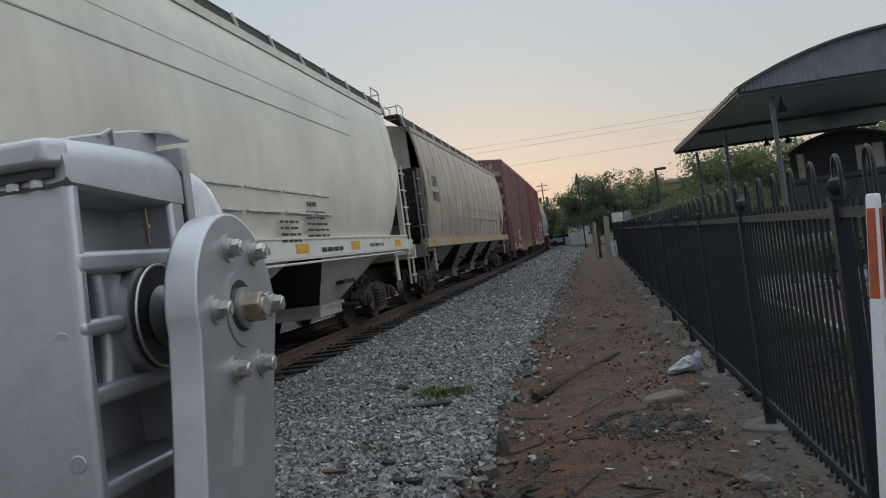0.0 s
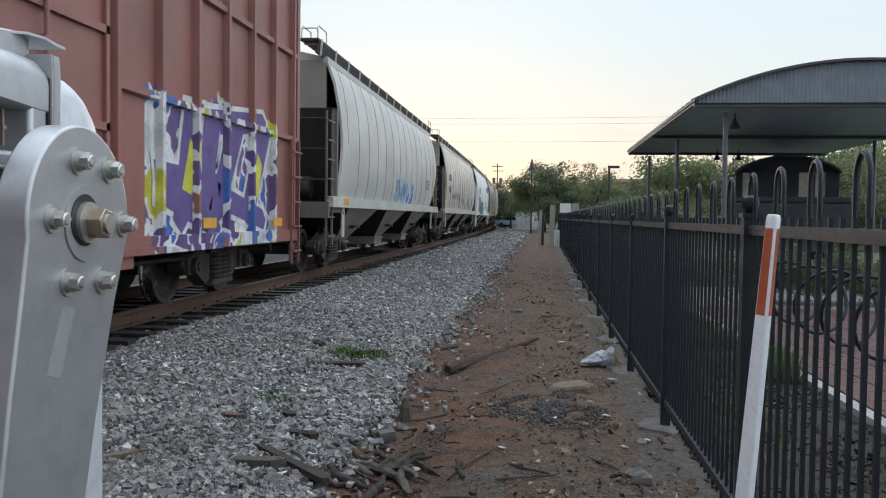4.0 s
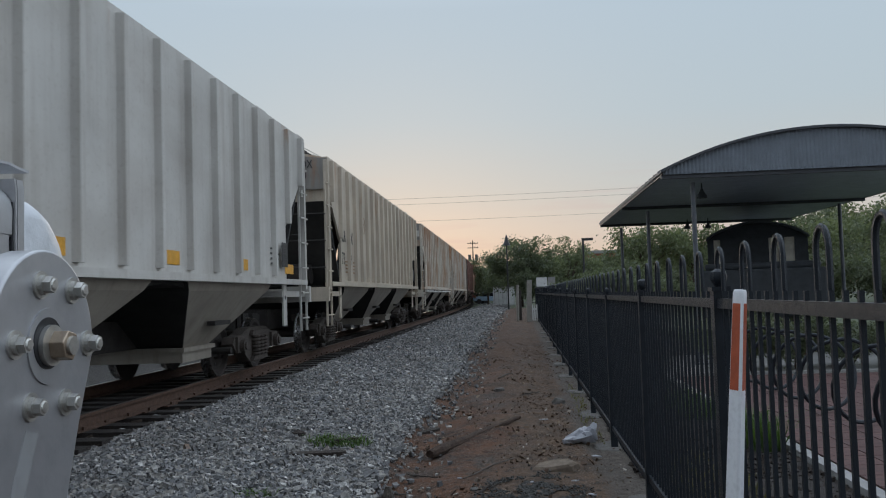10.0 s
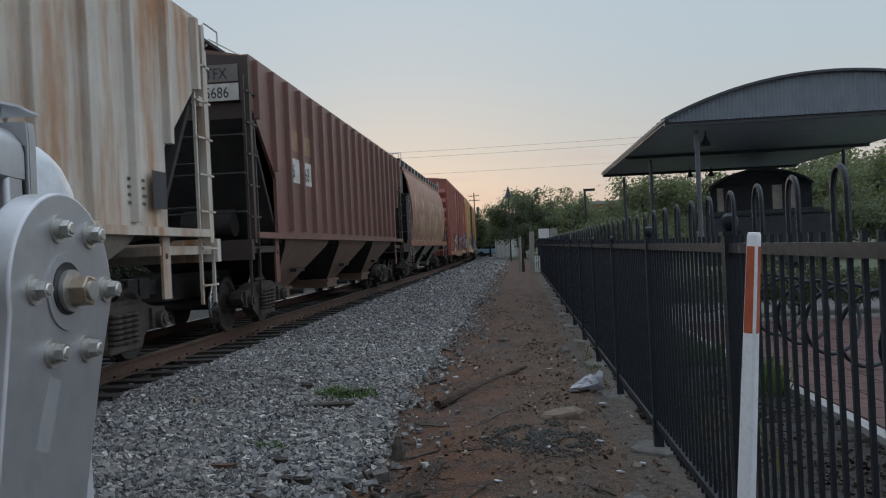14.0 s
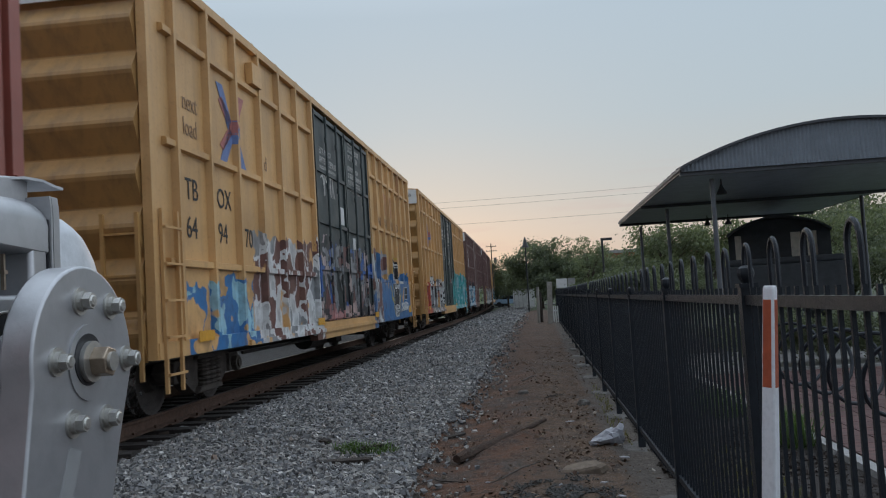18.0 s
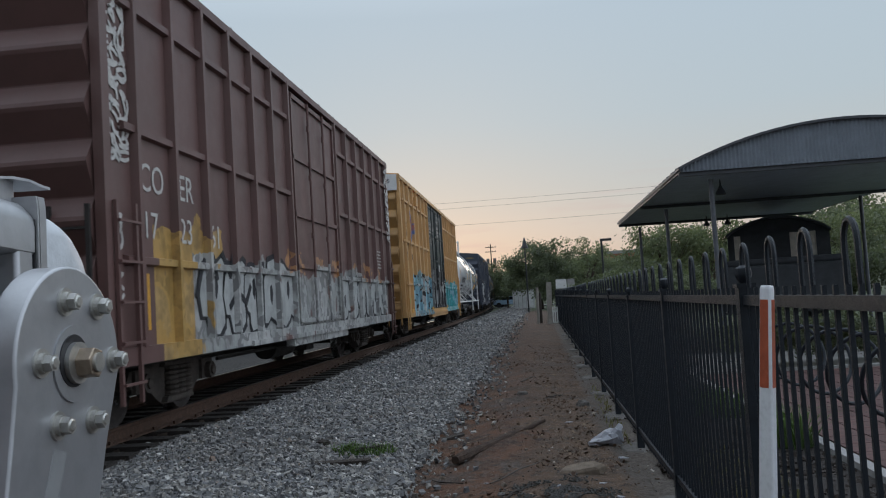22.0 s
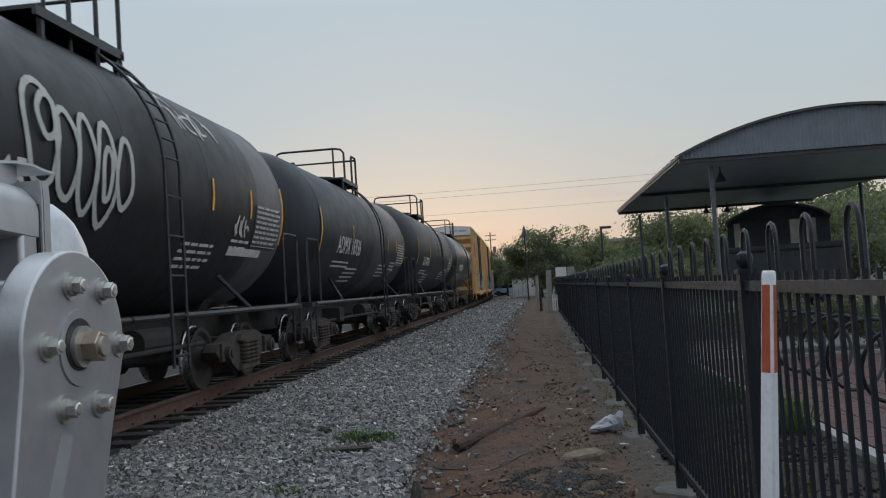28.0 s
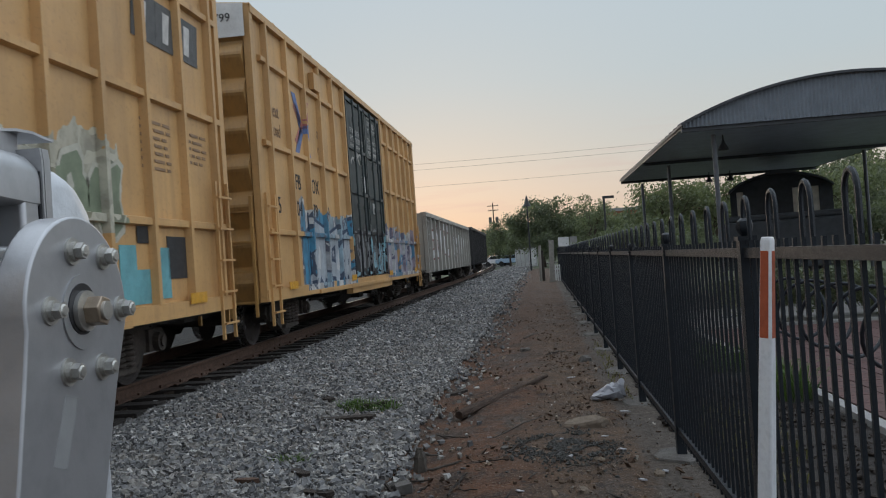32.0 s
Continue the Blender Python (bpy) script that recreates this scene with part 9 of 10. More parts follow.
# 15, 16 yellow boxcars
PBR = (0.16, 0.07, 0.06)
SPRAYDOOR = car_paint("black_door_under_spray", (0.036, 0.050, 0.051), (0.06, 0.055, 0.05), 0.3, tags=((-2.5, 2.5, 0.9, 2.5, (PBR, GRY, (0.03, 0.04, 0.04), BLU, PBR, (0.5, 0.4, 0.38)), BLK, 0.5), (-2.5, 2.5, 0.5, 1.25, (PNK, (0.5, 0.36, 0.33), BLK), BLK, 0.9)))
AZ = (0.028, 0.15, 0.36)
yellow(15, 273.0, 291.1, "yellow boxcar with black double doors and blue, brown and white spray", SPRAYDOOR, endtop="9470", groups=(("TB", "OX"), ("64", "94", "70")), tags=((-8.3, -5.9, 0.7, 1.7, (AZ, LBL, AZ, YELLOW), AZ, 0.5), (-5.9, -2.3, 0.7, 2.35, (PBR, WHT, PBR, GRY), WHT, 0.6), (2.4, 7.9, 0.6, 2.05, (AZ,), AZ, 0.6), (2.5, 3.5, 0.8, 2.5, (PBR, GRY, PBR, WHT, AZ), GRY, 0.55), (7.8, 8.3, 0.75, 1.45, (AZ,), AZ, 0.6), (8.0, 8.35, 1.15, 1.95, (ORG,), ORG, 0.6)))
skull = CARS[-1][0]
SKIN = [o for o in skull.children if o.name.startswith("side_wall")][0].data.materials[0]
XL = XP + 0.084
part("lower_side_plate", Geo().box(XP, XL, 2.62, 8.3, 0.86, 1.79), SKIN, skull)


def sprayed(car, shapes, mat, lift, low=False, label="sprayed shape"):
    """Sprayed outlines on the wall, on the posts that they cross and on the near cheeks of those posts; low: on the lower plate."""
    g = Geo()
    x = (XL if low else XP) + lift
    for pts in shapes:
        g.prism(pts, "x", x, x + 0.002)
        for k in range(8):
            y = 2.57 + (8.58 - 2.57) * k / 7
            if low:
                break
            strip = clipped(pts, y - 0.034, y + 0.034)
            if strip:
                g.prism(strip, "x", XP + 0.080 + lift, XP + 0.082 + lift)
            cheek = clipped(pts, y - 0.066, y - 0.044)
            if cheek:
                z0, z1 = min(p[1] for p in cheek), max(p[1] for p in cheek)
                w = 0.001 + lift
                g.prism([(XP, y - 0.056 - w), (XP + 0.082, y - 0.036 - w), (XP + 0.082, y - 0.034), (XP, y - 0.054)], "z", z0, z1)
    return tagged(part("sprayed_shape", g, mat, car, label), kind="stuff")


def oval(y, z, a, b, n=14, w=1.0):
    return [(y + math.copysign(abs(math.cos(2 * math.pi * i / n)) ** w, math.cos(2 * math.pi * i / n)) * a, z + math.copysign(abs(math.sin(2 * math.pi * i / n)) ** w, math.sin(2 * math.pi * i / n)) * b) for i in range(n)]


def line(pts, w):
    """Short quads along a hand-drawn line."""
    out = []
    for a, b in zip(pts, pts[1:]):
        dy, dz = b[0] - a[0], b[1] - a[1]
        d = w / 2 / max(1e-4, math.hypot(dy, dz))
        e = 0.25 * w / max(1e-4, math.hypot(dy, dz))
        a, b = (a[0] - dy * e, a[1] - dz * e), (b[0] + dy * e, b[1] + dz * e)
        out.append([(a[0] - dz * d, a[1] + dy * d), (b[0] - dz * d, b[1] + dy * d), (b[0] + dz * d, b[1] - dy * d), (a[0] + dz * d, a[1] - dy * d)])
    return out


# white face of open loops with a black mouth, sprayed half on the wall and half on the lower plate
CHALK = plain("white_spray_face", (0.66, 0.65, 0.63), 0.6, 0.0, 0.12, 6)
INK = spray("black", BLK)
FLAME = plain("yellow_spray_line", (0.58, 0.44, 0.07), 0.6, 0.0, 0.2, 6)
HALO = plain("grey_spray_halo", (0.33, 0.33, 0.35), 0.7, 0.0, 0.3, 4)
crown = [(5.24, 1.88), (5.23, 2.08), (5.30, 2.22), (5.44, 2.33), (5.66, 2.41), (5.86, 2.37), (6.04, 2.27), (6.13, 2.12), (6.12, 1.88)]
sprayed(skull, [[(5.68 + (y - 5.68) * 1.10, 1.86 + (z - 1.86) * 1.10) for y, z in crown]], INK, 0.0)
sprayed(skull, [crown], CHALK, 0.002)
sprayed(skull, [[(5.70, 2.21), (5.84, 2.24), (6.00, 2.20), (6.09, 2.08), (6.07, 1.95), (5.96, 1.91), (5.84, 1.97), (5.74, 2.08)], oval(5.42, 2.00, 0.115, 0.105), oval(5.64, 1.96, 0.05, 0.06)], INK, 0.004)
sprayed(skull, [oval(5.42, 2.00, 0.085, 0.075)], CHALK, 0.006)
brows = line([(5.26, 2.12), (5.38, 2.19), (5.5, 2.16), (5.58, 2.05)], 0.026) + line([(5.30, 2.20), (5.44, 2.27), (5.55, 2.22), (5.62, 2.10)], 0.022) + line([(5.58, 2.38), (5.62, 2.25), (5.66, 2.12)], 0.022) + line([(5.74, 2.38), (5.70, 2.26), (5.68, 2.10)], 0.022)
brows += line([(5.70, 2.21), (5.86, 2.28), (6.02, 2.25), (6.11, 2.14)], 0.028) + line([(5.39, 1.98), (5.45, 2.03)], 0.04) + line([(5.52, 1.93), (5.56, 2.02), (5.60, 1.90)], 0.02) + line([(5.70, 2.03), (5.76, 1.93), (5.84, 1.90)], 0.02)
sprayed(skull, brows, INK, 0.008)
jaw = [(5.22, 1.785), (5.22, 1.62), (5.25, 1.2), (5.28, 0.96), (5.36, 0.87), (5.86, 0.87), (5.95, 0.96), (6.02, 1.25), (6.10, 1.60), (6.14, 1.785)]
sprayed(skull, [[(5.68 + (y - 5.68) * 1.07, z) for y, z in jaw]], INK, 0.0, True)
sprayed(skull, [jaw], CHALK, 0.002, True)
sprayed(skull, [[(5.29, 1.66), (5.55, 1.63), (5.80, 1.66), (6.03, 1.64), (6.00, 1.40), (5.94, 1.20), (5.62, 1.23), (5.31, 1.20), (5.29, 1.42)], [(5.23, 1.77), (5.38, 1.78), (5.38, 1.66), (5.24, 1.64)]], INK, 0.004, True)
teeth = []
for k in range(8):
    y = 5.43 + 0.072 * k
    teeth += line([(y, 1.765), (y + 0.008, 1.68)], 0.016)
    teeth += line([(5.36 + 0.07 * k, 1.19), (5.37 + 0.068 * k, 1.13)], 0.02)
teeth += line([(5.40, 1.76), (5.60, 1.775), (5.80, 1.765), (6.02, 1.775)], 0.016) + line([(5.30, 1.10), (5.45, 1.05), (5.62, 1.10), (5.80, 1.06), (5.96, 1.10)], 0.026)
for k in range(5):
    y = 5.36 + 0.125 * k
    teeth += line([(y, 1.02), (y + 0.03, 0.96), (y + 0.015, 0.90)], 0.02) + line([(y + 0.06, 1.04), (y + 0.05, 0.94)], 0.016)
teeth += line([(6.02, 1.72), (6.06, 1.62), (6.02, 1.52)], 0.022) + line([(5.27, 1.5), (5.26, 1.3), (5.29, 1.1)], 0.014)
sprayed(skull, teeth, INK, 0.006, True)
sprayed(skull, line([(5.52, 1.58), (5.58, 1.60), (5.64, 1.59)], 0.03) + line([(5.60, 1.53), (5.66, 1.50)], 0.025) + line([(6.05, 1.42), (6.09, 1.55), (6.16, 1.66)], 0.02), CHALK, 0.008, True)
# brown patch with a grey halo, yellow flame lines round both
sprayed(skull, [[(3.62, 2.05), (3.70, 2.56), (3.95, 2.50), (4.05, 2.66), (4.22, 2.52), (4.5, 2.56), (4.74, 2.68), (4.70, 2.36), (4.78, 2.12), (4.62, 1.98), (4.40, 2.08), (4.1, 1.96), (3.85, 2.04)]], HALO, 0.0)
sprayed(skull, [[(3.72, 2.12), (3.80, 2.42), (4.06, 2.38), (4.2, 2.46), (4.36, 2.40), (4.64, 2.52), (4.58, 2.32), (4.62, 2.14), (4.44, 2.12), (4.3, 2.18), (4.16, 2.08), (3.95, 2.12)]], spray("dark_brown", PBR), 0.002)
flames = line([(4.80, 2.75), (4.90, 2.56), (4.80, 2.36), (4.78, 2.18), (4.90, 2.02), (4.84, 1.90), (4.66, 1.90), (4.60, 1.98)], 0.03) + line([(5.12, 2.05), (5.20, 2.32), (5.42, 2.50), (5.68, 2.56), (5.94, 2.47)], 0.03) + line([(4.0, 2.92), (4.2, 2.72), (4.18, 2.60)], 0.03) + line([(4.5, 2.85), (4.62, 2.70)], 0.05) + line([(6.19, 1.92), (6.22, 2.10)], 0.03)
sprayed(skull, flames, FLAME, 0.004)
low = line([(4.72, 1.70), (4.86, 1.58), (4.90, 1.36)], 0.06) + line([(4.98, 1.40), (5.10, 1.30)], 0.07) + line([(6.12, 1.28), (6.20, 1.42), (6.34, 1.50)], 0.05) + line([(5.12, 1.75), (5.13, 1.3), (5.16, 0.95)], 0.022) + line([(6.24, 1.72), (6.20, 1.52), (6.10, 1.35), (6.06, 1.0)], 0.022)
sprayed(skull, low, FLAME, 0.002, True)
part("belt_tip", Geo().box(XP + 0.02, XP + 0.09, 6.17, 6.86, 1.792, 1.86), M_LETTER_WHITE, skull, "belt rail sprayed white")
bubble_letters(skull, 6.32, 1.02, 1.22, 0.27, 6, M_LETTER_WHITE, shared("bluespray", lambda: plain("blue_spray", AZ, 0.6)), 32, x=XL + 0.002)
patch(skull, 6.98, 7.44, 1.34, 1.70, M_LETTER_WHITE, x=XL + 0.002, name="placard")
for y0, y1, z0, z1 in ((7.0, 7.20, 1.49, 1.68), (7.22, 7.42, 1.49, 1.68), (7.0, 7.42, 1.36, 1.47)):
    patch(skull, y0, y1, z0, z1, M_LETTER_DARK, x=XL + 0.006, name="placard_field")
patch(skull, 7.75, 8.16, 0.99, 1.16, M_YELLOWTAPE, x=XL + 0.002, name="placard")
yellow(16, 293.3, 311.5, "yellow boxcar with black double doors, white and teal spray", car_paint("green_black_door", (0.034, 0.048, 0.049), (0.05, 0.05, 0.046), 0.4, tags=((1.3, 2.5, 0.6, 2.2, (TEA, TEA, (0.05, 0.25, 0.24)), TEA, 0.6),)), marks=False, endtop="663880", groups=(("TB", "OX"), ("66", "38", "80")), tags=((-8.5, -6.8, 0.8, 1.9, (RED, (0.5, 0.1, 0.04), RED), RED, 0.5), (-7.0, -2.4, 0.8, 2.1, (WHT, GRY, WHT, (0.3, 0.12, 0.1)), BLK, 0.45), (2.3, 9.0, 0.5, 2.5, (TEA, (0.16, 0.44, 0.46), LBL, TEA), TEA, 0.75)))
yc = CARS[-1][0]
wild(yc, -8.3, 0.98, 1.5, 0.75, 2, spray("red", RED), spray("orange", ORG), spray("dark_red", (0.2, 0.03, 0.03)), 201)
wild(yc, -6.9, 1.0, 4.4, 1.1, 6, spray("white", WHT), spray("grey", GRY), spray("black", BLK), 202)
bubble_letters(yc, 2.72, 1.02, 5.7, 1.16, 7, spray("pale_blue_white", (0.30, 0.46, 0.51)), spray("dark_teal", (0.02, 0.10, 0.11)), 203, x=XP + 0.001)
wild(yc, 2.8, 1.1, 5.4, 0.9, 9, spray("ice_blue", (0.34, 0.49, 0.54)), spray("teal", TEA), spray("dark_teal", (0.02, 0.10, 0.11)), 204, x=XP + 0.012)
patch(yc, 8.2, 8.55, 1.12, 1.34, M_YELLOWTAPE, x=XP + 0.03, name="placard")
part("latch_box", Geo().box(XP + 0.04, XP + 0.12, 6.0, 6.3, 1.72, 1.98), spray("teal", TEA), yc)
xd = HW - 0.05
for k, pts in enumerate((
    [(-1.68, 3.50), (-1.80, 3.38), (-1.80, 3.18), (-1.72, 3.06)],
    [(-1.62, 3.38), (-1.60, 3.16), (-1.52, 3.12), (-1.46, 3.30), (-1.44, 3.46), (-1.40, 3.24), (-1.34, 3.12), (-1.28, 3.26), (-1.26, 3.44)],
    [(-1.50, 3.12), (-1.38, 3.05), (-1.30, 3.20), (-1.22, 3.34), (-1.14, 3.46), (-1.18, 3.22), (-1.12, 3.02), (-1.04, 2.94)],
    [(-1.06, 3.16), (-0.94, 3.20), (-0.88, 3.30), (-0.96, 3.36), (-1.04, 3.22), (-0.98, 3.06), (-0.86, 3.06), (-0.80, 3.20)],
    [(-1.84, 3.00), (-1.40, 2.97), (-1.16, 2.93)],
    [(-1.58, 3.54), (-1.50, 3.58), (-1.42, 3.54), (-1.50, 3.51), (-1.58, 3.54)],
    [(-1.02, 3.46), (-0.94, 3.54), (-0.92, 3.44), (-1.02, 3.40)],
)):
    g = Geo()
    for q, quad in enumerate(line(pts, 0.034)):
        g.prism(quad, "x", xd + 0.004 * k + 0.0003 * q, xd + 0.004 * k + 0.0003 * q + 0.002)
    tagged(part("sprayed_tag", g, M_LETTER_WHITE, yc, "white sprayed loops"), kind="stuff")
for y, z in ((-1.05, 2.28), (1.25, 2.36)):
    g = Geo()
    for q, quad in enumerate(line([(y - 0.11, z + 0.09), (y + 0.10, z - 0.09)], 0.035) + line([(y - 0.12, z - 0.07), (y + 0.12, z + 0.10)], 0.035) + line([(y - 0.12, z + 0.02), (y, z + 0.10), (y + 0.12, z + 0.02)], 0.025) + line([(y - 0.08, z - 0.17), (y + 0.08, z - 0.17)], 0.025)):
        g.prism(quad, "x", xd + 0.002 * q, xd + 0.002 * q + 0.002)
    part("lock_sign", g, shared("palechalk", lambda: plain("pale_sign_paint", (0.40, 0.41, 0.40), 0.7)), yc, "pale crossed sign over the latch")
for y0, y1, z0, z1, mt in ((0.32, 0.47, 2.66, 2.94, M_WHITE), (0.62, 0.70, 1.98, 2.14, M_ORANGE), (1.02, 1.16, 1.98, 2.22, M_WHITE), (-1.18, -1.02, 1.96, 2.10, M_ORANGE), (-0.92, -0.70, 1.50, 1.98, shared("greenpane", lambda: plain("pale_green_panel", (0.24, 0.28, 0.26), 0.6))), (-0.55, -0.30, 1.10, 1.30, M_WHITE)):
    patch(yc, y0, y1, z0, z1, mt, x=xd + 0.001, name="sticker")
for y, z in ((0.42, 3.15), (1.3, 2.95)):
    data_lines(yc, y, z, 0.5, 3, M_LETTER_WHITE, xd - 0.003, 0.03, 0.08, seed=int(y * 90))
# 17, 18 brown boxcars
BR = (0.15, 0.08, 0.072)
p = car_paint("brown_boxcar_paint", BR, (0.09, 0.06, 0.05), 0.4, 0.03, tags=((-7.4, -1.8, 1.6, 2.5, ((0.27, 0.15, 0.13), (0.30, 0.21, 0.10), BR, (0.19, 0.11, 0.10)), BR, 0.9), (-7.2, -1.9, 1.5, 2.2, (BLK, (0.03, 0.02, 0.03)), BLK, 0.5), (-7.6, -1.8, 0.7, 2.0, (LBL, WHT, LBL, (0.25, 0.42, 0.5)), (0.10, 0.2, 0.3), 0.5), (-2.3, -1.5, 0.9, 1.9, ((0.42, 0.12, 0.10), PNK), PNK, 0.5), (1.8, 7.4, 0.7, 2.0, ((0.38, 0.46, 0.22), (0.26, 0.34, 0.18), (0.45, 0.5, 0.40), (0.38, 0.46, 0.22)), BLK, 0.45)))
car, h = add(boxcar(17, 313.6, 328.8, p, "dark brown boxcar with pale blue and green spray along the bottom", "grid", doors=(-1.5, 1.5, p, 1), endtop="ER 172379", lead=0.66), 313.6, 328.8)
wild(car, -6.6, 1.0, 4.6, 0.72, 6, spray("pale_blue_grey", (0.42, 0.55, 0.61)), spray("rose", (0.46, 0.20, 0.18)), spray("dark_blue", (0.03, 0.06, 0.12)), 221)
wild(car, 1.9, 1.0, 5.2, 0.78, 6, spray("pale_green", (0.38, 0.46, 0.22)), spray("white", WHT), spray("black", BLK), 222)
words("CLOSE AND LOCK\nDOOR BEFORE\nMOVING CAR", 0.15, M_LETTER_WHITE, car, (HW - 0.03, 0.1, 4.05), squeeze=0.9)
scrawl(car, -0.9, 1.75, 0.7, 0.45, M_LETTER_WHITE, 611, x=HW - 0.04, thick=0.02, loops=3)
scrawl(car, 0.5, 1.7, 0.8, 0.45, M_LETTER_WHITE, 612, x=HW - 0.04, thick=0.02, loops=3)
spaced(car, [("CO", -h + 0.86), ("ER", -h + 1.74)], 2.5, 0.36, M_LETTER_WHITE)
spaced(car, [("17", -h + 0.86), ("23", -h + 1.7), ("79", -h + 2.5)], 2.06, 0.36, M_LETTER_WHITE)
scrawl(car, -h + 0.3, 3.0, 0.5, 1.0, M_LETTER_WHITE, 81, x=XP + 0.08, loops=4)
p = car_paint("brown_boxcar_paint", BR, (0.09, 0.06, 0.05), 0.4, 0.03, tags=((-6.6, -4.6, 0.7, 2.25, ((0.46, 0.28, 0.08), (0.50, 0.32, 0.12)), (0.46, 0.28, 0.08), 0.8), (-2.0, 6.2, 1.2, 2.15, ((0.50, 0.26, 0.12), BR), BR, 0.8), (-5.6, 7.1, 0.7, 1.95, ((0.44, 0.45, 0.44), (0.50, 0.50, 0.49), (0.38, 0.39, 0.38)), (0.20, 0.20, 0.20), 0.85)))
car, h = add(boxcar(18, 330.9, 346.2, p, "dark brown boxcar with white and orange sprayed letters", "grid", doors=(-1.5, 1.5, p, 1), endtop="172361", lead=0.66), 330.9, 346.2)
bubble_letters(car, -5.4, 1.0, 3.8, 1.0, 5, spray("silver_grey", (0.46, 0.47, 0.46)), spray("black", BLK), 231, x=XP + 0.001)
bubble_letters(car, 1.7, 1.0, 4.9, 0.9, 6, spray("silver_grey", (0.46, 0.47, 0.46)), spray("black", BLK), 232, x=XP + 0.001)
for pts in ([(-5.55, 1.5), (-5.35, 1.86), (-5.0, 1.95), (-4.9, 1.7)], [(-4.7, 2.02), (-4.45, 1.75), (-4.3, 2.05)], [(-4.5, 1.35), (-4.2, 1.55), (-3.9, 1.4), (-3.7, 1.62)], [(-3.4, 1.0), (-3.45, 1.5), (-3.3, 1.9)]):
    g = Geo()
    for q, quad in enumerate(line(pts, 0.09)):
        g.prism(quad, "x", XP + 0.012 + 0.0004 * q, XP + 0.014 + 0.0004 * q)
    tagged(part("sprayed_line", g, spray("black", BLK), car, "black sprayed line"), kind="stuff")
patch(car, -h + 0.78, -h + 0.92, 1.15, 1.72, M_YELLOWTAPE)
spaced(car, [("CO", -h + 0.78), ("ER", -h + 1.72)], 2.56, 0.42, M_LETTER_WHITE)
spaced(car, [("17", -h + 0.82), ("23", -h + 1.72), ("61", -h + 2.60)], 2.08, 0.40, M_LETTER_WHITE)
for k in range(18):
    scrawl(car, -h + 0.06, 2.75 + 0.125 * k, 0.5, 0.2, M_LETTER_WHITE, 190 + k, x=XP + 0.002, loops=3, thick=0.018)
for k in range(4):
    scrawl(car, -h + 0.06, 1.45 + 0.22 * k, 0.3, 0.2, M_LETTER_WHITE, 220 + k, x=XP + 0.002, loops=2, thick=0.02)
for k in range(11):
    scrawl(car, h - 0.62, 2.9 + 0.18 * k, 0.44, 0.17, M_LETTER_WHITE, 90 + k, x=XP + 0.08, loops=3, thick=0.018)
data_lines(car, h - 1.9, 2.6, 0.8, 6, M_LETTER_WHITE, XP, seed=88)
# 19 yellow boxcar
yellow(19, 348.2, 366.2, "yellow boxcar with black double doors and pale blue sprayed letters", DARKDOOR2, endtop="TBOX 641185", groups=(("TB", "OX"), ("64", "11", "85")), tags=((-7.2, -2.3, 0.8, 2.2, (LBL, (0.2, 0.4, 0.5), LBL, WHT), BLK, 0.42), (2.45, 7.9, 0.8, 2.1, (LBL, TEA, LBL), TEA, 0.6)))
yc = CARS[-1][0]
wild(yc, -7.0, 0.95, 4.6, 1.2, 6, spray("pale_blue", LBL), spray("mid_blue", (0.16, 0.36, 0.5)), spray("black", BLK), 211)
wild(yc, 2.6, 1.0, 4.6, 0.95, 5, spray("pale_blue", LBL), spray("teal", TEA), spray("mid_blue", (0.16, 0.36, 0.5)), 212)
patch(yc, -8.1, -7.7, 1.25, 1.5, spray("lime", (0.32, 0.5, 0.1)))
# 20 white tank
WR, WZ = TR - 0.05, TZ - 0.08
p = car_paint("white_tank_paint", (0.70, 0.70, 0.70), (0.40, 0.38, 0.36), 0.06, rough=0.09)
car, h = add(tank(20, 367.4, 383.2, p, "clean white tank car with black lettering", M_WHITE, rad=WR, zc=WZ, lad=-0.5), 367.4, 383.2)


# 21 navy boxcar
p = car_paint("navy_black_boxcar_paint", (0.030, 0.038, 0.062), (0.06, 0.062, 0.07), 0.3, tags=((-4.9, -1.6, 1.0, 2.6, (WHT, GRY, BLK, WHT), BLK, 0.4), (4.4, 7.2, 1.0, 2.1, (WHT, GRY, WHT), BLK, 0.4)))
car, h = add(boxcar(21, 384.5, 400.2, p, "navy-black boxcar with white sprayed tags", "posts", eave=4.4, doors=(-0.6, 2.6, p, 1), ribgap=1.0), 384.5, 400.2)
data_lines(car, -1.0, 4.3, 1.0, 1, M_YELLOWTAPE, None, 0.12, seed=3)
g = Geo()
for k in range(7):
    g.box(0.62 + 0.085 * k, 0.675 + 0.085 * k, -h - 0.085, -h - 0.08, 4.14, 4.24)
tagged(part("stencilling", g, shared("fadedyellow", lambda: plain("faded_yellow_paint", (0.25, 0.19, 0.07), 0.7, 0.0, 0.5, 20)), car, "worn yellow stencilling"), kind="stuff")
dg = Geo()
for k in range(14):
    dg.prism([(0.05, 1.35 + k * 0.21), (0.05, 1.50 + k * 0.21), (0.0, 1.53 + k * 0.21), (0.0, 1.32 + k * 0.21)], "y", -0.5, 2.5)
part("door_corrugation", dg, p, car, loc=(XP + 0.03, 0, 0))
for k in range(4):
    data_lines(car, -h + 1.1 + 0.95 * k, 3.0, 0.5, 3, M_YELLOWTAPE, XP, 0.09, 0.22, seed=31 + k)
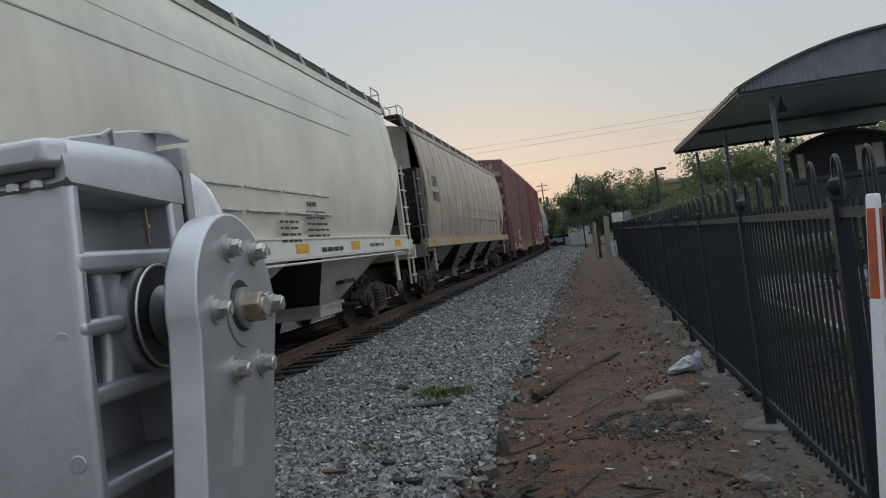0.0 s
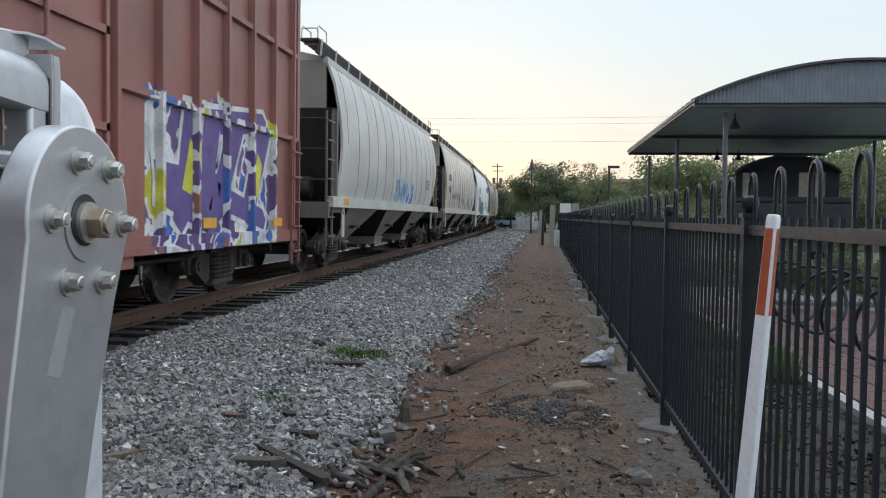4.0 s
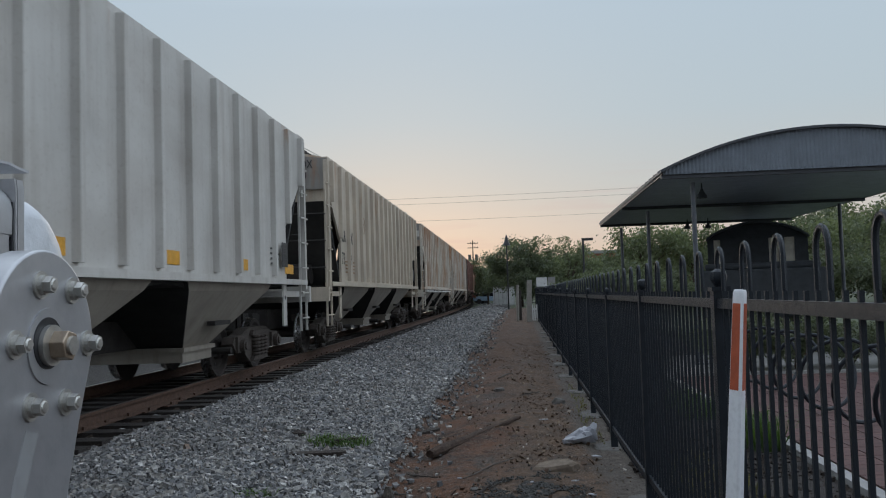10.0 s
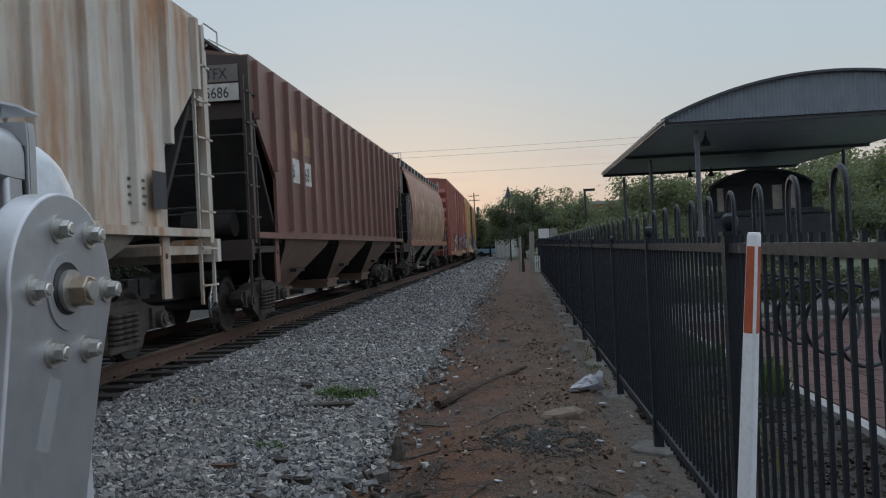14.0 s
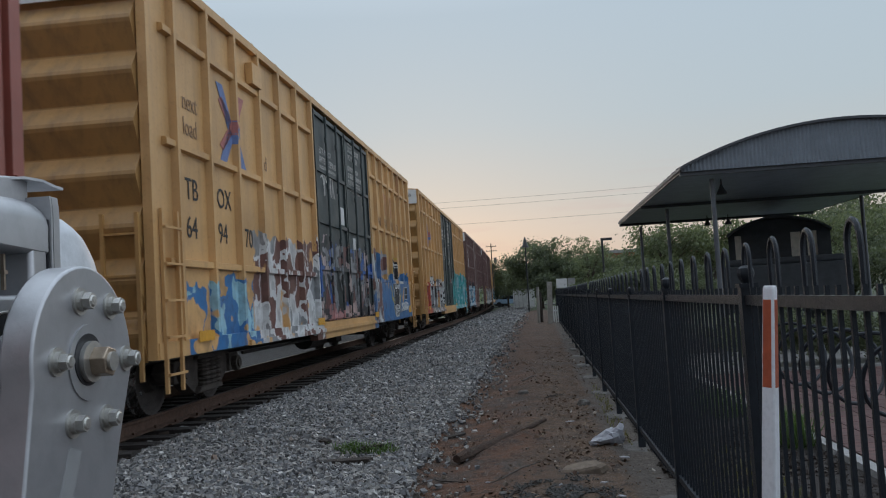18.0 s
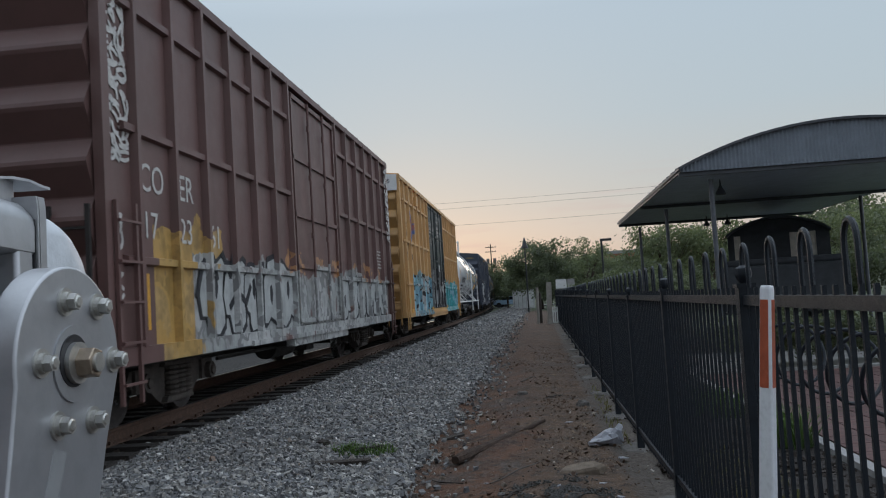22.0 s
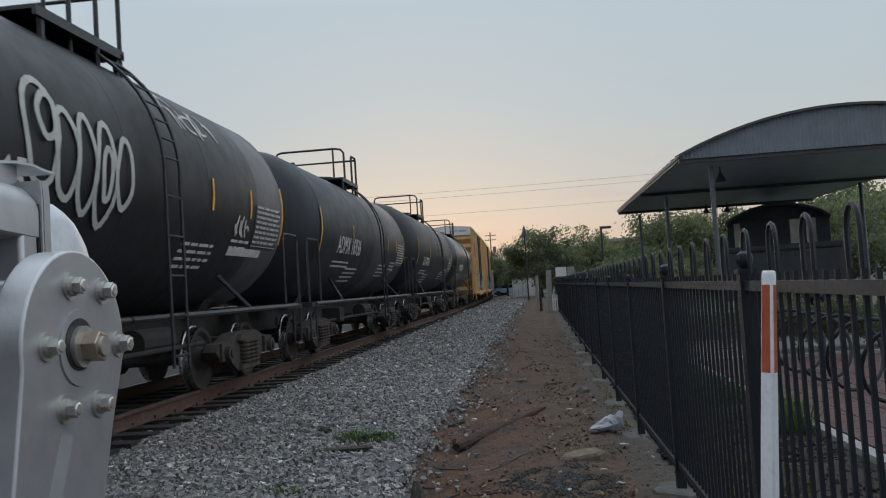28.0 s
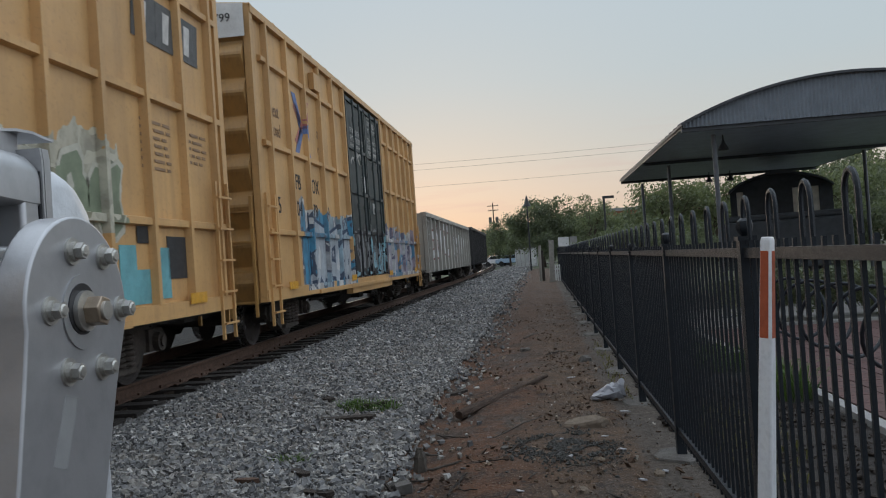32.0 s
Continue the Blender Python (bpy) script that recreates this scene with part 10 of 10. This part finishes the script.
# markings of the white tank
car, h = CARS[-2][0], 7.9
on_tank(car, "DBCX 201129", -h + 2.1, 2.20, 0.42, M_LETTER_DARK, WR, WZ)
on_tank(car, "LD LMT 208800 LBS  95150 KG", -h + 2.1, 2.00, 0.135, M_LETTER_DARK, WR, WZ)
on_tank(car, "LT WT   76200 LBS  34550 KG", -h + 2.1, 1.83, 0.135, M_LETTER_DARK, WR, WZ)
for y, z, w, rows in ((-1.9, 1.98, 0.9, 4), (1.4, 2.0, 0.5, 6), (h - 4.6, 1.95, 0.8, 3), (h - 3.5, 1.9, 0.5, 3)):
    data_lines(car, y, z, w, rows, shared("greyink", lambda: plain("grey_stencil_ink", (0.22, 0.22, 0.23), 0.6)), None, 0.022, 0.06, seed=int(z * 100 + y * 9), shell=(WR, WZ))
shell_patch(car, h - 3.3, h - 2.75, 1.9, 2.2, M_YELLOWTAPE, "hazard_label", WR, WZ)
shell_patch(car, h - 1.75, h - 1.05, 2.05, 2.62, shared("greydecal", lambda: plain("dark_data_panel", (0.05, 0.05, 0.052), 0.6, 0.0, 0.4, 14)), "placard", WR, WZ)
for k in range(5):
    shell_patch(car, h - 1.70, h - 1.10, 2.12 + 0.09 * k, 2.14 + 0.09 * k, M_LETTER_WHITE, "ruled_line", WR + 0.008, WZ)
for y in (-3.2, 2.9, 4.4):
    part("stay", Geo().tube([(HW - 0.13, y + 0.7, 1.15), (WR * 0.74, y + 0.25, WZ - 1.06)], 0.036), M_WHITE, car, smooth=True)

# 22..26 black tanks
for n, f, r, lab, txt, col, tagn in (
    (22, 401.9, 412.3, "matt grey-black tank car", "", (0.055, 0.058, 0.066), 0),
    (23, 413.7, 425.6, "black tank car with a large white sprayed scrawl", "TILX 170865", (0.02, 0.021, 0.024), 1),
    (24, 426.4, 438.0, "black tank car with white lettering", "ADMX 16936", (0.019, 0.022, 0.028), 0),
    (25, 438.9, 451.5, "black tank car with white lettering and pale streaks", "TILX 170613", (0.019, 0.020, 0.022), 2),
    (26, 452.7, 464.3, "glossy black tank car", "ADMX 190019", (0.02, 0.022, 0.026), 0),
):
    zone = {23: ((-4.95, -2.95, 0, 9, (0.055, 0.057, 0.062)), (-2.9, 3.8, 0, 9, (0.012, 0.012, 0.014)), (3.9, 9, 0, 9, (0.075, 0.077, 0.085))), 24: ((0.3, 1.6, 0, 9, (0.06, 0.063, 0.07)),)}.get(n, ())
    p = car_paint("black_tank_paint", col, (0.045, 0.048, 0.055), 0.25, rough=0.32 if n == 26 else 0.52, patches=zone, spec=0.5 if n == 26 else 0.35)
    tr_, tz_ = {23: (TR - 0.05, TZ - 0.06), 24: (TR - 0.08, TZ - 0.09)}.get(n, (TR, TZ))
    car, h = add(tank(n, f, r, p, lab, M_STEEL, rad=tr_, zc=tz_), f, r)
    if txt:
        on_tank(car, txt, -h + (2.3 if n != 23 else 2.25), 2.14, 0.42 if n == 25 else 0.50, M_LETTER_WHITE, tr_, tz_)
    for y, z, w, rows in ((-h + 2.2, 1.98, 1.5, 2), (-h + 3.6, 1.86, 1.2, 4), (h - 4.4, 2.0, 1.0, 4), (h - 2.9, 2.1, 0.7, 3)):
        data_lines(car, y, z, w, rows, M_LETTER_WHITE, None, 0.035, 0.085, seed=n * 7 + int(w * 10), shell=(tr_, tz_))
    # data panel with pale ruled rows near the rear
    if n == 24:
        shell_patch(car, h - 2.5, h - 2.1, 1.62, 1.90, M_LETTER_WHITE, "placard", tr_, tz_)
        shell_patch(car, h - 2.47, h - 2.13, 1.645, 1.875, shared("greydecal", None), "placard_field", tr_ + 0.006, tz_)
    shell_patch(car, h - 2.15, h - 1.02, 2.03, 2.62, shared("greydecal", lambda: plain("dark_data_panel", (0.05, 0.05, 0.052), 0.6, 0.0, 0.4, 14)), "placard", tr_, tz_)
    for k in range(9):
        shell_patch(car, h - 2.12, h - 1.05, 2.045 + 0.07 * k, 2.052 + 0.07 * k, M_LETTER_WHITE, "ruled_line", tr_ + 0.008, tz_)
    data_lines(car, h - 2.10, 2.60, 1.05, 8, M_LETTER_WHITE, None, 0.022, 0.07, seed=n + 500, shell=(tr_, tz_, 0.012))
    if tagn == 1:
        pale = shared("palespray", lambda: plain("pale_spray", (0.50, 0.50, 0.46), 0.7))
        for k, (cy, a, zz, b) in enumerate(((-1.62, 0.30, 3.02, 0.62), (-1.18, 0.22, 2.86, 0.52), (-0.78, 0.20, 2.80, 0.55), (-0.36, 0.24, 2.74, 0.58), (0.08, 0.20, 2.80, 0.42), (-1.55, 0.16, 3.2, 0.25), (-0.36, 0.10, 2.74, 0.34))):
            cy, a, zz, b = -0.75 + (cy + 0.75) * 0.8, a * 0.78, 2.56 + (zz - 2.8) * 0.8, b * 0.76
            ring = [(cy + math.cos(0.3142 * q) * a * (1 + 0.12 * math.sin(3 * 0.3142 * q + k)), zz + math.sin(0.3142 * q) * b * (1 + 0.08 * math.cos(2 * 0.3142 * q + k))) for q in range(21)]
            g = Geo()
            for quad in line(ring, 0.062):
                g.prism(quad, "x", 0.0, 0.003)
            g.v = on_shell(g.v, tr_, tz_, 0.010 + 0.004 * k)
            tagged(part("sprayed_tag", g, pale, car, "pale sprayed loop"), kind="stuff")
        scrawl(car, 3.0, 2.15, 0.6, 0.3, pale, 44, x=0, thick=0.02, loops=3, shell=(tr_, tz_))
        scrawl(car, 1.5, 3.3, 1.4, 0.4, pale, 43, x=0, thick=0.018, loops=4, shell=(tr_, tz_))
        shell_patch(car, h - 2.9, h - 1.6, 1.9, 2.0, M_LETTER_WHITE, "paint_patch", tr_, tz_)
    if tagn == 2:
        pale = shared("palestreak", lambda: plain("pale_streak", (0.28, 0.28, 0.27), 0.7))
        for k in range(4):
            shell_patch(car, -0.3 + 1.1 * k, -0.18 + 1.1 * k, 2.6, 3.4, pale, "paint_patch")
# 27, 28 yellow boxcars
yellow(27, 465.4, 480.9, "yellow boxcar with black doors and pale sprayed letters", DARKDOOR, dw=1.9, endtop="FBOX 504030", slogan=False, groups=(("", "FB", "OX"), ("5", "04", "03", "0")), tags=((-5.4, -1.8, 0.95, 2.5, (WHT, (0.36, 0.42, 0.3), YELLOW, WHT), (0.2, 0.3, 0.2), 0.5), (1.9, 5.1, 1.7, 2.5, ((0.24, 0.27, 0.19), (0.30, 0.30, 0.20), (0.52, 0.50, 0.40)), (0.52, 0.50, 0.40), 0.7)))
wild(CARS[-1][0], -5.3, 1.0, 3.3, 1.2, 5, spray("white", WHT), spray("grey", GRY), spray("dark_green", (0.06, 0.12, 0.07)), 241)
bubble_letters(CARS[-1][0], 2.1, 1.66, 3.0, 0.72, 5, spray("sage", (0.22, 0.26, 0.17)), spray("cream", (0.55, 0.53, 0.44)), 242, x=XP + 0.001)
for y0, y1, z0, z1 in ((4.96, 5.30, 1.02, 1.60), (5.30, 5.72, 1.02, 1.36), (5.80, 6.05, 1.05, 1.58)):
    patch(CARS[-1][0], y0, y1, z0, z1, spray("cyan", (0.16, 0.42, 0.46)), name="sprayed_block")
patch(CARS[-1][0], 5.33, 5.69, 1.62, 1.82, M_LETTER_DARK, x=XP + 0.004, name="placard")
last = CARS[-1][0]
for seed, z, hh in ((244, 3.0, 0.5), (245, 3.45, 0.45)):
    scrawl(last, -7.62, z, 0.42, hh, shared("brownpen", lambda: plain("brown_marker_line", (0.16, 0.10, 0.06), 0.7)), seed, x=XP, thick=0.010, loops=3)
emb = plain("dark_grey_emblem", (0.10, 0.10, 0.10), 0.6, 0.0, 0.3, 8)
for y0, y1 in ((5.48, 6.025), (6.03, 6.575), (6.58, 7.14)):
    part("emblem", Geo().prism([(y0, 3.72), (y1, 3.72), (y1 + 0.06, 4.22), (y0 + 0.06, 4.22)], "x", XP + 0.001, XP + 0.005), emb, last, "dark slanted emblem block")
    part("emblem", Geo().prism([(y0 + 0.18, 3.80), (y0 + 0.32, 3.80), (y0 + 0.38, 4.14), (y0 + 0.22, 4.14)], "x", XP + 0.005, XP + 0.008), M_LETTER_WHITE, last, "pale emblem stroke")
yellow(28, 482.2, 497.6, "yellow boxcar with black doors and blue sprayed tags", DARKDOOR, dw=1.9, endtop="504799", slogan=False, groups=(("", "FB", "OX"), ("5", "04", "79", "9")), tags=((-5.6, -1.8, 0.9, 2.3, ((0.42, 0.46, 0.5), WHT, (0.30, 0.42, 0.5), (0.06, 0.28, 0.45)), (0.06, 0.09, 0.14), 0.5), (1.9, 7.2, 0.9, 2.2, ((0.08, 0.26, 0.42), (0.42, 0.40, 0.46), WHT, (0.35, 0.3, 0.36)), (0.15, 0.15, 0.22), 0.5)), first="ext\noad", second="any\nroad")
wild(CARS[-1][0], -5.1, 1.0, 3.2, 1.0, 5, spray("pale_grey_blue", (0.42, 0.46, 0.5)), spray("white", WHT), spray("dark_blue", (0.03, 0.06, 0.12)), 251)
wild(CARS[-1][0], 2.2, 0.98, 4.6, 0.85, 5, spray("lilac_grey", (0.40, 0.38, 0.44)), spray("white", WHT), spray("teal_blue", (0.06, 0.24, 0.40)), 252)
# 29 grey open hopper, 30 dark hopper behind it
p = car_paint("weathered_grey_gondola_paint", (0.40, 0.385, 0.35), (0.2, 0.17, 0.14), 0.5, 0.05, tags=((0.5, 5.5, 1.0, 2.4, (WHT, (0.4, 0.2, 0.18), GRY), (0.3, 0.2, 0.2), 0.5),))
grey_wagon, h = add(gondola(29, 499.4, 517.4, p, "weathered pale grey open-top freight wagon"), 499.4, 517.4)
wild(grey_wagon, -7.2, 1.4, 6.0, 1.2, 5, spray("white", WHT), spray("rose_grey", (0.40, 0.28, 0.26)), spray("dark_red", (0.2, 0.03, 0.03)), 261)
wild(grey_wagon, 1.0, 1.4, 5.6, 1.2, 5, spray("white", WHT), spray("grey", GRY), spray("black", BLK), 262)
p = car_paint("black_hopper_paint", (0.03, 0.03, 0.032), (0.07, 0.065, 0.06), 0.5)
add(gondola(30, 519.4, 536.0, p, "black weathered open-top freight wagon", 2.95), 519.4, 536.0)


# ---- movement: the train runs toward the camera at a steady pace ----
SPEED = 14.7


def motions():
    for car, c in CARS:
        rows = []
        for t in (0.0, 4.0, 8.0, 12.0, 16.0, 20.0, 24.0, 28.0, 32.0):
            rows.append((t, track_pose(c - SPEED * t) @ pose(0, 0, -RIDE)))
        walk(car, rows)
    # wheels turn as they roll; alike wheelsets share one course
    turn = SPEED / 0.42 / FPS
    for off, sets in ROLLING.items():
        rows = [(i / FPS, pose(0, off, 0.42, math.degrees(turn * i) % 360)) for i in range(32 * FPS + 1)]
        walk(sets[0], rows)
        course = sets[0].animation_data
        for ob in sets[1:]:
            ob.rotation_mode = "QUATERNION"
            ob.animation_data_create()
            ob.animation_data.action = course.action
            ob.animation_data.action_slot = course.action_slot


motions()
